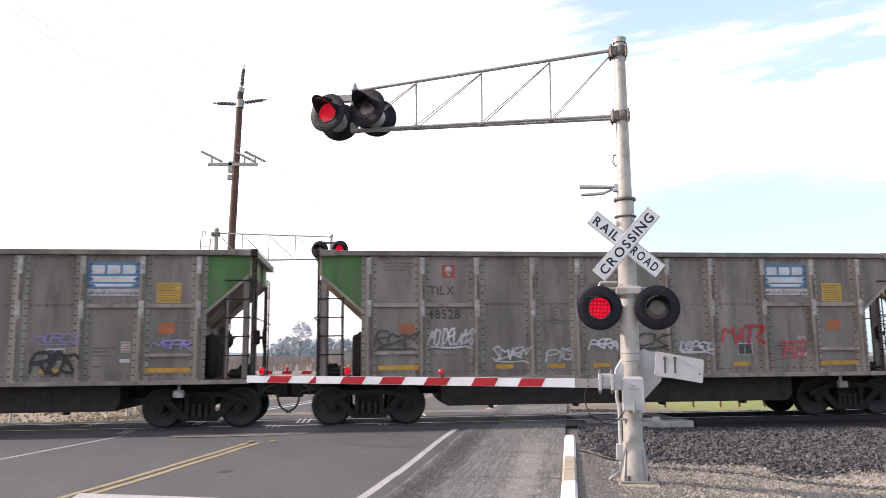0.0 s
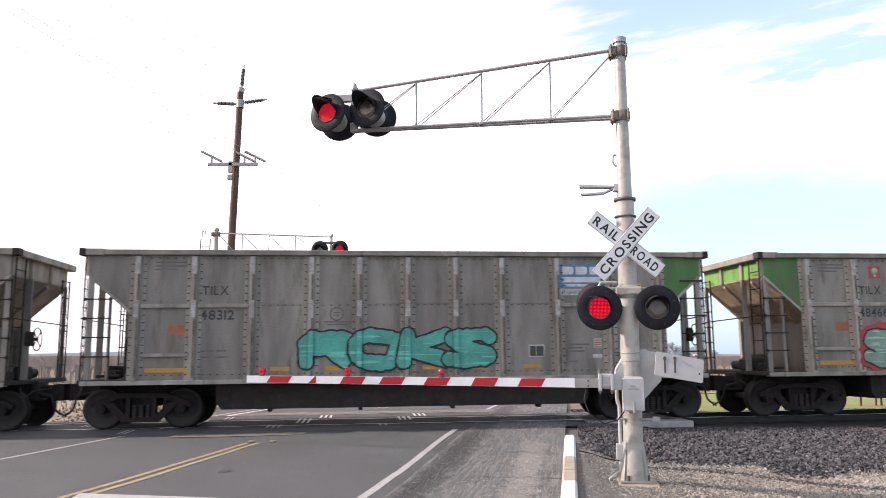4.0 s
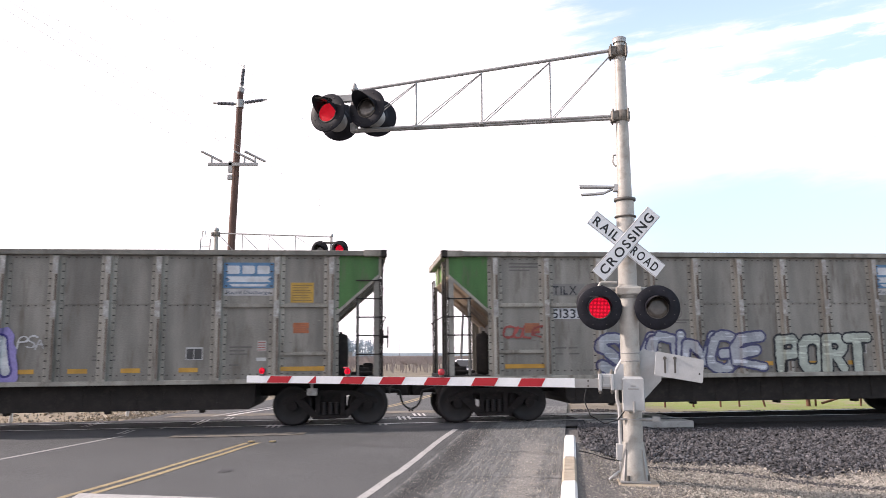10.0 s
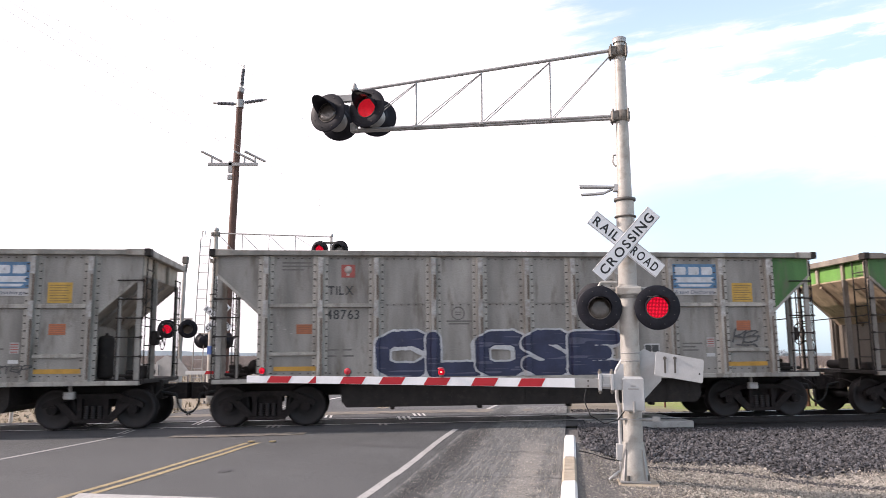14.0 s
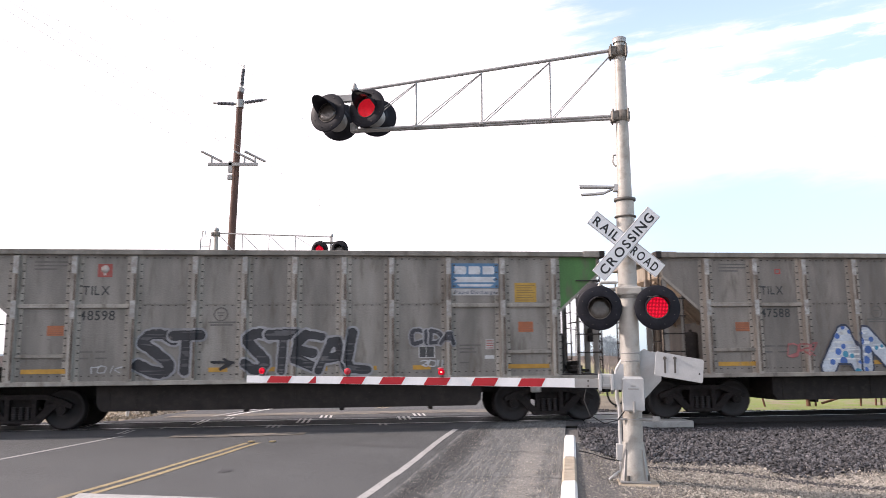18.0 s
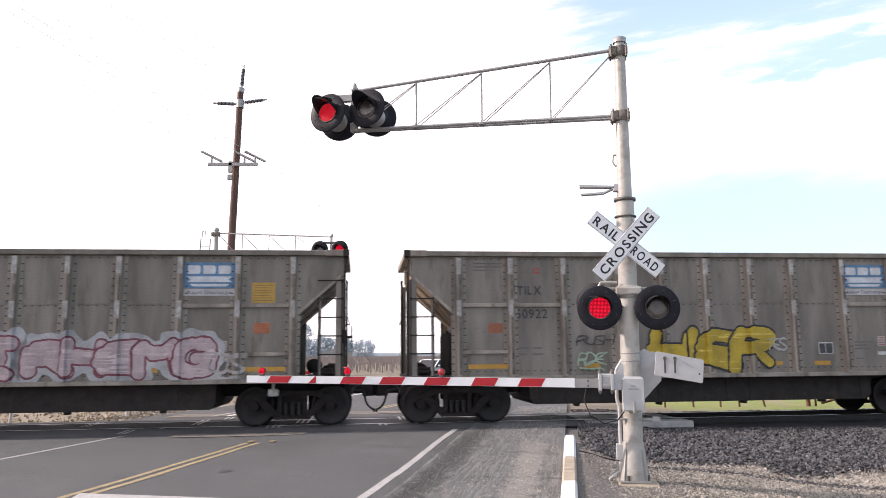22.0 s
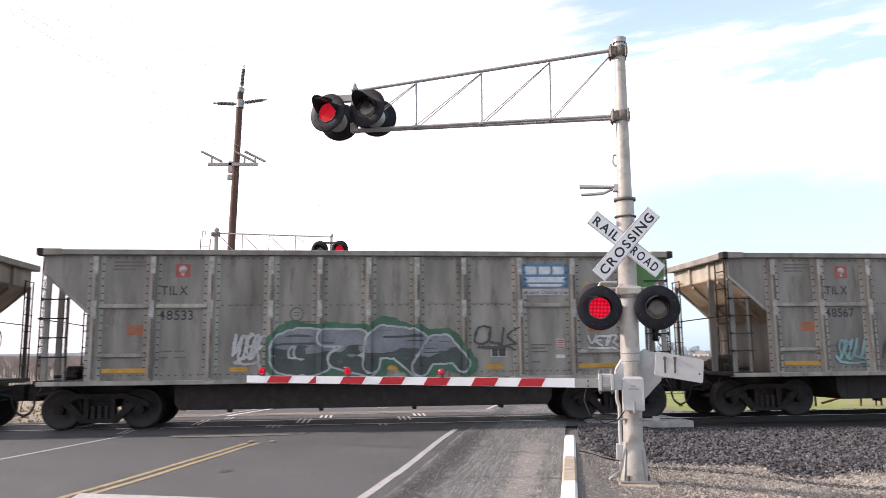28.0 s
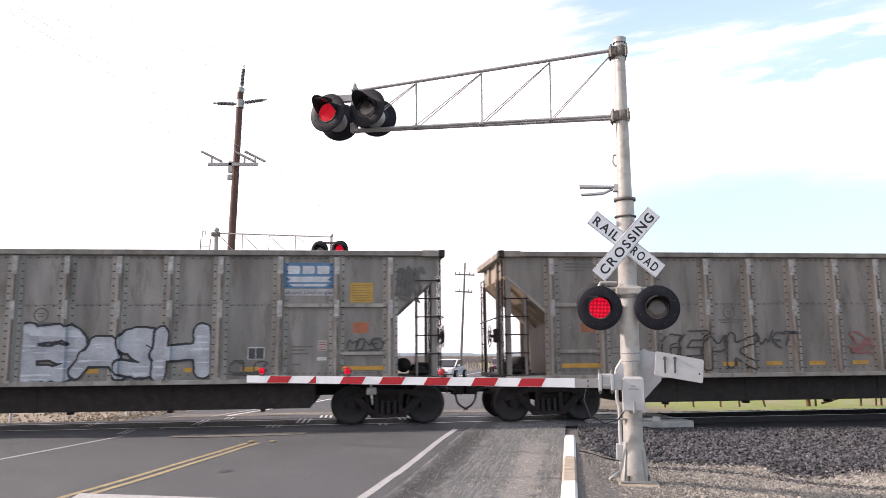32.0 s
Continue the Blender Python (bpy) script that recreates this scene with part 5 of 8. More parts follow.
for e in (-1, 1):
    # end: rim, short upright wall, slope sheet, bulkhead, platform
    part("end_rail", Mesh().box(e * (HALF - 0.14), e * (HALF + 0.03), -SIDE - 0.12, SIDE + 0.12, RIM - 0.02, TOP + 0.012, 0.012).box(e * 6.9, e * (HALF + 0.02), -SIDE - 0.125, -SIDE + 0.07, RIM - 0.012, TOP + 0.016, 0.012).box(e * 6.9, e * (HALF + 0.02), SIDE + 0.125, SIDE - 0.07, RIM - 0.012, TOP + 0.016, 0.012), CAR, hopper, "end cap rail")
    part("corner_cap", Mesh().box(e * (HALF - 0.1), e * (HALF + 0.045), -SIDE - 0.135, -SIDE + 0.1, RIM - 0.02, TOP + 0.022, 0.01), UNDER, hopper, "black corner of the rim")
    m = Mesh().box(e * 7.22, e * 7.25, -SIDE + 0.02, SIDE - 0.02, 3.46, RIM)
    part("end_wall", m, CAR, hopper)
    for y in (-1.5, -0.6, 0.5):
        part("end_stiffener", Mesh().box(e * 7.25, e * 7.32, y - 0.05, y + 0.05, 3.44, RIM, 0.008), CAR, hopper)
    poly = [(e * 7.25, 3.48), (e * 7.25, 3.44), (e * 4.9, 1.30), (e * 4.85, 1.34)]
    part("slope_sheet", Mesh().prism(poly, -SIDE + 0.03, SIDE - 0.03), CAR, hopper, "sloping end sheet, rusty tan and coloured as if lit at the left end")
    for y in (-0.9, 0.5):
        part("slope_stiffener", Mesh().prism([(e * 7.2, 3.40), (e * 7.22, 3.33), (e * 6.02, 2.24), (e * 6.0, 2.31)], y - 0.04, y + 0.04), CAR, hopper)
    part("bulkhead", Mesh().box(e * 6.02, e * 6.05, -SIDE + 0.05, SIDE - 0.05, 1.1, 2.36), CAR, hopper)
    m = Mesh().box(e * 6.3, e * 7.38, -SIDE - 0.03, SIDE + 0.03, 1.03, 1.12, 0.008)
    part("platform", m, UNDER, hopper, "dark steel end platform")
    for y, x in ((-1.52, 6.77), (-1.535, 7.20), (-0.62, 7.26), (1.5, 7.26)):
        ztop = RIM - 0.02 if x > 7 and y < -1 else 3.46 if x > 7 else 2.96
        w = 0.03 if x < 7 else 0.062 if y < -1 else 0.07 if y < 0 else 0.045
        part("corner_post", Mesh().box(e * (x - w), e * (x + w), y - 0.035, y + 0.035, 1.1, ztop, 0.005), CAR, hopper)
    lad = Mesh()
    for i in range(5 if e > 0 else 4):
        z = 1.63 + 0.425 * i
        lad.cyl((e * 6.72, -1.63, z), (e * 7.3, -1.63, z), 0.015, seg=6)
        lad.cyl((e * 6.74, -1.63, z), (e * 6.74, -1.52, z), 0.015, seg=6)
        lad.cyl((e * 7.28, -1.63, z), (e * 7.28, -1.52, z), 0.015, seg=6)
        lad.box(e * 7.26, e * 7.31, -1.645, -1.58, z - 0.03, z + 0.03)
    for x in (6.74, 7.28):
        lad.cyl((e * x, -1.57, 1.12), (e * x, -1.57, 3.36), 0.012, seg=6)
    part("ladder", lad, UNDER, hopper, "side ladder rungs")
    lad = Mesh()
    for i in range(6):
        z = 1.45 + 0.425 * i
        lad.cyl((e * 7.36, -1.55, z), (e * 7.36, -1.08, z), 0.014, seg=6)
    for y in (-1.55, -1.08):
        lad.cyl((e * 7.34, y, 1.12), (e * 7.34, y, 3.85), 0.02, seg=6)
    part("ladder", lad, UNDER, hopper, "end ladder")
    lad = Mesh()
    for i in range(6):
        z = 1.45 + 0.425 * i
        lad.cyl((e * 7.36, 1.55, z), (e * 7.36, 1.08, z), 0.014, seg=6)
    for y in (1.55, 1.08):
        lad.cyl((e * 7.34, y, 1.12), (e * 7.34, y, 3.6), 0.02, seg=6)
    part("ladder", lad, UNDER, hopper, "end ladder")
    part("grab_iron", Mesh().path([(e * 7.35, -1.5, 2.5), (e * 7.42, -1.5, 2.48), (e * 7.42, 1.4, 2.44), (e * 7.35, 1.4, 2.44)], 0.014, 6), UNDER, hopper)
    # draft gear, coupler and air hose
    part("draft_sill", Mesh().box(e * 4.2, e * 7.42, -0.22, 0.22, 0.66, 1.04, 0.02).box(e * 7.3, e * 7.46, -0.3, 0.3, 0.62, 1.08, 0.02), UNDER, hopper)
    cp = Mesh().box(e * 7.42, e * 7.86, -0.16, 0.16, 0.68, 0.98, 0.03)
    cp.prism([(e * 7.78, -0.2), (e * 8.03, -0.22), (e * 8.09, -0.06), (e * 7.98, 0.02), (e * 8.07, 0.18), (e * 7.92, 0.22), (e * 7.76, 0.12)], 0.62, 1.0)
    cp.v[-14:] = [(x, z_, y_) for x, y_, z_ in cp.v[-14:]]
    part("coupler", cp, TRUCK, hopper, "cast knuckle coupler")
    hose = [Vector((e * (8.09 - 0.26 * math.cos(a)), -0.35 + 0.06 * math.sin(a), 0.66 - 0.36 * math.sin(a))) for a in (0, 0.25, 0.5, 0.75, 1.0, 1.25, 1.5)]
    hose += [Vector((e * 8.05, -0.28, 0.24))]
    part("air_hose", Mesh().path(hose, 0.025, 8).path([(e * 7.83, -0.35, 0.66), (e * 7.8, -0.35, 0.74), (e * 7.45, -0.3, 0.8)], 0.03, 8), RUBBER, hopper)
    hose = [Vector((e * 7.44, -1.2, 0.98)), Vector((e * 7.52, -1.2, 0.72)), Vector((e * 7.56, -0.8, 0.86)), Vector((e * 7.75, -0.25, 0.92))]
    part("uncoupling_lever", Mesh().path(hose, 0.016, 6), UNDER, hopper)
    # platform gear
    part("air_tank", Mesh().turned([(0.001, 0), (0.15, 0.02), (0.18, 0.09), (0.18, 0.9), (0.15, 0.97), (0.04, 1.0), (0.04, 1.04), (0.001, 1.05)], pose(e * 6.36, -1.05, 1.12), 16), UNDER, hopper, "black upright air tank")
    part("air_tank", Mesh().turned([(0.001, 0), (0.15, 0.03), (0.18, 0.1), (0.18, 1.0), (0.15, 1.07), (0.001, 1.1)], pose(e * 6.55, -0.25, 1.36, 0, 90, 90), 16), UNDER, hopper, "black horizontal air tank")
    vb = Mesh().box(e * 6.75, e * 7.05, -0.9, -0.6, 1.12, 1.32, 0.03).box(e * 6.9, e * 7.15, -0.4, 0.1, 1.12, 1.42, 0.03).cyl((e * 6.6, -1.2, 1.2), (e * 7.1, -1.2, 1.2), 0.035, seg=8).cyl((e * 6.85, 0.3, 1.25), (e * 6.85, 0.9, 1.25), 0.12, seg=12)
    part("brake_valve", vb, UNDER, hopper)

bw = Mesh()
bwm = pose(7.5, -0.62, 2.05, 0, 90, 0)
bw.turned([(0.255, -0.012), (0.27, -0.012), (0.28, 0.0), (0.27, 0.012), (0.255, 0.012), (0.25, 0), (0.255, -0.012)], bwm, 24)
for i in range(4):
    a = radians(45 + 90 * i)
    bw.cyl(bwm @ Vector((0, 0, 0)), bwm @ Vector((0.26 * math.cos(a), 0.26 * math.sin(a), 0)), 0.014, seg=6)
bw.cyl((7.32, -0.62, 2.05), (7.52, -0.62, 2.05), 0.035, seg=8)
part("brake_wheel", bw, UNDER, hopper, "hand-brake wheel")
part("valve_box", Mesh().box(5.6, 5.84, -1.42, -1.3, 0.7, 0.87, 0.02).box(5.68, 5.74, -1.34, -1.28, 0.86, 1.04), WORN, hopper, "small pale box beside the truck")
part("brake_gearbox", Mesh().box(7.26, 7.4, -0.76, -0.48, 1.89, 2.23, 0.03), UNDER, hopper)

# hopper bottoms between the trucks
under = Mesh().prism([(-4.42, 1.02), (4.42, 1.02), (4.4, 0.56), (4.28, 0.42), (-4.28, 0.42), (-4.4, 0.56)], -1.3, 1.3)
for i in range(15):
    under.box(-4.13 + 0.59 * i - 0.02, -4.13 + 0.59 * i + 0.02, -1.3, -1.31, 0.46, 1.0)
for x in (-3.2, -1.1, 1.1, 3.2):
    under.box(x - 0.05, x + 0.05, -1.2, -0.95, 0.35, 0.43, 0.01)
part("hopper_bottom", under, UNDER, hopper, "black discharge doors under the car")
part("hopper_floor", Mesh().box(-4.9, 4.9, -SIDE + 0.04, SIDE - 0.04, 1.12, 1.3), UNDER, hopper)

for e in (-1, 1):
    cx = e * 6.13
    # the thin upright box is an added backing that keeps the spring gaps dark
    tr = part("truck", Mesh().box(cx - 0.22, cx + 0.22, -0.85, 0.85, 0.46, 0.72, 0.03).box(cx - 0.33, cx + 0.33, -0.9, -0.87, 0.17, 0.71).cyl((cx, 0, 0.7), (cx, 0, 0.84), 0.2, seg=12), TRUCK, hopper, "two-axle truck in cast steel")
    for s in (-1, 1):
        y = s * 0.99
        fr = Mesh()
        fr.prism([(cx - 1.12, 0.58), (cx - 0.98, 0.66), (cx - 0.55, 0.80), (cx + 0.55, 0.80), (cx + 0.98, 0.66), (cx + 1.12, 0.58), (cx + 1.1, 0.48), (cx + 0.72, 0.60), (cx + 0.5, 0.69), (cx - 0.5, 0.69), (cx - 0.72, 0.60), (cx - 1.1, 0.48)], y - 0.07, y + 0.07)
        for k in (-1, 1):
            fr.prism([(cx + k * 0.34, 0.70), (cx + k * 0.24, 0.70), (cx + k * 0.24, 0.2), (cx + k * 0.34, 0.2)], y - 0.07, y + 0.07)
            fr.prism([(cx + k * 0.86, 0.60), (cx + k * 0.76, 0.50), (cx + k * 0.40, 0.16), (cx + k * 0.30, 0.16), (cx + k * 0.30, 0.27), (cx + k * 0.62, 0.60)], y - 0.06, y + 0.06)
        fr.box(cx - 0.42, cx + 0.42, y - 0.09, y + 0.09, 0.15, 0.24, 0.02)
        part("side_frame", fr, TRUCK, tr)
        sp = Mesh()
        for k in (-1, 0, 1):
            for q in range(6):
                sp.cyl((cx + k * 0.15, y, 0.25 + q * 0.048), (cx + k * 0.15, y, 0.28 + q * 0.048), 0.068, seg=10)
        sp.cyl((cx - 0.15, y, 0.25), (cx - 0.15, y, 0.53), 0.05, seg=8).cyl((cx, y, 0.25), (cx, y, 0.53), 0.05, seg=8).cyl((cx + 0.15, y, 0.25), (cx + 0.15, y, 0.53), 0.05, seg=8)
        if s < 0:
            tagged(part("spring_nest", sp, WHEEL, tr), kind="stuff")
        for k in (-1, 1):
            bx = cx + k * 0.885
            bc = Mesh().cyl((bx, y - s * 0.05, 0.457), (bx, y + s * 0.1, 0.457), 0.11, seg=16).cyl((bx, y + s * 0.1, 0.457), (bx, y + s * 0.12, 0.457), 0.07, seg=6)
            if s < 0:
                part("bearing", bc, TRUCK, tr)
    for k in (-1, 1):
        bx = cx + k * 0.885
        ws = Mesh()
        for s in (-1, 1):
            prof = [(0.09, 0.02), (0.12, 0.09), (0.2, 0.06), (0.36, 0.05), (0.385, 0.075), (0.452, 0.075), (0.458, 0.06), (0.458, -0.045), (0.485, -0.06), (0.485, -0.085), (0.4, -0.08), (0.36, -0.03), (0.2, -0.02), (0.09, -0.06)]
            ws.turned([(r, z) for r, z in prof], pose(0, s * 0.79, 0, -90 * s, 0, 0), 28)
            for q in range(3):
                a = radians(120 * q)
                ws.box(0.2 * math.cos(a) - 0.02, 0.2 * math.cos(a) + 0.02, s * 0.82, s * 0.85, 0.2 * math.sin(a) - 0.02, 0.2 * math.sin(a) + 0.02)
        ws.cyl((0, -0.8, 0), (0, 0.8, 0), 0.09, seg=12)
        part("wheelset", ws, WHEEL, tr, "steel wheels on an axle", pose(bx, 0, 0.457))

# painted details on the near side
FACE = -SIDE - 0.006


def plate(name, x0, x1, z0, z1, color, parent, label="", y=FACE, mat=None):
    return part(name, Mesh().box(x0, x1, y, y + 0.004, z0, z1), mat or DECAL, parent, label, color=color)


YELLOW = (0.5, 0.27, 0.04)
for i, x in enumerate((-5.5, -3.0, -1.75, -0.63, 0.5, 1.64, 2.9, 5.45)):
    w = 0.5 if i in (0, 7) else 0.21
    plate("reflector_strip", x - w, x + w, 1.27, 1.37, YELLOW, hopper, "yellow reflector strip", -SIDE - 0.013)
badge = plate("company_panel", 3.6, 4.78, 3.15, 3.74, (0.085, 0.2, 0.34), hopper, "blue panel with white bars")
PALE_MARK = (0.56, 0.58, 0.6)
for i in range(3):
    a = 3.7 + 0.34 * i
    bar = Mesh().prism([(a, 3.48), (a + 0.25, 3.48), (a + 0.28, 3.51), (a + 0.28, 3.64), (a + 0.25, 3.67), (a, 3.67)], FACE - 0.003, FACE - 0.001)
    part("mark_bar", bar, DECAL, badge, color=PALE_MARK)
part("mark_bar", Mesh().prism([(3.68, 3.42), (4.7, 3.42), (4.62, 3.35), (4.7, 3.29), (3.68, 3.29), (3.76, 3.35)], FACE - 0.003, FACE - 0.001), DECAL, badge, color=PALE_MARK)
part("mark_bar", Mesh().prism([(3.74, 3.25), (4.64, 3.25), (4.56, 3.19), (3.82, 3.19)], FACE - 0.003, FACE - 0.001), DECAL, badge, color=PALE_MARK)
ws_ = plate("white_strip", 3.62, 4.76, 2.98, 3.14, (0.44, 0.43, 0.42), hopper, "white strip with a faded line of writing")
text_part("writing", lettering("Rapid Discharge", 3.7, 4.68, 3.02, 3.1, table=BOLD, gap=0.12), FACE - 0.003, DECAL, ws_, color=(0.1, 0.12, 0.16))
yp = plate("notice", 5.15, 5.68, 2.82, 3.28, (0.5, 0.3, 0.05), hopper, "yellow notice with lines of small print")
wb = Mesh()
for i in range(7):
    wb.box(5.19, 5.64 - 0.04 * (i % 3), FACE - 0.003, FACE - 0.001, 2.86 + i * 0.058, 2.88 + i * 0.058)
tagged(part("writing", wb, DECAL, yp, color=(0.25, 0.16, 0.05)), kind="stuff")
op = plate("placard", 5.22, 5.58, 2.12, 2.36, (0.42, 0.13, 0.05), hopper, "faded orange placard")
wb = Mesh()
for i in range(5):
    wb.box(5.24, 5.56, FACE - 0.003, FACE - 0.001, 2.14 + i * 0.045, 2.152 + i * 0.045)
tagged(part("writing", wb, DECAL, op, color=(0.28, 0.1, 0.06)), kind="stuff")
op = plate("placard", -5.5, -5.14, 2.1, 2.32, (0.36, 0.12, 0.05), hopper, "faded orange placard")
wb = Mesh()
for i in range(5):
    wb.box(-5.48, -5.16, FACE - 0.003, FACE - 0.001, 2.12 + i * 0.042, 2.13 + i * 0.042)
tagged(part("writing", wb, DECAL, op, color=(0.26, 0.1, 0.06)), kind="stuff")
qp = plate("label_panel", 2.83, 3.21, 1.54, 1.82, (0.5, 0.5, 0.49), hopper, "small white-framed dark label panel")
for a, b in ((2.85, 3.0), (3.015, 3.19)):
    part("label_square", Mesh().box(a, b, FACE - 0.003, FACE - 0.001, 1.555, 1.79), DECAL, qp, color=(0.05, 0.05, 0.05))
sp_ = plate("stencil_panel", 4.42, 4.62, 1.72, 1.96, (0.4, 0.38, 0.36), hopper, "small faded stencil panel")
wb = Mesh()
for i in range(4):
    wb.box(4.44, 4.6, FACE - 0.003, FACE - 0.001, 1.74 + i * 0.055, 1.76 + i * 0.055)
tagged(part("writing", wb, DECAL, sp_, color=(0.35, 0.1, 0.08)), kind="stuff")
plate("stencil_panel", 4.4, 4.62, 1.5, 1.58, (0.55, 0.55, 0.54), hopper, "small white stencil")
sb = Mesh()
for x0, w, z in ((-4.78, 0.28, 1.72), (-4.44, 0.22, 1.72), (-4.78, 0.2, 1.58), (-4.44, 0.26, 1.58), (3.8, 0.5, 1.8), (3.8, 0.34, 1.72), (3.8, 0.4, 1.64), (3.8, 0.22, 1.4), (-5.85, 0.75, 3.72), (-5.85, 0.75, 3.64), (-5.85, 0.5, 3.56), (-2.0, 0.62, 2.36), (-1.95, 0.5, 2.3), (0.8, 0.5, 1.62), (0.8, 0.5, 1.54)):
    sb.box(x0, x0 + w, FACE, FACE + 0.004, z, z + 0.035)
tagged(part("stencil_writing", sb, DECAL, hopper, "small dark stencilled lines", color=(0.13, 0.12, 0.11)), kind="stuff")
part("round_mark", Mesh().turned([(0.135, 0), (0.16, 0), (0.16, 0.003), (0.135, 0.003), (0.135, 0)], pose(-1.72, -SIDE - 0.002, 2.56, 90, 0, 0), 24).box(-1.8, -1.64, FACE, FACE + 0.004, 2.58, 2.6).box(-1.78, -1.66, FACE, FACE + 0.004, 2.52, 2.54), DECAL, hopper, "round stencilled mark", color=(0.12, 0.11, 0.1))
dents = Mesh()
for i in range(6):
    dents.box(-5.9 + 0.16 * i, -5.84 + 0.16 * i, FACE, FACE + 0.004, 2.3 - 0.1 * i, 2.325 - 0.1 * i)
    dents.box(5.2 + 0.13 * i, 5.26 + 0.13 * i, FACE, FACE + 0.004, 1.9 + 0.1 * i, 1.925 + 0.1 * i)
tagged(part("bolt_heads", dents, CAR, hopper), kind="stuff")

MARKS_X = 0.06
PAINTED = {"reflector_strip", "company_panel", "white_strip", "notice", "placard", "label_panel", "stencil_panel", "stencil_writing", "round_mark", "number_patch", "lettering", "emblem"}
BODY = {"panel", "far_wall", "far_ribs", "rib", "stiffener", "top_rail", "side_sill", "end_panel", "panel_flange", "end_wall", "end_stiffener", "slope_sheet", "slope_stiffener", "bulkhead", "corner_post", "bolt_heads"}
TRAIN = []
OLIVE, WARM, PALE, DEEP, TAUPE = (0.205, 0.182, 0.158), (0.222, 0.198, 0.174), (0.274, 0.264, 0.24), (0.166, 0.144, 0.125), (0.236, 0.222, 0.198)
GREEN = (0.062, 0.175, 0.048)
INK, CHALK, SILVER, NAVY, WINE, TEAL, SKYB, LILAC, GOLD, SCARLET = (0.02, 0.02, 0.025), (0.55, 0.56, 0.57), (0.42, 0.44, 0.48), (0.03, 0.045, 0.12), (0.25, 0.03, 0.05), (0.06, 0.36, 0.3), (0.2, 0.42, 0.52), (0.27, 0.23, 0.5), (0.5, 0.36, 0.03), (0.5, 0.05, 0.06)


def car(n, number, tint, green_l=False, green_r=False, icon=0, plates=False, tank=0, wheel_left=False):
    """Car n of the train, counted from the one on the crossing at the start, with its number and colours."""
    if n == -1:
        c = hopper
    else:
        c = copy_thing(hopper, pose(0, 0, 0))
    rnd = random.Random(n * 7 + 3)
    shade = 0.94 + 0.12 * rnd.random()
    t = tuple(v * shade * (0.99 + 0.02 * rnd.random()) for v in tint)
    drop = []
    for o in c.children_recursive:
        base = o.name.split(".")[0]
        if base in BODY:
            o.color = (*t, 1)
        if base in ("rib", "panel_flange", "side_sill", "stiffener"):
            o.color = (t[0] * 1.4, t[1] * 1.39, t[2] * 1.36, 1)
        # light put into the colour: left slope sheets paler tan, right ones plain
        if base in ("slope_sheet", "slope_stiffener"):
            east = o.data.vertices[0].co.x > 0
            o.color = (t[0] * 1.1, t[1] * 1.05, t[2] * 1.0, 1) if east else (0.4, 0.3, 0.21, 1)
        # bulkhead darker than the body: the next car's shade put into its colour
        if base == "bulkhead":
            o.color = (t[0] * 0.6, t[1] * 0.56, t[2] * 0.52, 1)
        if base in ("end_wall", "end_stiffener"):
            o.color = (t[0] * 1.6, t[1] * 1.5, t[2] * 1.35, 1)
        if base == "top_rail":
            o.color = (t[0] * 0.95, t[1] * 0.95, t[2] * 0.92, 1)
        if base == "end_rail":
            o.color = (t[0] * 1.2, t[1] * 1.15, t[2] * 1.1, 1)
        right = o.data and len(o.data.vertices) and o.data.vertices[0].co.x > 0
        if base == "end_panel" and (green_r if right else green_l):
            o.color = (*GREEN, 1)
        if base == "end_wall" and (green_r if right else green_l):
            o.color = (0.13, 0.32, 0.06, 1)
        if base == "air_tank" and ("upright" in o["label"]) != (tank == 0):
            drop.append(o)
    for o in drop:
        bpy.data.objects.remove(o)
    if number:
        col = (0.035, 0.035, 0.035) if not plates else (0.02, 0.02, 0.025)
        if plates:
            plate("number_patch", -4.86, -4.0, 2.98, 3.26, (0.2, 0.19, 0.18), c, "pale patch behind the letters")
            plate("number_patch", -4.86, -4.0, 2.42, 2.68, (0.52, 0.53, 0.55), c, "white patch behind the number")
        text_part("lettering", lettering("TILX", -4.78, -4.2, 3.0, 3.21, table=BOLD, gap=0.18), FACE - 0.003, DECAL, c, "dark stencilled letters", col)
        text_part("lettering", lettering(number, -4.82, -4.06, 2.44, 2.66, table=BOLD, gap=0.13), FACE - 0.003, DECAL, c, "dark stencilled number", col)
    if icon == 1:
        ic = plate("emblem", -4.48, -4.16, 3.4, 3.7, (0.33, 0.07, 0.055), c, "faded red square with a pale emblem")
        part("emblem_shape", Mesh().turned([(0.001, 0), (0.09, 0), (0.09, 0.003), (0.001, 0.003)], pose(-4.32, FACE - 0.001, 3.58, 90, 0, 0), 14).box(-4.35, -4.29, FACE - 0.004, FACE, 3.44, 3.56), DECAL, ic, color=(0.48, 0.42, 0.38))
    if icon == 2:
        part("emblem", Mesh().box(-4.38, -4.35, FACE, FACE + 0.004, 3.5, 3.63).box(-4.26, -4.23, FACE, FACE + 0.004, 3.5, 3.63).box(-4.35, -4.26, FACE, FACE + 0.004, 3.6, 3.63).box(-4.35, -4.26, FACE, FACE + 0.004, 3.5, 3.53), DECAL, c, "faded red letter", color=(0.36, 0.07, 0.06))
    for o in c.children:
        if o.name.split(".")[0] in PAINTED:
            o.matrix_basis = Matrix.Translation((MARKS_X, -0.0085 if o.name.startswith(("company", "white")) else 0, 0))
    if wheel_left:
        b = Mesh()
        bm_ = pose(-7.5, -0.62, 2.05, 0, 90, 0)
        b.turned([(0.255, -0.012), (0.28, 0.0), (0.255, 0.012), (0.25, 0), (0.255, -0.012)], bm_, 24)
        for i in range(4):
            a = radians(45 + 90 * i)
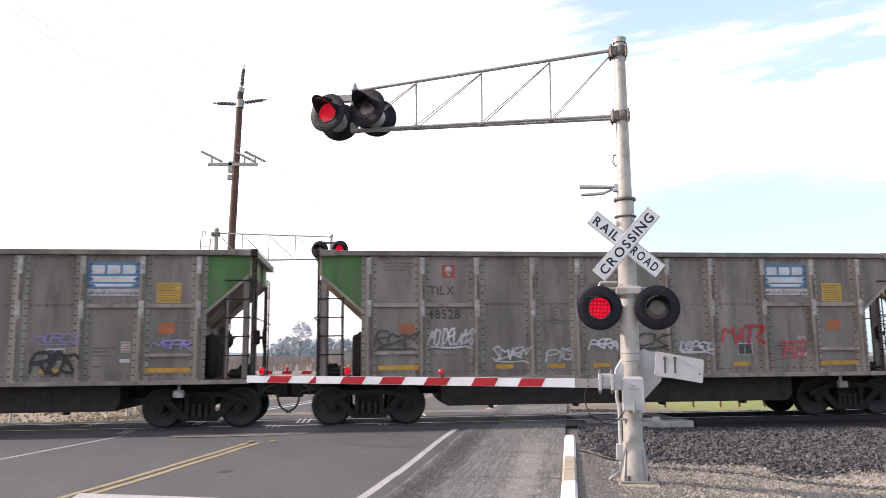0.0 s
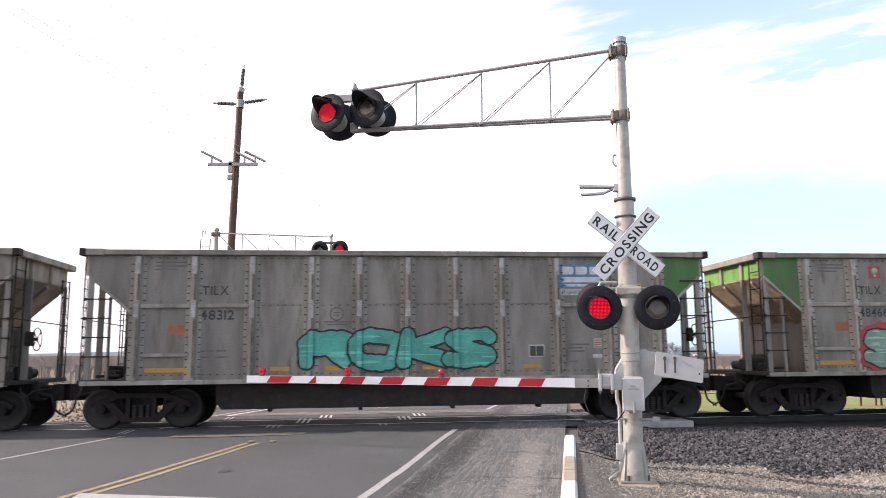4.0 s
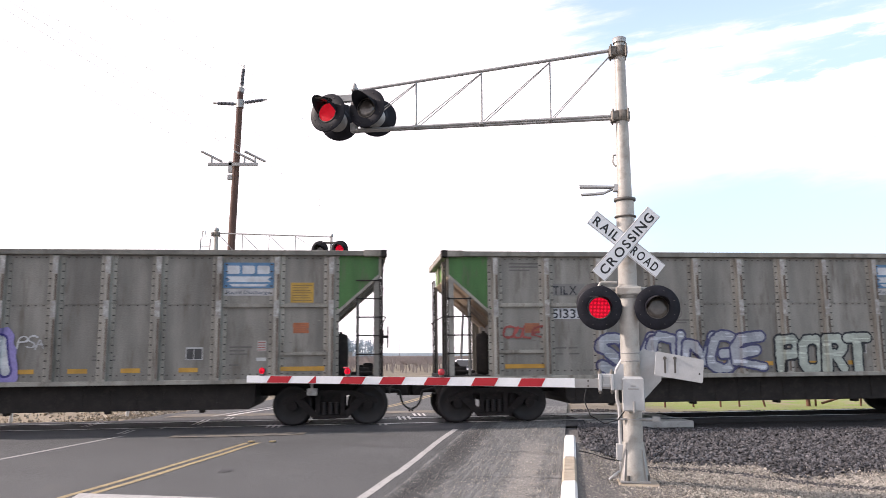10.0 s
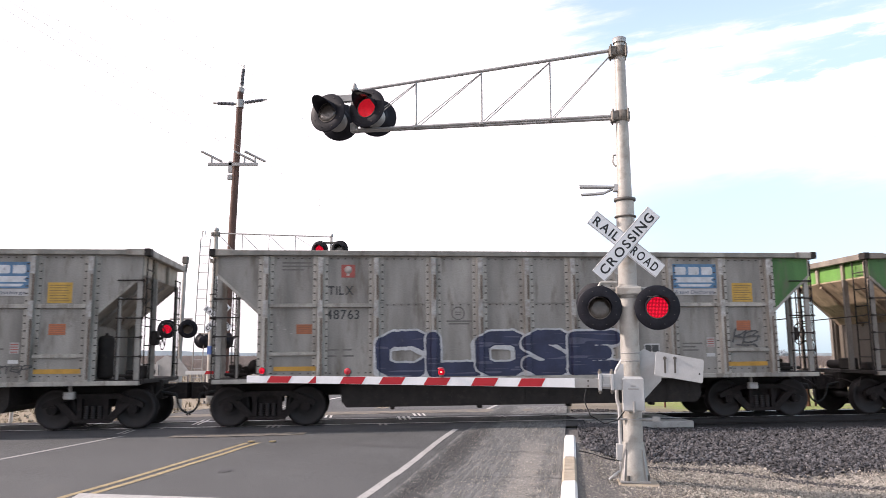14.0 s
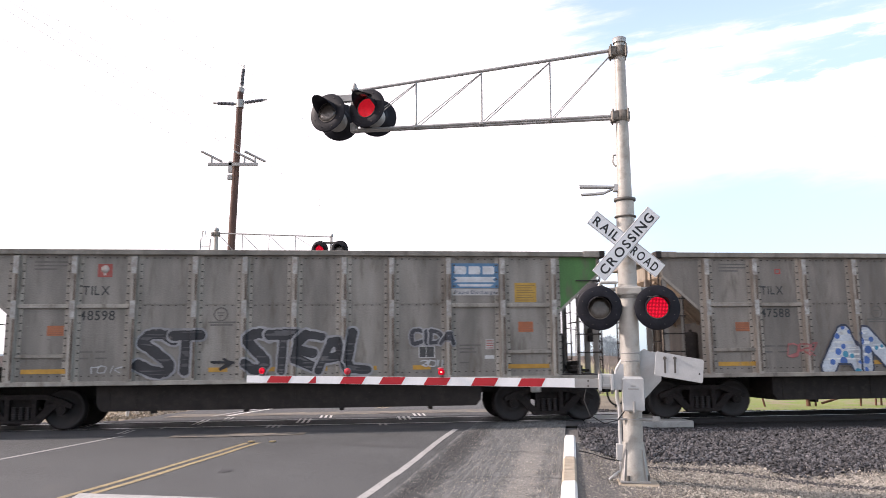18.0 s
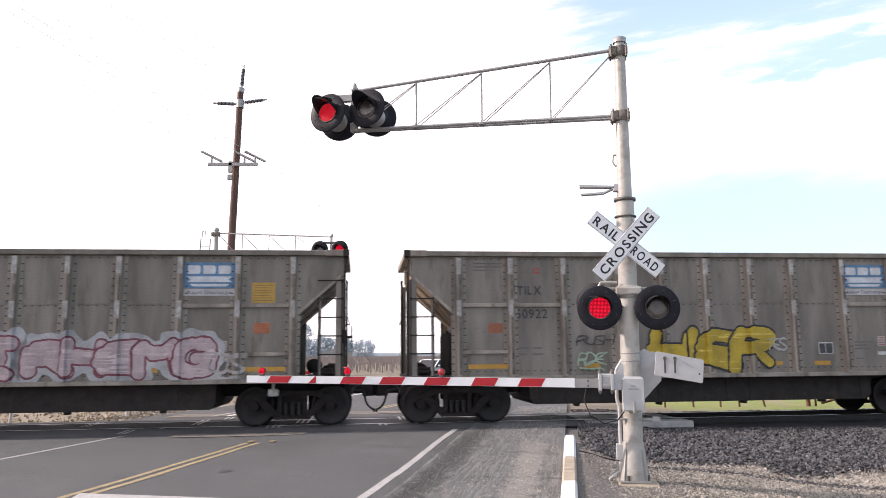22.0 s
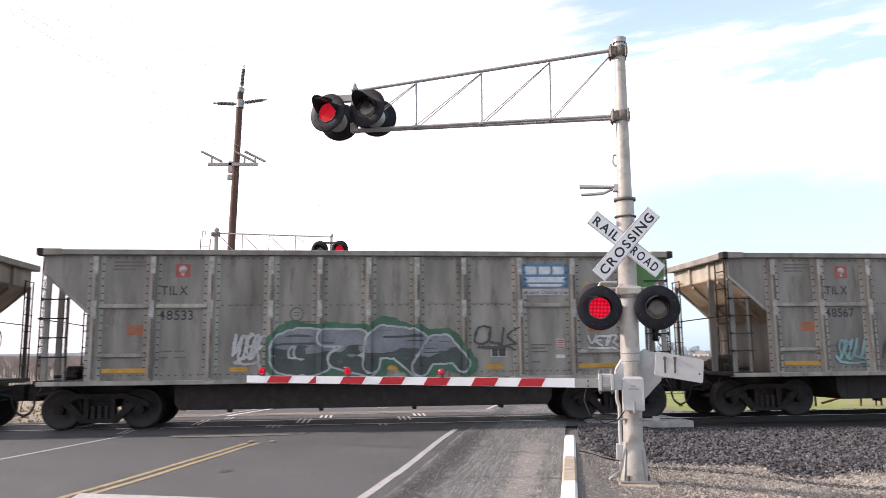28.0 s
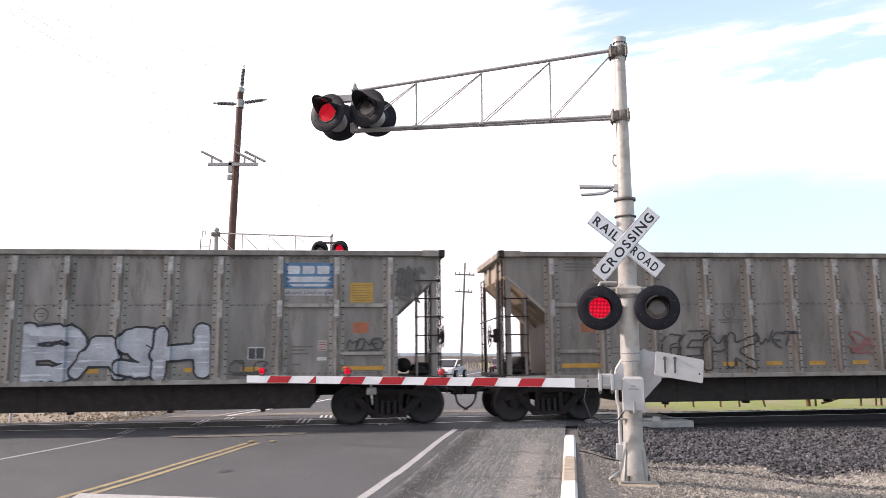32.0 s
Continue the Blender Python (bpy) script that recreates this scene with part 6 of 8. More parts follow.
            b.cyl((-7.5, -0.62, 2.05), bm_ @ Vector((0.26 * math.cos(a), 0.26 * math.sin(a), 0)), 0.014, seg=6)
        part("brake_wheel", b.cyl((-7.32, -0.62, 2.05), (-7.52, -0.62, 2.05), 0.035, seg=8).box(-7.4, -7.26, -0.76, -0.48, 1.89, 2.23, 0.03), UNDER, c, "hand-brake wheel")
    TRAIN.append((n, c))
    return c


# ---- graffiti: hand-drawn letters as strokes, painted over panels and ribs ----
STROKES = {"A": "002640 1232", "B": "0006 063645443303 0333424130200000", "C": "4536160501103041", "D": "0006 062644422000", "E": "46060040 0333", "F": "460600 0333",
           "G": "453616050110304143 4323", "H": "0006 4046 0343", "I": "2026", "J": "4641301001", "K": "0006 460340", "L": "060040", "M": "0006234640", "N": "00064046",
           "O": "160501103041453616", "P": "00063645443303", "Q": "160501103041453616 2240", "R": "00063645443303 2340", "S": "45361605143241301001", "T": "0646 2620",
           "U": "060110304146", "V": "062046", "W": "0610243046", "X": "0046 0640", "Y": "062346 2320", "Z": "06460040", "0": "160501103041453616", "1": "152620",
           ".": "2021", "2": "05163645440040", "7": "064610", "!": "2622 2120", "^": "0002123432304000 1515", "#": "0006464000 1434 1131", ">": "0343 2543 2143"}
SLIM = {"I": 0.45, "1": 0.5, "!": 0.35, ".": 0.4, "M": 1.2, "W": 1.2, " ": 0.5, "^": 2.2}


def vnoise(x, z, sx, sz, seed):
    """Smooth random values from 0 to 1 over a plane, with cells of sx by sz metres."""
    table = np.random.RandomState(seed % 9973 + 1).rand(64, 64)
    a, b = x / sx + 17.3, z / sz + 5.7
    i, j = np.floor(a).astype(int), np.floor(b).astype(int)
    f, g_ = a - i, b - j
    f, g_ = f * f * (3 - 2 * f), g_ * g_ * (3 - 2 * g_)
    i0, i1, j0, j1 = i % 64, (i + 1) % 64, j % 64, (j + 1) % 64
    return (table[i0, j0] * (1 - f) + table[i1, j0] * f) * (1 - g_) + (table[i0, j1] * (1 - f) + table[i1, j1] * f) * g_


def round_off(p, times):
    """Cut the corners of a line, so that a written stroke bends like one."""
    for _ in range(times):
        if len(p) < 3:
            return p
        q = [p[0]]
        for a, b in zip(p, p[1:]):
            q += [a * 0.75 + b * 0.25, a * 0.25 + b * 0.75]
        p = np.array([q[0]] + q[2:-2] + [p[-1]]) if len(q) > 5 else np.array(q[:1] + q[2:-1] + [p[-1]])
    return p


def write_word(text, x0, x1, z0, z1, pad, soft, wild, slant, overlap, seed):
    """The strokes of each letter of a word that fills a box: a list of lists of lines."""
    rnd = random.Random(seed)
    weights = [SLIM.get(ch, 1.0) * (1 + (rnd.random() - 0.5) * 0.25 * wild) for ch in text]
    unit, x, out = (x1 - x0) / sum(weights), x0, []
    for ch, wt in zip(text, weights):
        w = unit * wt
        if ch != " ":
            a, b = x - overlap * w + pad, x + w + overlap * w - pad
            spare = (b - a) - 1.05 * (z1 - z0)
            if spare > 0:
                a, b = a + spare / 2, b - spare / 2
            if b < a + 0.02:
                a, b = (a + b) / 2 - 0.01, (a + b) / 2 + 0.01
            lo, hi = z0 + pad + (rnd.random() * 0.06 * wild) * (z1 - z0), z1 - pad - (rnd.random() * 0.09 * wild) * (z1 - z0)
            turn, lines = (rnd.random() - 0.5) * 0.22 * wild, []
            mid = np.array(((a + b) / 2, (lo + hi) / 2))
            for s in STROKES[ch].split():
                p = np.array([(int(s[i]) / 4, int(s[i + 1]) / 6) for i in range(0, len(s), 2)])
                p = p + np.array([((rnd.random() - 0.5) * 0.13 * wild, (rnd.random() - 0.5) * 0.1 * wild) for _ in p])
                p = round_off(p, soft) * (b - a, hi - lo) + (a, lo) - mid
                p = p @ np.array(((math.cos(turn), math.sin(turn)), (-math.sin(turn), math.cos(turn))))
                lines.append(p + mid + np.column_stack([p[:, 1] * slant, p[:, 1] * 0]))
            out.append(lines)
        x += w
    return out


def nearness(lines, r, flare, X, Z, rnd):
    """Signed distance to the edge of brush strokes of radius r."""
    best = np.full(X.shape, 9.0)
    for p in lines:
        for k, (a, b) in enumerate(zip(p, p[1:])):
            d = b - a
            q = max(1e-9, float(d @ d))
            t = np.clip(((X - a[0]) * d[0] + (Z - a[1]) * d[1]) / q, 0, 1)
            f = np.hypot(X - a[0] - t * d[0], Z - a[1] - t * d[1]) - r * (1 + flare * (rnd.random() - 0.5))
            np.minimum(best, f, out=best)
    return best


SKIN_X, SKIN_Y = [-6.45], [SIDE + 0.034]
for rib_x in RIBS:
    SKIN_X += [rib_x - RIB_W, rib_x - RIB_W * 0.72, rib_x + RIB_W * 0.72, rib_x + RIB_W]
    SKIN_Y += [SIDE + 0.0285, RIB_Y + 0.006, RIB_Y + 0.006, SIDE + 0.0285]
SKIN_X, SKIN_Y = np.array(SKIN_X + [6.45]), np.array(SKIN_Y + [SIDE + 0.034])


def canvas(x0, x1, z0, z1, cell):
    xs = np.arange(x0, x1 + cell, cell)
    fold = SKIN_X[(SKIN_X > x0) & (SKIN_X < x1)]
    if len(fold):
        xs = xs[np.abs(xs[:, None] - fold[None, :]).min(axis=1) > 0.3 * cell]
    xs = np.unique(np.concatenate([xs, fold]))
    zs = np.arange(max(z0, 1.104), min(z1, 3.87), cell)
    return xs, zs, np.isin(xs, fold)


def coat(name, F, xs, zs, fold, lift, c, label, color, kind=""):
    """Paint where F is below nought, folded over the ribs."""
    inside = F < 0
    full = inside[:-1, :-1] & inside[1:, :-1] & inside[1:, 1:] & inside[:-1, 1:]
    some = (inside[:-1, :-1] | inside[1:, :-1] | inside[1:, 1:] | inside[:-1, 1:]) & ~full
    ys = -(np.interp(xs, SKIN_X, SKIN_Y) + lift)
    v, f = [], []
    for j in range(full.shape[1]):
        col = full[:, j]
        if not col.any():
            continue
        start = None
        for i in np.flatnonzero(col).tolist():
            if start is None:
                start = i
            if i + 1 >= len(col) or not col[i + 1] or fold[i + 1]:
                k = len(v)
                v += [(xs[start], ys[start], zs[j]), (xs[i + 1], ys[i + 1], zs[j]), (xs[i + 1], ys[i + 1], zs[j + 1]), (xs[start], ys[start], zs[j + 1])]
                f.append((k, k + 1, k + 2, k + 3))
                start = None
    for i, j in np.argwhere(some).tolist():
        ring = ((i, j), (i + 1, j), (i + 1, j + 1), (i, j + 1))
        poly = []
        for n in range(4):
            (a, b), (d, e) = ring[n], ring[(n + 1) % 4]
            if inside[a, b]:
                poly.append((xs[a], ys[a], zs[b]))
            if inside[a, b] != inside[d, e]:
                k = F[a, b] / (F[a, b] - F[d, e])
                poly.append((xs[a] + (xs[d] - xs[a]) * k, ys[a] + (ys[d] - ys[a]) * k, zs[b] + (zs[e] - zs[b]) * k))
        if len(poly) > 2:
            f.append(tuple(range(len(v), len(v) + len(poly))))
            v += poly
    if not f:
        return
    m = Mesh()
    m.v, m.f, m.s = v, f, [False] * len(f)
    tagged(part(name, m, SPRAY, c, color=color), label, kind=kind)


CARS = {}


def spray(n, text, x0, x1, z0, z1, fill, edge=None, wild=1.0, halo=None, thin=False, dots=(), top=None, hollow=False, block=0.0):
    """Sprayed letters on car n: a tag in single strokes, or fat letters with an outline and an outer halo where they have them."""
    c = CARS[n]
    seed = n * 31 + len(text) * 7 + int(x0 * 10)
    rnd = random.Random(seed)
    high = z1 - z0
    x0, x1 = x0 + MARKS_X, x1 + MARKS_X
    if not edge and not hollow:          # a tag
        r = min(0.03, max(0.012, (0.05 if thin else 0.07) * high))
        cell = 0.5 * r + 0.005
        words = write_word(text, x0, x1, z0, z1, r, 2, 1.3 * wild, 0.2, 0.1, seed)
        lines = [p for letter in words for p in letter]
        if rnd.random() < 0.55:          # a flourish under the word
            a = z0 - 0.04 * high
            lines.append(round_off(np.array(((x0 + 0.1 * high, a), (x0 + (x1 - x0) * 0.5, a - 0.1 * high), (x1, a + 0.06 * high), (x1 - 0.1 * high, a - 0.16 * high))), 2))
        for p, q in zip(lines, lines[1:]):
            if rnd.random() < 0.4:       # the can is not lifted between some strokes
                lines.append(np.array((p[-1], (p[-1] + q[0]) / 2 + (0.04 * high, -0.06 * high), q[0])))
        xs, zs, fold = canvas(x0 - 0.25 * high, x1 + 0.25 * high, z0 - 0.3 * high, z1 + 0.15 * high, cell)
        X, Z = np.meshgrid(xs, zs, indexing="ij")
        F = nearness(lines, r, 0.5, X, Z, rnd) + 0.7 * r * (vnoise(X, Z, 0.05, 0.05, seed) - 0.5)
        if thin:
            fill = tuple(0.8 * v + 0.2 * w for v, w in zip(fill, TAUPE))
        coat("graffiti", F, xs, zs, fold, 0.003, c, "sprayed graffiti tag", fill)
        return
    line = 0.026 + 0.02 * min(high, 1.2)
    fat = 0.172 * min(high, (x1 - x0) / max(1, len(text.replace(" ", ""))))
    letters = write_word(text, x0, x1, z0, z1, 0.6 * fat + 0.6 * line, 1 if wild > 0.6 else 0, wild, 0.08 * wild, 0.13 if wild > 0.6 else 0.04, seed)
    reach = 0.32 if halo else 0.15
    xs, zs, fold = canvas(x0 - reach, x1 + reach, z0 - reach, z1 + reach, 0.021)
    X, Z = np.meshgrid(xs, zs, indexing="ij")
    F, E = np.full(X.shape, 9.0), np.full(X.shape, 9.0)
    rough = 0.022 * (vnoise(X, Z, 0.09, 0.09, seed) - 0.5)
    for lines in letters:
        lo = min(p[:, 0].min() for p in lines) - fat - reach
        hi = max(p[:, 0].max() for p in lines) + fat + reach
        s = slice(int(np.searchsorted(xs, lo)), int(np.searchsorted(xs, hi)))
        f = nearness(lines, fat, 0.4 * wild, X[s], Z[s], rnd)
        F[s] = np.minimum(np.maximum(F[s], line * 1.1 - f), f)
        E[s] = np.minimum(E[s], f)
        if block:
            E[s] = np.minimum(E[s], nearness([p + (-block, -0.8 * block) for p in lines], fat, 0.0, X[s], Z[s], rnd))
    F += rough
    if halo:
        H = E - line - 0.10 - 0.16 * (vnoise(X, Z, 0.22, 0.16, seed + 1) - 0.35)
        coat("graffiti_halo", H, xs, zs, fold, 0.0, c, "sprayed cloud of paint behind the letters", halo)
    if hollow:
        coat("graffiti_outline", np.maximum(np.abs(F) - line * 0.42, 0.15 - vnoise(X, Z, 0.12, 0.12, seed + 4)), xs, zs, fold, 0.003, c, "thin sprayed outline of fat letters", fill)
        return
    coat("graffiti_outline", E - line + rough, xs, zs, fold, 0.0015, c, "sprayed letter outlines", edge)
    coat("graffiti", F, xs, zs, fold, 0.003, c, "sprayed graffiti letters", fill)
    if top:                              # the upper part of the letters in another colour
        coat("graffiti_fade", np.maximum(F, z0 + 0.5 * high - Z + 0.35 * (vnoise(X, Z, 0.3, 0.12, seed + 2) - 0.5)), xs, zs, fold, 0.0045, c, "second colour in the letters", top)
    pale = sum(fill) / 3
    streaks = vnoise(X, Z, 0.7, 0.035, seed + 3)
    coat("paint_shading", np.maximum(F + 0.03, (0.66 if pale > 0.3 else 0.74) - streaks), xs, zs, fold, 0.006, c, "streaks in the sprayed paint",
         tuple(min(0.7, v * 1.25 + 0.05) for v in fill) if not top else tuple(0.8 * v for v in fill), "stuff")
    if dots:
        spots = []
        inner = np.argwhere(E < 0.0)
        for color, count, r, off in dots:
            D = np.full(X.shape, 9.0)
            for _ in range(count):
                i, j = inner[rnd.randrange(len(inner))]
                px, pz = xs[i] + (rnd.random() - 0.5) * off, zs[j] + (rnd.random() - 0.5) * off
                if any((px - a) ** 2 + (pz - b) ** 2 < (2.2 * r) ** 2 for a, b in spots):
                    continue
                spots.append((px, pz))
                s = slice(max(0, int(np.searchsorted(xs, px - 0.3))), int(np.searchsorted(xs, px + 0.3)))
                D[s] = np.minimum(D[s], np.hypot(X[s] - px, Z[s] - pz) - r * (0.6 + 0.6 * rnd.random()))
            if not off:
                D = np.maximum(D, F)
            coat("paint_dots", D, xs, zs, fold, 0.0075, c, "sprayed dots of paint", color, "stuff")


# ---- the cars in their order ----
CARS[0] = car(0, "48528", WARM, green_l=True, icon=1)
CARS[1] = car(1, "50490", OLIVE, green_r=True)
CARS[2] = car(2, "48217", OLIVE, green_l=True)
CARS[3] = car(3, "51366", PALE, green_l=True)
CARS[4] = car(4, "51207", PALE, green_l=True, tank=1)
CARS[5] = car(5, "48466", TAUPE, green_l=True, icon=1, tank=1)
CARS[6] = car(6, "48312", TAUPE, green_r=True)
CARS[7] = car(7, "48377", WARM)
CARS[8] = car(8, "47190", DEEP, green_r=True, tank=1)
CARS[9] = car(9, "47201", DEEP, green_r=True)
CARS[10] = car(10, "47167", DEEP, green_l=True, tank=1)
CARS[11] = car(11, "47181", OLIVE, green_l=True)
CARS[12] = car(12, "47608", TAUPE)
CARS[13] = car(13, "48536", TAUPE, green_r=True, icon=1, tank=1)
CARS[14] = car(14, "51335", TAUPE, green_l=True, plates=True)
CARS[15] = car(15, "48396", TAUPE, green_r=True, icon=1)
CARS[16] = car(16, "49408", PALE, green_r=True, icon=1, tank=1)
CARS[17] = car(17, "50477", OLIVE, green_l=True)
CARS[18] = car(18, "47668", DEEP, icon=2)
CARS[19] = car(19, "48208", OLIVE, green_l=True)
CARS[20] = car(20, "48763", PALE, green_r=True, icon=1, tank=1)
CARS[21] = car(21, "51318", PALE, green_l=True)
CARS[22] = car(22, "50641", TAUPE)
CARS[23] = car(23, "50993", OLIVE, green_l=True, plates=True)
CARS[24] = car(24, "51356", PALE, green_r=True)
CARS[25] = car(25, "47588", WARM, icon=2)
CARS[26] = car(26, "48598", TAUPE, green_r=True, icon=1)
CARS[27] = car(27, "48556", TAUPE, green_l=True, icon=1)
CARS[28] = car(28, "48512", OLIVE, green_r=True, icon=1, tank=1)
CARS[29] = car(29, "48209", OLIVE, green_l=True, tank=1)
CARS[30] = car(30, "50747", WARM, icon=2, tank=1)
CARS[31] = car(31, "50922", OLIVE, icon=2)
CARS[32] = car(32, "50366", OLIVE, green_l=True, tank=1)
CARS[33] = car(33, "49941", TAUPE, green_l=True)
CARS[34] = car(34, "50966", OLIVE, green_l=True, plates=True)
CARS[35] = car(35, "48119", OLIVE, green_l=True)
CARS[36] = car(36, "50967", OLIVE, green_l=True, plates=True)
CARS[37] = car(37, "50958", TAUPE, green_r=True)
CARS[38] = car(38, "48290", WARM)
CARS[39] = car(39, "48567", TAUPE, green_r=True, icon=1, tank=1)
CARS[40] = car(40, "48533", TAUPE, green_r=True, icon=1, tank=1)
CARS[41] = car(41, "51007", DEEP, green_l=True, plates=True)
CARS[42] = car(42, "48542", TAUPE, green_r=True, icon=1)
CARS[43] = car(43, "50999", OLIVE, green_l=True, plates=True)
CARS[44] = car(44, "50992", WARM, green_r=True, plates=True)
CARS[45] = car(45, "49501", WARM, green_r=True, icon=1, tank=1, wheel_left=True)
CARS[46] = car(46, "48274", TAUPE, tank=1)
CARS[-1] = car(-1, "48402", WARM)
spray(0, "PMN", -6.03, -5.05, 1.78, 2.20, INK, thin=True)
spray(0, "NO DELAYS", -4.79, -3.73, 1.81, 2.23, CHALK, thin=True)
spray(0, "SMIEN", -3.29, -2.39, 1.46, 1.80, CHALK, thin=True)
spray(0, "PIG", -1.98, -1.37, 1.42, 1.75, CHALK, thin=True)
spray(0, "PEPA", -0.91, -0.19, 1.67, 1.98, CHALK)
spray(0, "OK", 0.30, 1.08, 1.73, 2.09, INK, thin=True)
spray(0, "DOPEZ", 1.35, 2.16, 1.62, 1.89, CHALK)
spray(0, "MATZ", 2.48, 3.52, 1.78, 2.30, SCARLET)
spray(0, "SEGO", 3.94, 4.60, 1.52, 1.90, SCARLET, thin=True)
spray(1, "MOROS", 2.56, 3.57, 1.93, 2.17, LILAC, thin=True)
spray(1, "ROS", 2.54, 3.49, 1.23, 1.76, INK)
spray(1, "NEPR", 5.10, 5.93, 1.76, 2.01, LILAC)
spray(1, "KEAR", -3.27, -0.02, 1.14, 2.28, LILAC, NAVY, halo=GOLD, dots=((CHALK, 22, 0.07, 0.6), ((0.18, 0.04, 0.22), 16, 0.09, 0.6)))
spray(1, "HERR", -4.26, -3.68, 2.12, 2.39, INK, thin=True)
spray(2, "THOR", -3.83, 0.34, 1.12, 1.99, (0.05, 0.05, 0.06), CHALK, block=0.07)
spray(2, "SMASH", 1.34, 5.28, 1.15, 2.05, TEAL, (0.5, 0.16, 0.18), block=0.05)
spray(2, "TAGS", -4.68, -3.98, 1.85, 2.22, CHALK, thin=True)
spray(2, "SEMIR", 0.31, 0.89, 1.68, 2.04, CHALK, thin=True)
spray(2, "OK MA", 1.39, 3.24, 2.01, 2.35, SKYB, thin=True)
spray(3, "DALAS", -3.01, 0.91, 1.12, 2.05, (0.16, 0.15, 0.24), CHALK, wild=0.8, block=0.06)
spray(3, "DALAS", 1.33, 2.23, 1.78, 2.11, INK, thin=True)
spray(3, "ERMR", 5.19, 5.99, 1.67, 1.89, INK)
spray(4, "FTOP", 5.31, 6.01, 1.15, 1.36, INK)
spray(4, "OMITY", -3.33, 2.36, 1.06, 1.96, SILVER, (0.16, 0.16, 0.17))
spray(5, "^", -0.90, 2.29, 1.05, 2.0, SILVER, (0.09, 0.09, 0.1), wild=0.7)
spray(5, "MOW", 1.71, 2.64, 1.78, 2.36, INK)
spray(5, "SEROS", 3.77, 4.59, 1.80, 2.22, INK)
spray(5, "SEROS", 5.13, 6.07, 1.66, 2.02, INK)
spray(5, "SET", 3.97, 4.63, 1.29, 1.52, TEAL)
spray(5, "SHEZ", -4.71, -1.24, 1.23, 2.08, (0.24, 0.38, 0.3), INK, halo=SCARLET)
spray(6, "ROKS", -2.5, 2.0, 1.3, 2.2, TEAL, INK)
spray(7, "MEKA", -2.5, 2.0, 1.3, 2.2, SKYB, INK)
spray(8, "CEADS", -3.53, 2.48, 1.12, 2.35, (0.14, 0.44, 0.48), (0.04, 0.16, 0.28), halo=(0.3, 0.16, 0.1), wild=0.8)
spray(9, "CPAY", -3.29, -0.45, 1.12, 2.08, SILVER, NAVY)
spray(9, "SENGERS", -0.45, 5.44, 1.20, 2.21, (0.04, 0.04, 0.045), (0.24, 0.2, 0.05))
spray(10, "ZAP", -2.03, -1.13, 1.46, 2.09, (0.16, 0.26, 0.5))
spray(10, "RESM", -3.21, -2.21, 1.38, 1.81, INK, thin=True)
spray(10, "POEC", 0.31, 0.93, 1.67, 2.10, (0.4, 0.5, 0.42))
spray(11, "CONE", -1.93, -0.91, 1.38, 1.94, CHALK, thin=True)
spray(11, "PEX", -3.16, -2.20, 1.30, 1.91, INK, thin=True)
spray(11, "BOX", -0.75, 0.89, 1.27, 2.20, (0.26, 0.32, 0.42), hollow=True)
spray(11, "MILO", 0.9, 3.4, 1.3, 2.2, (0.24, 0.3, 0.4), hollow=True)
spray(12, "CHU", -3.25, -0.05, 1.12, 2.27, GOLD, INK, wild=0.5)
spray(12, "SM", 0.21, 2.34, 1.22, 2.26, SKYB, (0.16, 0.3, 0.38))
spray(12, "EL", 2.34, 3.55, 1.23, 2.20, GOLD, INK)
spray(12, "CL", 3.74, 4.90, 1.24, 1.70, GOLD, thin=True)
spray(12, "COON", 5.09, 6.08, 1.87, 2.15, (0.1, 0.25, 0.3), thin=True)
spray(12, "PEPPER", 5.23, 6.05, 1.35, 1.53, CHALK)
spray(13, "SLICER", -1.84, 1.11, 1.24, 2.07, SILVER, SCARLET)
spray(13, "MONK", -4.69, -3.74, 1.76, 2.22, INK, thin=True)
spray(14, "COLE", -6.02, -5.10, 1.95, 2.28, (0.3, 0.06, 0.05))
spray(14, "SNOINGE", -3.68, 0.42, 1.09, 2.09, SILVER, (0.06, 0.06, 0.14))
spray(14, "PORT", 0.83, 3.29, 1.07, 2.01, (0.42, 0.46, 0.4), INK, wild=0.4)
spray(15, "PSA", -0.78, -0.23, 1.81, 2.12, CHALK, thin=True)
spray(15, "PAPA", -3.40, -0.94, 1.18, 2.27, CHALK, (0.05, 0.04, 0.2), halo=LILAC)
spray(15, "PEPPER", -4.72, -3.64, 1.76, 2.14, INK, thin=True)
spray(16, "DEEPHORN", 0.31, 5.78, 1.18, 1.99, (0.3, 0.29, 0.31), (0.13, 0.115, 0.16))
spray(17, "MEN", -5.95, -5.04, 1.74, 2.30, INK, thin=True)
spray(17, "GYZ", -4.71, -3.78, 1.77, 2.09, INK, thin=True)
spray(17, "AMC", -3.31, -2.36, 1.36, 1.99, INK, thin=True)
spray(17, "LORD", -2.03, -1.27, 1.35, 1.75, INK, thin=True)
spray(17, "YES", 0.41, 1.05, 1.77, 2.13, NAVY, thin=True)
spray(17, "CONES", 3.87, 4.53, 2.01, 2.20, INK)
spray(17, "PAGDY", 5.25, 6.15, 1.61, 2.00, INK)
spray(17, "HAWK", 5.22, 6.11, 1.17, 1.50, CHALK)
spray(17, "VET", 2.66, 3.20, 1.84, 2.05, INK, thin=True)
spray(18, "ES", 1.73, 2.08, 1.73, 2.04, INK)
spray(18, "PNM", -3.26, -1.27, 1.35, 2.24, (0.07, 0.07, 0.085), hollow=True)
spray(18, "DICE", -4.51, -3.67, 1.45, 1.75, CHALK, thin=True)
spray(18, "BAB", -5.56, -5.06, 1.85, 2.19, CHALK, thin=True)
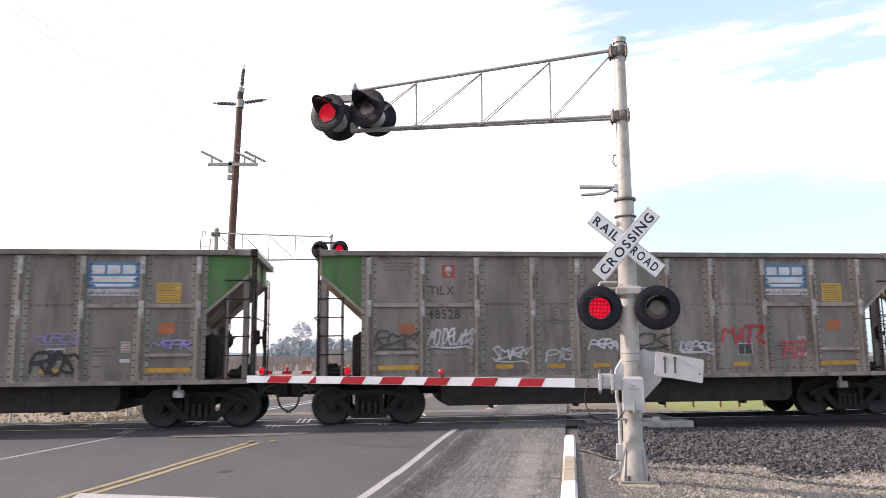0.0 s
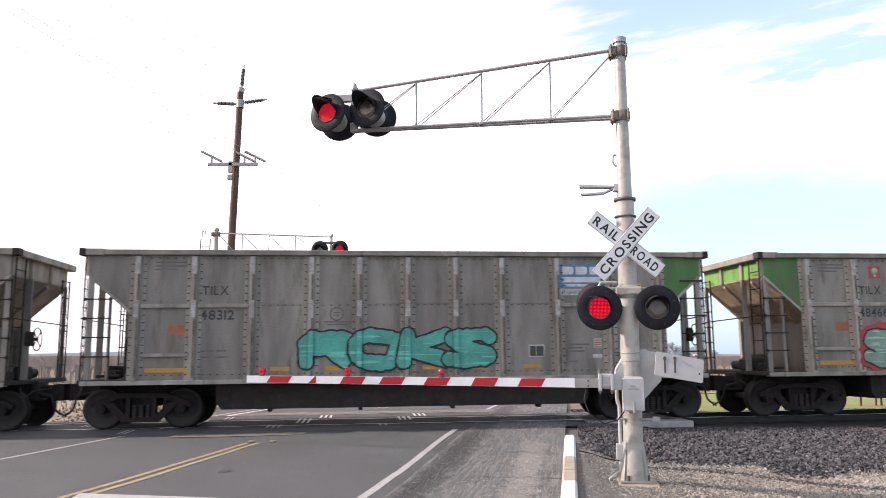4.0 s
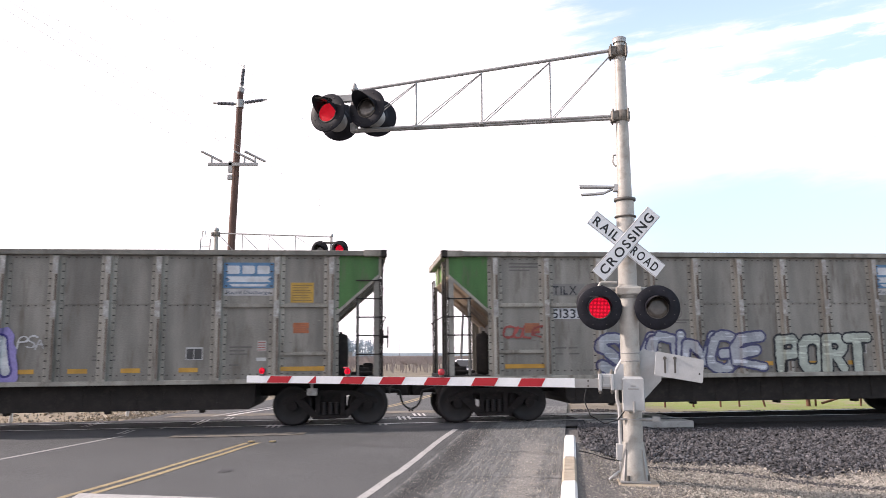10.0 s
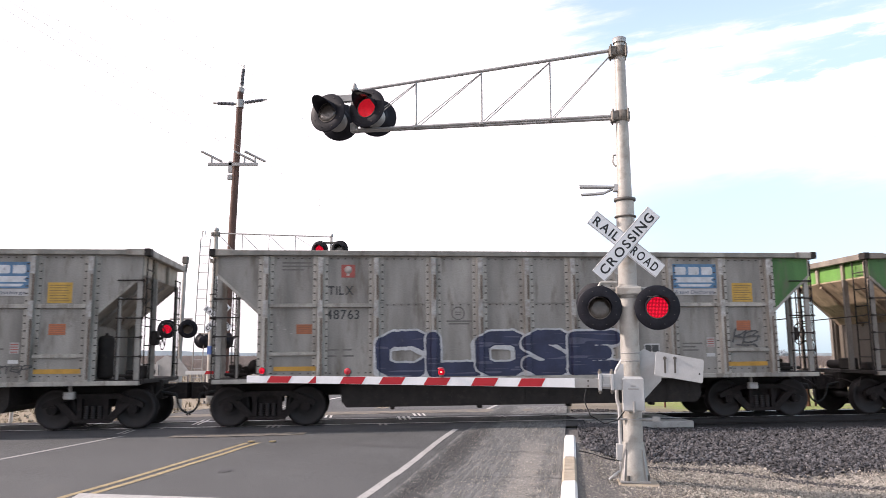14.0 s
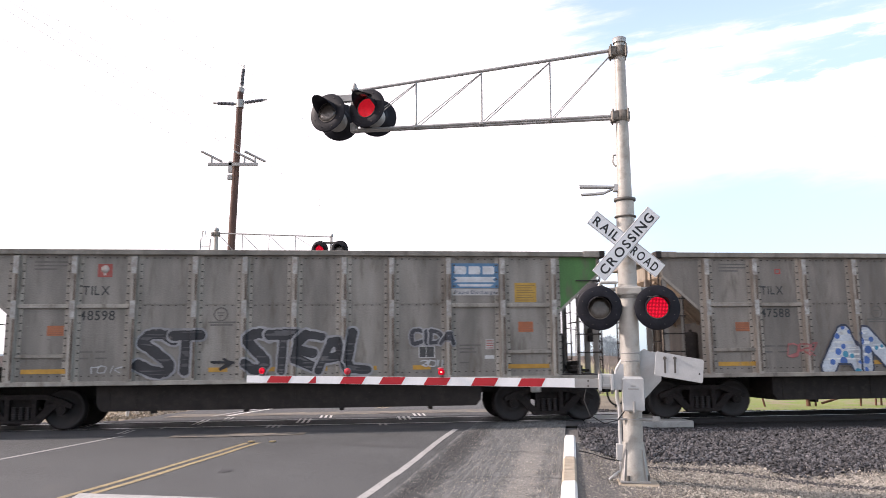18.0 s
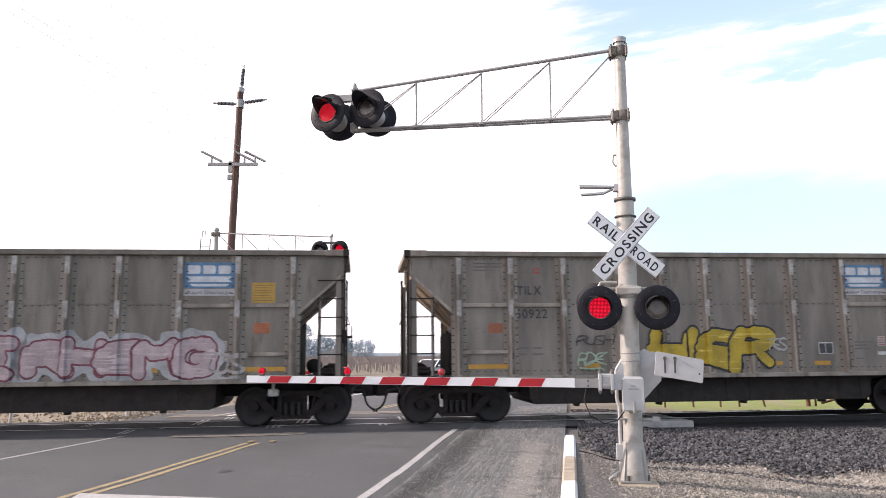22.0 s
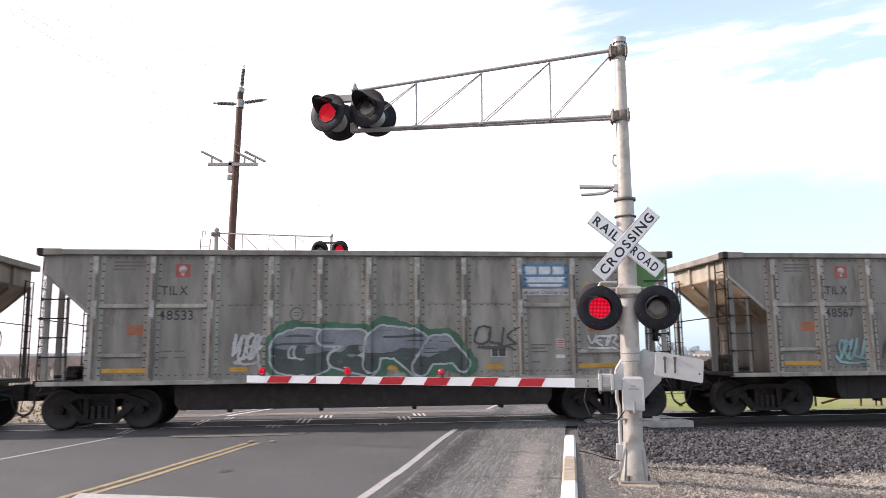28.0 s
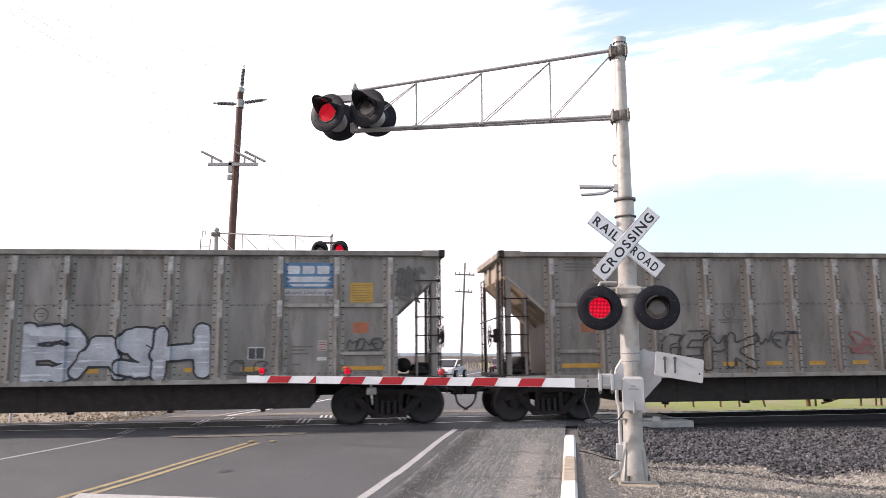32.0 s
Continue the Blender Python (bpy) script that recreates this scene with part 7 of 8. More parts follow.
spray(19, "D", 0.36, 0.89, 1.34, 1.93, SKYB, (0.08, 0.2, 0.24))
spray(19, "E", 1.50, 2.14, 1.33, 1.92, SKYB, (0.08, 0.2, 0.24))
spray(19, "K", 2.68, 3.20, 1.31, 1.92, SKYB, (0.08, 0.2, 0.24))
spray(19, "S", 4.00, 4.49, 1.30, 1.91, SKYB, (0.08, 0.2, 0.24))
spray(19, "REMS", -3.36, -2.34, 1.28, 2.17, CHALK, thin=True)
spray(19, "DNOOZ", -1.98, -1.18, 1.33, 2.16, CHALK, thin=True)
spray(19, "DEVIL", -0.90, -0.01, 1.31, 2.13, CHALK, thin=True)
spray(19, "GEC", -4.63, -3.74, 1.52, 1.97, CHALK, thin=True)
spray(20, "CLOSE.", -3.59, 2.6, 1.12, 2.12, (0.025, 0.03, 0.07), CHALK, wild=0.25, block=0.06)
spray(20, "HG", 5.12, 5.74, 1.80, 2.16, INK, thin=True)
spray(21, "SAPTE", -3.74, 2.32, 1.10, 1.99, INK, SILVER)
spray(21, "UTF", -5.90, -5.05, 3.13, 3.53, INK, thin=True)
spray(21, "BHB", -5.83, -5.00, 2.25, 2.57, INK, thin=True)
spray(21, "17", -5.65, -5.03, 1.84, 2.09, INK)
spray(21, "DIEST", -4.72, -3.71, 1.67, 1.96, INK, thin=True)
spray(21, "STEP", 4.10, 4.91, 1.27, 1.47, INK, thin=True)
spray(22, "SOMRA", -2.5, 2.0, 1.3, 2.2, LILAC, INK)
spray(23, "SHOMIK", -4.5, 0.35, 1.05, 1.98, SILVER, (0.035, 0.035, 0.037), wild=0.7, block=0.07)
spray(23, "SULK", -5.95, -5.10, 2.81, 3.26, CHALK, thin=True)
spray(23, "BEN", -5.99, -5.15, 2.12, 2.60, CHALK, thin=True)
spray(24, "SEC", -3.30, -2.5, 1.7, 2.12, (0.2, 0.42, 0.2), CHALK)
spray(24, "GEX", -2.06, -1.19, 1.50, 1.90, INK, thin=True)
spray(24, "ZEN", 1.42, 2.19, 1.23, 1.54, (0.4, 0.1, 0.1), thin=True)
spray(24, "NEC", 0.25, 0.83, 1.73, 2.05, (0.35, 0.35, 0.34), thin=True)
spray(24, "GO", -5.75, -5.39, 1.76, 1.93, INK)
spray(25, "ANTH", -3.22, 0.66, 1.06, 2.18, (0.5, 0.55, 0.61), (0.05, 0.06, 0.1), wild=0.35, dots=(((0.06, 0.14, 0.4), 70, 0.085, 0.0), ((0.05, 0.28, 0.42), 45, 0.065, 0.0)))
spray(25, "O", 0.8, 1.88, 1.06, 2.18, (0.5, 0.55, 0.61), (0.05, 0.06, 0.1), wild=0.35, dots=(((0.06, 0.14, 0.4), 18, 0.085, 0.0), ((0.05, 0.28, 0.42), 16, 0.065, 0.0)))
spray(25, "N", 2.05, 3.2, 1.06, 2.18, (0.5, 0.45, 0.2), (0.05, 0.06, 0.1), wild=0.35, dots=(((0.06, 0.14, 0.4), 16, 0.085, 0.0), ((0.05, 0.28, 0.42), 12, 0.065, 0.0)))
spray(25, "Y", 3.36, 4.78, 1.06, 2.18, (0.36, 0.36, 0.4), (0.05, 0.06, 0.1), wild=0.35, dots=(((0.06, 0.14, 0.4), 18, 0.085, 0.0), ((0.05, 0.28, 0.42), 14, 0.065, 0.0)))
spray(25, "DRE", -4.17, -3.46, 1.47, 1.83, (0.4, 0.1, 0.1), thin=True)
spray(26, "ST", -3.46, -2.16, 1.17, 2.21, (0.03, 0.03, 0.035), (0.3, 0.3, 0.31), wild=0.7)
spray(26, ">", -2.1, -1.25, 1.25, 1.7, INK)
spray(26, "STEAL", -1.17, 1.74, 1.18, 2.27, (0.03, 0.03, 0.035), (0.3, 0.3, 0.31))
spray(26, "IOK", -4.58, -3.80, 1.26, 1.44, CHALK, thin=True)
spray(26, "CIDA", 2.65, 3.68, 1.81, 2.23, (0.05, 0.05, 0.06), (0.3, 0.3, 0.31))
spray(26, "2011", 2.83, 3.44, 1.32, 1.50, CHALK)
spray(27, "HIER", -3.48, 1.18, 1.12, 2.25, (0.38, 0.43, 0.52), INK)
spray(27, "TES", -4.80, -3.82, 3.13, 3.46, (0.4, 0.48, 0.52))
spray(28, "HELLS", -0.86, -0.05, 1.65, 2.04, CHALK, thin=True)
spray(28, "NIG", 0.33, 0.93, 1.87, 2.03, CHALK)
spray(28, "AN", -3.21, -2.32, 1.18, 2.03, (0.1, 0.2, 0.14), thin=True)
spray(29, "ADEJUD", -3.85, 0.30, 1.17, 2.08, INK, (0.4, 0.3, 0.38))
spray(29, "K", 0.39, 0.94, 1.39, 2.20, CHALK, thin=True)
spray(29, "BUCS", 1.35, 3.59, 1.14, 2.00, (0.2, 0.36, 0.52), (0.34, 0.3, 0.42))
spray(30, "YNIG!!", -3.47, 1.93, 1.1, 2.1, INK, (0.42, 0.47, 0.54), wild=0.8, block=0.05)
spray(30, "LAST", -4.41, -3.72, 1.37, 2.00, CHALK, thin=True)
spray(31, "HIER", -1.47, 1.53, 1.14, 2.19, GOLD, INK)
spray(31, "RUSH", -3.34, -2.44, 1.78, 2.05, INK, thin=True)
spray(31, "TES", 1.46, 1.97, 1.61, 1.97, CHALK, thin=True)
spray(31, "RDE", -3.33, -2.67, 1.28, 1.65, (0.3, 0.42, 0.3), thin=True)
spray(32, "SESE", -3.2, -0.05, 1.13, 2.08, (0.42, 0.33, 0.34), (0.2, 0.05, 0.07), halo=(0.4, 0.4, 0.41))
spray(32, "RHEMG", 0.33, 4.26, 1.18, 2.02, (0.42, 0.33, 0.34), (0.2, 0.05, 0.07), halo=(0.4, 0.4, 0.41))
spray(32, "OS", 4.29, 5.01, 1.19, 1.75, (0.4, 0.38, 0.36))
spray(33, "JAZMAN", -3.45, 2.35, 1.08, 1.99, SILVER, INK, halo=(0.05, 0.14, 0.32))
spray(33, "CRNT", 0.30, 3.36, 1.82, 2.21, (0.06, 0.06, 0.06), thin=True)
spray(33, "GUN", -5.85, -4.22, 1.26, 2.03, (0.09, 0.08, 0.08), thin=True)
spray(34, "IDENIM", -3.44, 1.14, 1.11, 2.05, (0.46, 0.48, 0.5), (0.05, 0.02, 0.025), halo=(0.36, 0.03, 0.04), wild=0.45)
spray(34, "MVW", -4.9, -3.5, 1.3, 2.05, (0.4, 0.03, 0.03), thin=True)
spray(34, "DENIM", -5.93, -5.06, 2.39, 2.63, INK, thin=True)
spray(34, "JARMAN", -5.90, -5.06, 2.13, 2.37, INK, thin=True)
spray(34, "PARKIE", -5.94, -5.13, 2.79, 3.28, INK, thin=True)
spray(35, "VENTO", 3.88, 4.83, 1.19, 1.47, (0.1, 0.09, 0.09), thin=True)
spray(35, "ZECTO", -3.59, 2.05, 1.12, 2.42, (0.1, 0.2, 0.42), (0.03, 0.06, 0.1), halo=(0.12, 0.04, 0.1), top=(0.04, 0.27, 0.29), wild=0.8)
spray(36, "RASKL", -3.20, 2.21, 1.1, 2.14, CHALK, WINE, wild=0.45)
spray(36, "SAS", 3.94, 4.77, 1.27, 1.53, (0.35, 0.34, 0.33), thin=True)
spray(36, "ONLY", -4.70, -3.94, 1.69, 2.06, SKYB)
spray(37, "LEEN", 1.62, 3.56, 1.19, 2.03, (0.22, 0.21, 0.1), (0.06, 0.06, 0.06))
spray(37, "RKC", 5.28, 6.09, 1.77, 2.08, (0.4, 0.4, 0.46), thin=True)
spray(38, "GRAVE", -2.5, 2.0, 1.3, 2.2, SILVER, INK)
spray(39, "MENT", -1.94, 2.28, 1.10, 2.05, INK, CHALK)
spray(39, "SKULL", -4.61, -3.74, 1.36, 1.92, (0.15, 0.35, 0.36), thin=True)
spray(39, "PAGE", -3.35, -2.49, 1.38, 1.90, INK, thin=True)
spray(40, "VETZ", 5.19, 5.94, 1.75, 2.05, CHALK)
spray(40, "GZRA", -2.09, 2.17, 1.2, 2.2, (0.06, 0.08, 0.075), (0.4, 0.43, 0.45), halo=(0.05, 0.14, 0.08), top=(0.2, 0.22, 0.24), wild=0.7)
spray(40, "WOEGE", -3.15, -2.46, 1.50, 2.15, CHALK, thin=True)
spray(40, "OLK", 2.48, 3.45, 1.80, 2.29, INK, thin=True)
spray(41, "KEK", -1.96, 1.04, 1.11, 2.12, (0.42, 0.46, 0.58), (0.1, 0.03, 0.06), halo=(0.2, 0.06, 0.1), top=(0.1, 0.3, 0.6))
spray(41, "FERO", 2.55, 3.43, 1.50, 2.16, CHALK, thin=True)
spray(41, "MONO", -4.65, -3.65, 1.24, 1.60, CHALK, thin=True)
spray(41, "AUS", -3.38, -2.57, 1.58, 1.95, INK, thin=True)
spray(41, "SODK", 3.90, 4.96, 1.28, 1.97, INK, thin=True)
spray(41, "WOLF", 1.32, 2.29, 1.24, 1.88, INK)
spray(42, "SUEZERO", -2.12, 1.97, 1.37, 2.36, (0.26, 0.06, 0.06), hollow=True)
spray(43, "ITTLES", -5.37, -2.39, 1.17, 1.97, CHALK, hollow=True)
spray(43, "ASPK", -2.11, -1.26, 1.26, 1.86, (0.25, 0.06, 0.06), thin=True)
spray(43, "CLOSE", 5.17, 5.91, 1.67, 2.03, INK)
spray(43, "WEST", 3.79, 4.58, 1.94, 2.19, CHALK, thin=True)
spray(43, "#", 2.45, 3.55, 1.5, 2.15, CHALK, NAVY, wild=0.3)
spray(43, "H", 2.5, 3.5, 1.1, 1.5, (0.4, 0.48, 0.6), NAVY, wild=0.3)
spray(43, "YY", 2.7, 3.3, 1.62, 1.92, INK)
spray(43, "SKETCH", -1.0, 2.3, 1.3, 1.95, (0.14, 0.13, 0.12), hollow=True)
spray(44, "DALAS", -3.38, 2.12, 1.12, 2.08, (0.05, 0.065, 0.1), (0.12, 0.44, 0.43), wild=0.3, halo=(0.1, 0.38, 0.38))
spray(44, "TRESN", 5.11, 6.16, 1.71, 2.02, CHALK, thin=True)
spray(44, "JAWS", 5.14, 6.05, 1.23, 1.50, CHALK, thin=True)
spray(45, "US", 4.31, 4.66, 2.01, 2.26, INK)
spray(45, "GEMK", -3.42, -1.13, 1.18, 2.08, (0.05, 0.045, 0.04), hollow=True)
spray(45, "WET", -1.04, -0.09, 1.70, 2.11, INK, thin=True)
spray(45, "SA", 1.39, 2.02, 1.61, 2.10, (0.3, 0.08, 0.07), thin=True)
spray(46, "BASH", -1.91, 1.84, 1.13, 2.30, (0.42, 0.44, 0.47), INK)
spray(46, "OLC", 2.47, 3.28, 1.22, 1.53, INK, thin=True)
spray(46, "MONEY", 5.10, 6.00, 1.72, 2.02, INK, thin=True)
spray(46, "BOOS", 6.25, 6.85, 2.95, 3.68, (0.08, 0.075, 0.07), thin=True)
spray(4, "RSMK", -7.05, -6.3, 3.3, 3.84, (0.03, 0.07, 0.03), thin=True)
spray(41, "SKREM", -7.1, -6.25, 3.25, 3.84, (0.02, 0.05, 0.02), thin=True)
spray(27, "REC", -6.95, -6.3, 3.05, 3.7, (0.3, 0.07, 0.04), thin=True)


# the cars are a little shorter than drawn above: bring the whole train to its true length
LENGTH = 0.986
done = set()
for _, c in TRAIN:
    for o in c.children_recursive:
        at = o.matrix_basis.translation.copy()
        o.matrix_basis = Matrix.Translation((at.x * LENGTH, at.y, at.z))
        if o.data and o.data.name not in done and not o.name.startswith("wheelset"):
            done.add(o.data.name)
            co = np.empty(len(o.data.vertices) * 3)
            o.data.vertices.foreach_get("co", co)
            co[0::3] *= LENGTH
            o.data.vertices.foreach_set("co", co)
            o.data.update()


# ---- poles, wires, fields and the distance ----
def utility_pole(base, top, r, label, mat, arms, group=""):
    b, t = Vector(base), Vector(top)
    p = thing("utility_pole", Matrix.Translation(b), label, "utility pole", group)
    part("pole", Mesh().cyl((0, 0, 0), t - b, r, r * 0.72, 14), mat, p)
    return p


up = utility_pole((-10.17, 35, 0), (-9.89, 35, 14.55), 0.2, "tall brown wooden power pole with grey post insulators", WOOD, ())
tip = Vector((0.28, 0, 14.55))


def insulator(parent, a, b, r=0.09):
    a, b = Vector(a), Vector(b)
    m = Mesh()
    d = (b - a)
    n = 12
    for i in range(n):
        p0, p1 = a + d * (i / n), a + d * ((i + 0.55) / n)
        m.cyl(p0, p1, r, r * 0.9, 10)
    m.cyl(a, b, r * 0.6, seg=8)
    ins = part("insulator", m, INSUL, parent, "ribbed grey insulator")
    part("end_fitting", Mesh().cyl(b, b + d.normalized() * 0.2, 0.04, seg=8).cyl(a - d.normalized() * 0.2, a, 0.05, seg=8), GALV, ins)


insulator(up, tip + Vector((0.05, 0, 0.25)), tip + Vector((0.1, 0, 1.1)))
insulator(up, tip + Vector((-0.3, 0, -0.7)), tip + Vector((-1.1, 0, -0.66)))
insulator(up, tip + Vector((0.25, 0, -0.62)), tip + Vector((1.1, 0, -0.5)))
part("pole_band", Mesh().cyl(tip + Vector((0, 0, -0.9)), tip + Vector((0, 0, -0.5)), 0.18, seg=14).cyl(tip + Vector((0, 0, -0.12)), tip + Vector((0.03, 0, 0.1)), 0.17, seg=14), GALV, up)
part("crossarm", Mesh().box(-1.07, 1.32, -0.32, -0.2, 10.68, 10.84, 0.01), GALV, up, "grey steel crossarm")
for x in (-0.85, 0.72, 1.22):
    part("cutout_arm", Mesh().cyl((x - 0.55 + 0.0, -0.26, 11.4), (x + 0.45, -0.26, 10.9), 0.055, seg=8).cyl((x - 0.05, -0.26, 10.82), (x - 0.05, -0.26, 11.15), 0.05, seg=8), GALV, up, "slanting grey fuse arm")
part("pole_box", Mesh().box(-0.1, 0.12, -0.34, -0.2, 10.0, 10.25, 0.01).box(-0.08, 0.1, -0.32, -0.2, 10.35, 10.9, 0.01), GALV, up)
part("sign_tag", Mesh().box(-0.06, 0.05, -0.225, -0.2, 2.2, 2.45), DECAL, up, color=(0.55, 0.3, 0.05))
for z in (1.55, 1.9):
    part("marker_band", Mesh().turned([(0.199, z), (0.204, z + 0.01), (0.204, z + 0.1), (0.199, z + 0.11)], None, 16), DECAL, up, "orange band", color=(0.6, 0.26, 0.03))


def wire(a, b, sag, r=0.012, label="thin grey overhead power wire"):
    a, b = Vector(a), Vector(b)
    pts = []
    for i in range(17):
        k = i / 16
        p = a.lerp(b, k)
        p.z -= sag * 4 * k * (1 - k)
        pts.append(p)
    solid("wire", Mesh().path(pts, r, 5), WIRE, label, "wire", "overhead wires")


U = Vector((-10.17, 35, 0)) + tip
RUN = Vector((0.25, 1, 0))           # the line of poles, on to the fields and back past the camera
for end in (Vector((0.1, 0, 1.2)), Vector((-1.2, 0, -0.65)), Vector((1.2, 0, -0.48))):
    wire(U + end, U + end - RUN * 48, 0.7, 0.005)
    wire(U + end, U + end + RUN * 85 + Vector((0, 0, -1.5)), 1.2, 0.004)
for x in (-0.85, 0.72, 1.22):
    w0 = Vector((-10.17 + x + 0.4, 34.75, 10.9))
    wire(w0, w0 - RUN * 48 + Vector((0, 0, 3.2)), 0.3, 0.005)
    wire(w0, w0 + RUN * 90 + Vector((0, 0, -1.9)), 1.4, 0.004)


def small_pole(x, y, h, label="distant wooden power pole with crossarms", lean=0.0):
    p = thing("utility_pole", pose(x, y, 0, 0, lean, 0), label, "utility pole", "distant poles")
    part("pole", Mesh().cyl((0, 0, 0), (0, 0, h), 0.15, 0.09, 10), GREYWOOD, p)
    for z, w in ((h - 1.4, 1.1), (h - 3.3, 0.95)):
        arm = part("crossarm", Mesh().box(-w, w, -0.2, -0.1, z, z + 0.14), GREYWOOD, p)
        for q in (-0.92, -0.5, 0.5, 0.92):
            part("insulator", Mesh().cyl((q * w, -0.15, z + 0.14), (q * w, -0.15, z + 0.36), 0.05, seg=6), INSUL, arm)
    return p


p0 = small_pole(1.9, 82, 11.9, lean=2.6)
for i, (x, y) in enumerate(((21.5, 150), (27, 190), (33, 232), (40, 280), (48, 335), (57, 400), (68, 480), (80, 570))):
    copy_thing(p0, pose(x - 3.5, y, 0))
for x, y in ((29, 160), (36.5, 205), (45, 255)):
    copy_thing(p0, pose(x, y, 0))
for x, y in ((-64, 150), (-19.5, 340)):
    copy_thing(p0, pose(x, y, 0))

# bare vineyard in rows behind the track
rv = random.Random(11)
vines = Mesh()


def vine_at(x, y, twigs):
    h = 0.7 + 0.25 * rv.random()
    top = Vector((x + 0.1 * (rv.random() - 0.5), y + 0.1 * (rv.random() - 0.5), h))
    vines.cyl((x, y, 0), top, 0.06, 0.045, 4, False)
    for k in range(twigs):
        a = rv.random() * 6.28
        tw = top + Vector((math.cos(a) * 0.95, math.sin(a) * 0.5, 0.1 + 0.8 * rv.random()))
        d = (tw - top).cross(Vector((0, 1, 0))).normalized() * (0.02 if twigs > 8 else 0.03)
        vines.add([top - d, top + d, tw + d * 0.4, tw - d * 0.4], [(0, 1, 2, 3)])


y, row = 46.0, 0
while y < 330:
    half = 0.66 * y + 6
    step = 1.2 if y < 110 else 2.0
    x = -half - 6
    while x < half:
        x += step * (0.85 + 0.3 * rv.random())
        if lane(-13.5, y) < x < lane(5.5, y) and (y > 100 or x > -12) and not (y > 74 and x < lane(-14, y) + 0.3 * (y - 74)):
            if not (72 < y and x < lane(-11.5, y)):
                continue
        if y < 74 and x > -14 and x < lane(5.5, y) or (y < 60 and x > lane(5, y)):
            continue
        vine_at(x, y, 14 if y < 110 else 7)
    y += 2.6 if y < 110 else 6.0
    row += 1
solid("vineyard", vines, VINE, "bare brown winter grapevines in long rows", "vineyard", kind="stuff")


def tree(x, y, h, w, seed, label, clumps=70, lean=0.0):
    r = random.Random(seed)
    t = thing("tree", pose(x, y, ground_z(x, y)), label, "tree", "distant trees")
    tr = Mesh()
    tr.cyl((0, 0, 0), (lean, 0, h * 0.55), h * 0.028, h * 0.014, 8)
    cr = Mesh()
    for k in range(7):
        a, z = r.random() * 6.28, h * (0.25 + 0.4 * r.random())
        e = Vector((math.cos(a) * w * 0.36, math.sin(a) * w * 0.36, z + h * 0.22))
        tr.cyl((lean * z / h, 0, z), e, h * 0.01, h * 0.003, 5, False)
    part("trunk", tr, BARK, t)
    for k in range(clumps):
        a, q = r.random() * 6.28, r.random()
        zz = h * (0.06 + 0.94 * r.random())
        rad = w * 0.5 * math.sqrt(max(0.05, 1 - ((zz / h - 0.42) / 0.6) ** 2)) * (0.45 + 0.6 * q)
        c = Vector((math.cos(a) * rad, math.sin(a) * rad, zz))
        for j in range(22):
            d = Vector((r.gauss(0, 1), r.gauss(0, 1), r.gauss(0, 0.8))) * w * 0.06
            s = w * (0.018 + 0.026 * r.random())
            u = Vector((r.gauss(0, 1), r.gauss(0, 1), r.gauss(0, 1))).normalized()
            v = u.orthogonal().normalized()
            cc = c + d
            cr.add([cc - u * s, cc + v * s * 0.6, cc + u * s, cc - v * s * 0.6], [(0, 1, 2, 3)])
    part("crown", cr, HAZED_LEAF, t)
    return t


FAR_TREE = "tree at the far edge of the fields, colour paled blue-grey for haze"
k = 0
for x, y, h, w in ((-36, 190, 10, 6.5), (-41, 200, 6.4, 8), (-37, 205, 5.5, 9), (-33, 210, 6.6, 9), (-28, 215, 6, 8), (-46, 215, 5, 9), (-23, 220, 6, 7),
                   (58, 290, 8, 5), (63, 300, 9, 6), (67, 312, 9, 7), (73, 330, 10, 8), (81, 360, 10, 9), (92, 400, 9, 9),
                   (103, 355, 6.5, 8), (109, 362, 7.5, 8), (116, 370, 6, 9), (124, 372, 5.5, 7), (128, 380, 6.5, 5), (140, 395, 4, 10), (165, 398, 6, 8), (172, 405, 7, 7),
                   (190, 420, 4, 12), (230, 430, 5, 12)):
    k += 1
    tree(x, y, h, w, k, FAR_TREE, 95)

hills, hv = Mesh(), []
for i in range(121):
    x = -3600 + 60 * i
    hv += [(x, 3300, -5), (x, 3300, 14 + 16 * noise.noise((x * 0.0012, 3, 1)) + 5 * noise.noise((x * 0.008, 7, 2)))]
solid("backdrop", hills.add(hv, [(2 * i, 2 * i + 2, 2 * i + 3, 2 * i + 1) for i in range(120)]), HILL, "low hills on the horizon, coloured pale blue for haze", "hills", kind="structure")

house = thing("farmhouse", pose(118, 345, 0, 0, 0, -20), "small white farmhouse among trees", "house")
part("wall", Mesh().box(-3.5, 3.5, -2.5, 2.5, 0, 2.6), WHITE, house)
part("roof", Mesh().prism([(-3.9, 2.6), (3.9, 2.6), (0, 4.2)], -2.8, 2.8), CONCRETE, house, "grey pitched roof")
for x in (-2, 0.2, 2.2):
    w_ = part("window", Mesh().box(x - 0.45, x + 0.45, -2.56, -2.5, 1.0, 2.0), WHITE, house)
    part("pane", Mesh().box(x - 0.38, x + 0.38, -2.575, -2.555, 1.07, 1.93), GLASS, w_)
shed = thing("shed", pose(-27, 190, 0, 0, 0, 10), "low grey farm shed beside trees", "shed")
part("wall", Mesh().box(-4, 4, -2.5, 2.5, 0, 2.4), CONCRETE, shed)
part("roof", Mesh().prism([(-4.3, 2.4), (4.3, 2.4), (0, 3.6)], -2.8, 2.8), GALV, shed)

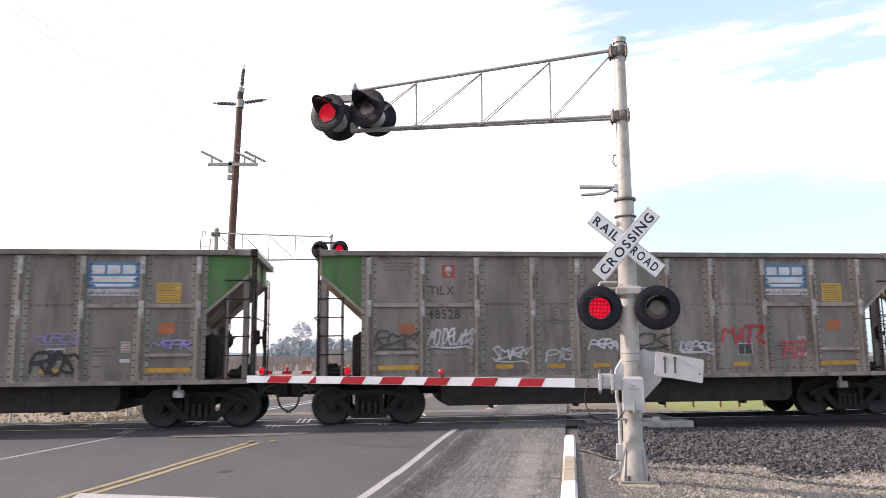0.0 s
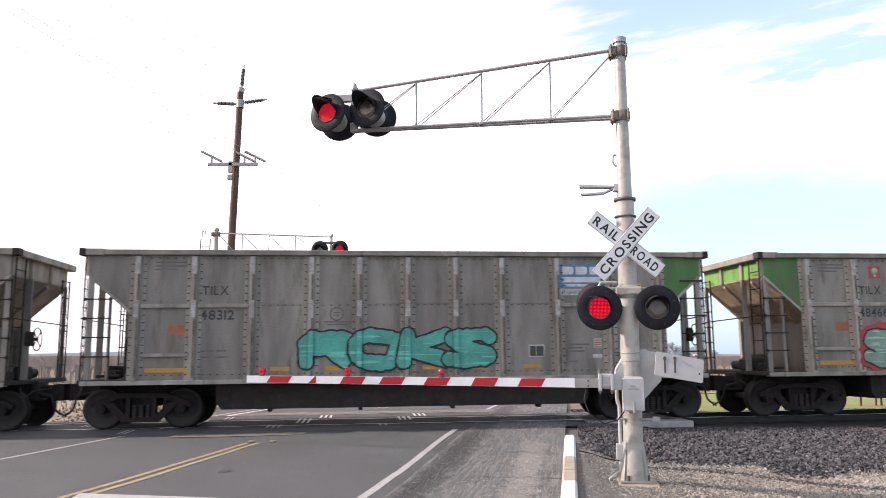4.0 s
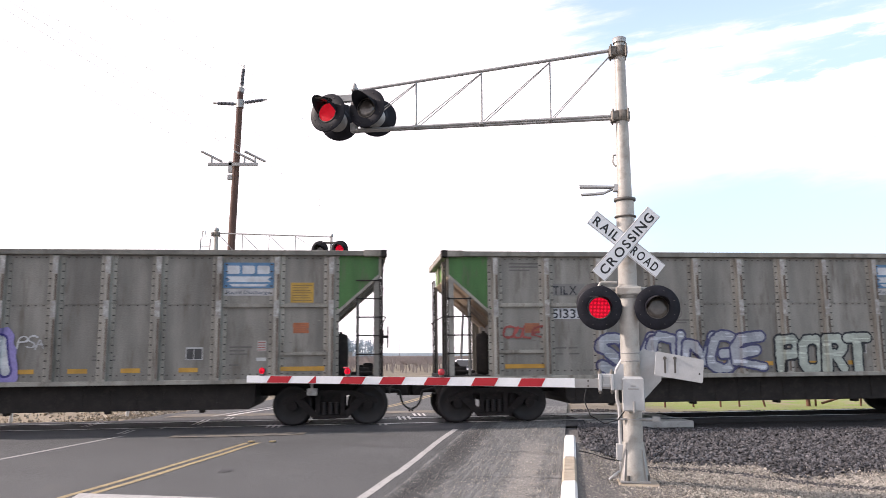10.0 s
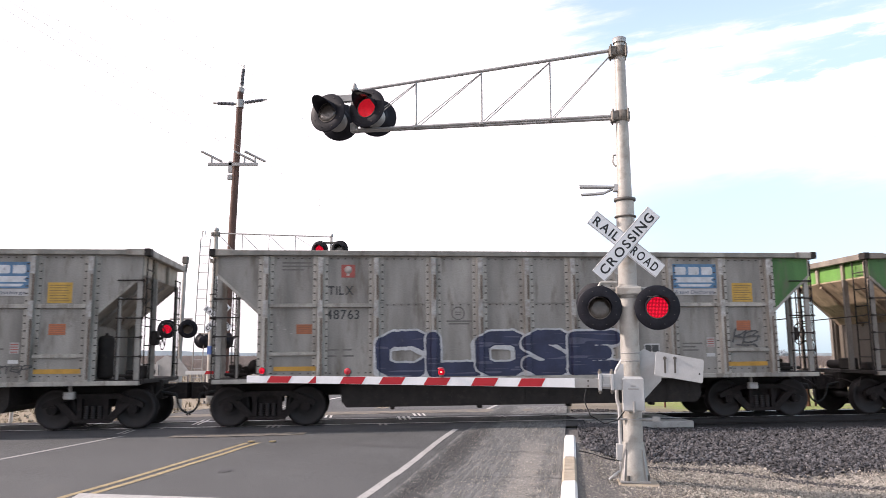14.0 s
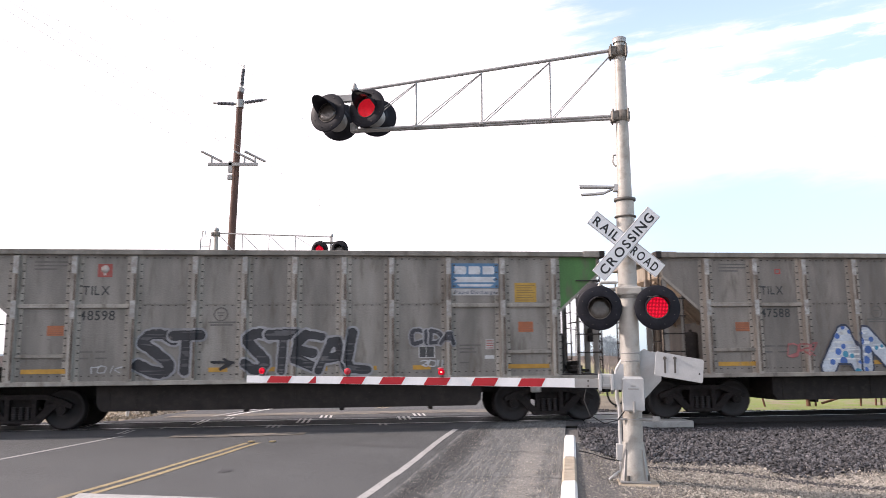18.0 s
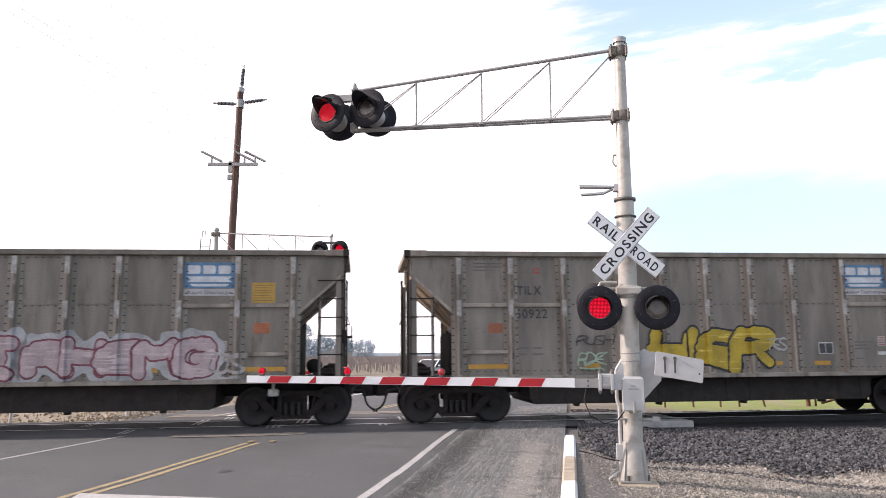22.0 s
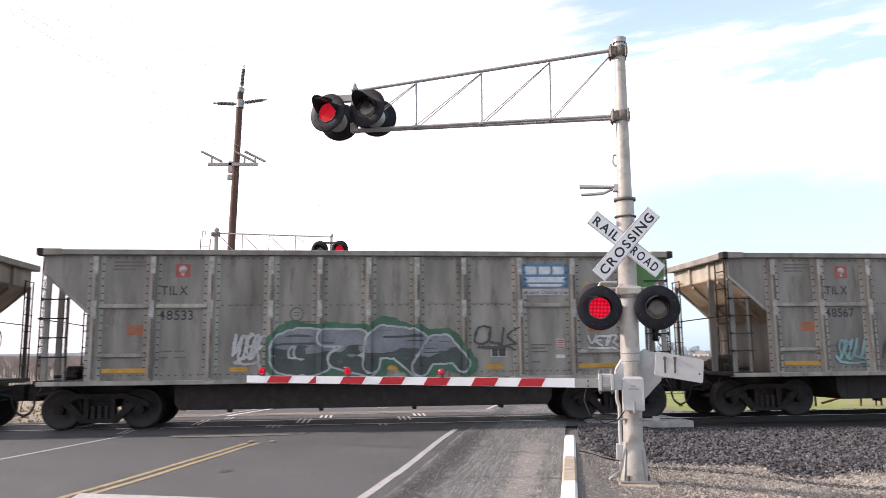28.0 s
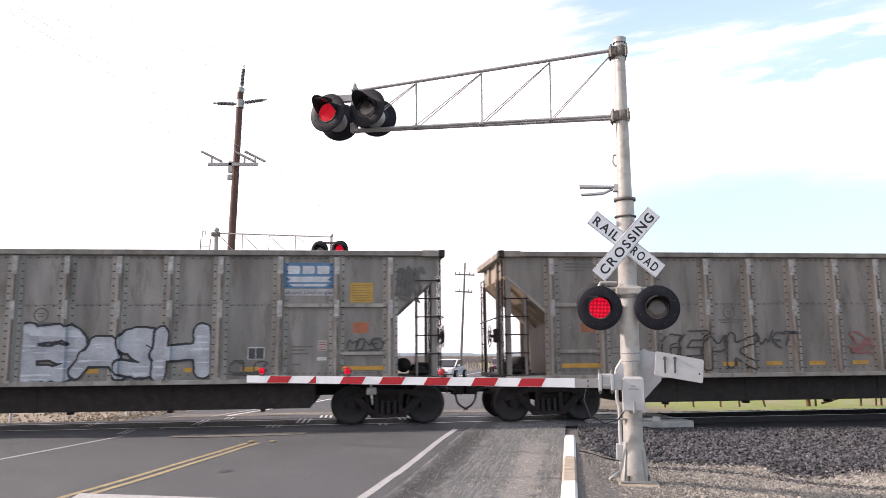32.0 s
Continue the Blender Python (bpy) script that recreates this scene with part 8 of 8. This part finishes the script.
# fence of leaning rusty posts beyond the track
fence = thing("fence", pose(0, 0, 0), "sagging wire fence on leaning rusty posts", "fence")
rf = random.Random(4)
fx = [7.4, 8.38, 9.32, 9.98, 10.88, 12.42, 12.68, 14.3, 14.85, 15.05, 16.8]
for i, x in enumerate(fx):
    y = 24.6 + 0.1 * x
    part("post", Mesh().cyl((0, 0, -0.05), (-0.3 if i == 4 else (rf.random() - 0.5) * 0.12, 0, 1.25), 0.075 if i == 5 else 0.035, seg=8), RUSTPOST, fence, m=pose(x, y, ground_z(x, y)))
part("brace", Mesh().cyl((12.9, 25.9, 0.1), (15.2, 26.1, 0.75), 0.04, seg=8), RUSTPOST, fence)
for z in (0.45, 0.8, 1.1):
    part("fence_wire", Mesh().path([(x, 24.6 + 0.1 * x, ground_z(x, 24.6 + 0.1 * x) + z) for x in fx], 0.008, 5), RUSTPOST, fence)


# tufts of grass
def tufts(count, area, h, seed, lean=0.3):
    r = random.Random(seed)
    m = Mesh()
    for i in range(count):
        p = area(r)
        if p is None:
            continue
        x, y = p
        z = ground_z(x, y)
        for j in range(5):
            a = r.random() * 6.28
            hh = h * (0.5 + 0.8 * r.random())
            d = Vector((math.cos(a), math.sin(a), 0))
            q = Vector((-d.y, d.x, 0)) * 0.018
            b = Vector((x, y, z)) + d * 0.05 * r.random()
            m.add([b - q, b + q, b + d * hh * lean + Vector((0, 0, hh))], [(0, 1, 2)])
    return m


def dry_patch(r):
    x, y = -32 + 60 * r.random(), 23.5 + 40 * r.random() ** 1.5
    return (x, y) if not lane(-10.3, y) < x < lane(3.0, y) and not (x > 2 and y < 34) else None


solid("dry_grass", tufts(9000, dry_patch, 0.11, 2), STRAW, "straw-coloured dry grass along the far verge", "grass", kind="stuff")


def bank_patch(r):
    x = -15.5 + 7.4 * r.random()
    y = TY + TK * x + 2.1 + 4.5 * r.random() ** 1.4
    return (x, y) if x < lane(-9.5, y) and noise.noise((x * 0.8, y * 0.8, 6)) > -0.15 else None


solid("dry_grass", tufts(700, bank_patch, 0.055, 12, 1.2), STRAW, "flattened tan grass on the bank beyond the track", "grass", kind="stuff")


def bank_rubble(rnd):
    x = -15 + 7.5 * rnd.rand()
    y = TY + TK * x + 2.0 + 4 * rnd.rand()
    return (x, y) if x < lane(-9.35, y) and (rnd.rand() < 0.25 or x > -9.5) else None


solid("gravel", stones(900, bank_rubble, 0.034, 19), TAN, "pale broken stones on the bank beyond the track", "gravel", kind="stuff")
for x, y, h, r_ in ((-11.83, 20.87, 0.75, 0.05), (-8.95, 21.6, 0.8, 0.05), (-11.9, 22.9, 0.6, 0.04)):
    mk_ = thing("marker_post", pose(x, y, ground_z(x, y) - 0.02), "short white-painted marker post on the dry bank", "marker post", "marker posts")
    part("post", Mesh().cyl((0, 0, 0), (0.01, 0, h), r_, r_ * 0.95, 10), WHITE, mk_)
    part("post_cap", Mesh().turned([(r_, 0), (r_ + 0.006, 0.01), (r_ * 0.7, 0.03), (0.001, 0.04)], pose(0.01, 0, h - 0.01), 10), GALV, mk_)


# a sign and cars on the far road
def sedan(x, y, yaw, paint, label):
    c = thing("car", pose(x, y, road_z(x, y) + 0.012, 0, 0, yaw), label, "car", "cars beyond the crossing")
    body = Mesh()
    prof = [(-2.2, 0.3), (-2.28, 0.56), (-2.12, 0.7), (-1.2, 0.86), (1.35, 0.95), (2.1, 0.88), (2.2, 0.6), (2.15, 0.35)]
    body.prism(prof, -0.86, 0.86)
    body.v = [(x, y * (0.84 if x < -2.0 or x > 2.05 else 1.0) * (0.94 if z > 0.8 else 1.0), z) for x, y, z in body.v]
    part("body", body, paint, c)
    part("cabin", Mesh().prism([(-1.25, 0.9), (-0.5, 1.38), (0.75, 1.42), (1.6, 0.94)], -0.7, 0.7), GLASS, c, "dark glass cabin")
    for k in (-0.71, 0.71):
        part("pillar", Mesh().prism([(-1.3, 0.9), (-0.52, 1.4), (-0.44, 1.4), (-1.2, 0.9)], k - 0.04, k + 0.04), paint, c)
        part("mirror", Mesh().box(-0.95, -0.85, k * 1.32 - 0.1, k * 1.32 + 0.1, 0.93, 1.05, 0.02), paint, c)
    part("grille", Mesh().box(-2.265, -2.2, -0.42, 0.42, 0.42, 0.6, 0.02).box(-2.24, -2.15, -0.8, 0.8, 0.3, 0.38, 0.02), LETTER, c)
    part("plate_bar", Mesh().box(-2.285, -2.26, -0.16, 0.16, 0.45, 0.53), GALV, c)
    part("roof", Mesh().prism([(-0.5, 1.38), (0.75, 1.42), (0.72, 1.45), (-0.45, 1.41)], -0.7, 0.7), paint, c)
    for k in (-0.6, 0.6):
        part("headlight", Mesh().box(-2.27, -2.2, k - 0.18, k + 0.18, 0.6, 0.74, 0.02), CARWHITE, c)
    for wx in (-1.35, 1.35):
        for wy in (-0.8, 0.8):
            w = part("wheel", Mesh().cyl((wx, wy - 0.1, 0.32), (wx, wy + 0.1, 0.32), 0.32, seg=16), RUBBER, c)
            part("rim", Mesh().cyl((wx, wy - 0.11, 0.32), (wx, wy + 0.11, 0.32), 0.2, seg=12), GALV, w)
    return c


FAR_CARS = [sedan(0, 0, 0, CARWHITE, "white sedan waiting beyond the crossing, then turning off"), sedan(0, 0, 0, CARRED, "dark red car stopped far down the road beyond the crossing")]


# ---- everything that moves ----
def train_s(t, n):
    """How far along the track the middle of car n is at t seconds."""
    slip = ((0, -0.155), (3, 0.05), (7, 0.34), (10, 0.47), (14, 0.605), (18.55, 0.7), (18.95, 0.015), (19.3, -0.07), (22, -0.035), (25, 0.01), (28, -0.03), (30.6, -0.103), (32, -0.153))
    return LENGTH * (7.40 - 2.995 + 22.89 * t - PITCH_CAR * n + float(np.interp(t, [a for a, _ in slip], [b for _, b in slip])))


def car_pose(s):
    return TRACK @ Matrix.Translation((s, 0, 0))


ROLL = 0.497


def motions():
    times = [0, 3, 7, 10, 14, 18.4, 18.5, 18.6, 18.7, 18.8, 18.9, 19.0, 19.1, 19.2, 19.3, 22, 25, 28, 30.6, 32]
    for n, c in TRAIN:
        walk(c, [(t, car_pose(train_s(t, n))) for t in times])
        # wheels roll while the car is near the crossing
        spans = [t for t in (i / FPS for i in range(0, 961)) if abs(train_s(t, n)) < 19.5]
        for ws in c.children_recursive:
            if spans and ws.name.split(".")[0] == "wheelset":
                at = ws.matrix_basis.translation.copy()
                rows = [(t, pose(*at, 0, math.degrees((t - spans[0]) * 22.9 * LENGTH / ROLL), 0)) for t in spans]
                if spans[0] > 0:
                    rows.insert(0, (0.0, rows[0][1]))
                if spans[-1] < 32:
                    rows.append((32.0, rows[-1][1]))
                walk(ws, rows)
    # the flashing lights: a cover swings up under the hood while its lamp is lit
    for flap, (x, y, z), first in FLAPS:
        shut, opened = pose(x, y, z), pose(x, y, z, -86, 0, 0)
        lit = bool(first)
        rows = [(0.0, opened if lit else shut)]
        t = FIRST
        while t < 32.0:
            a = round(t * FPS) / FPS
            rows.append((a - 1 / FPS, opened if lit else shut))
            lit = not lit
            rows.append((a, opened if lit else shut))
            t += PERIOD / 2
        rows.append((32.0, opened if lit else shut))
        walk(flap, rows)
    # two cars drive up beyond the crossing; the white one turns aside after a while
    drive = lambda y: pose(lane(-5.4, y), y, 0.012, 0, 0, 80.2)
    walk(FAR_CARS[0], [(t, drive(y)) for t, y in ((0, 240), (3, 120), (5, 66), (6.5, 55.5), (8, 55), (20, 55))]
         + [(20.8, pose(1.3, 54, 0.012, 0, 0, 66)), (22, pose(-0.75, 56, 0.012, 0, 0, 66)), (22.7, pose(-0.95, 56.5, 0.012, 0, 0, 70)), (24, pose(-1.0, 56.5, 0.012, 0, 0, 70)), (28.4, pose(-1.0, 56.5, 0.012, 0, 0, 70)), (32, pose(0.55, 58, 0.012, 0, 0, 74))])
    walk(FAR_CARS[1], [(t, drive(y)) for t, y in ((0, 330), (4, 190), (7, 95), (8.5, 84), (10, 82), (20, 81), (32, 80))])


motions()
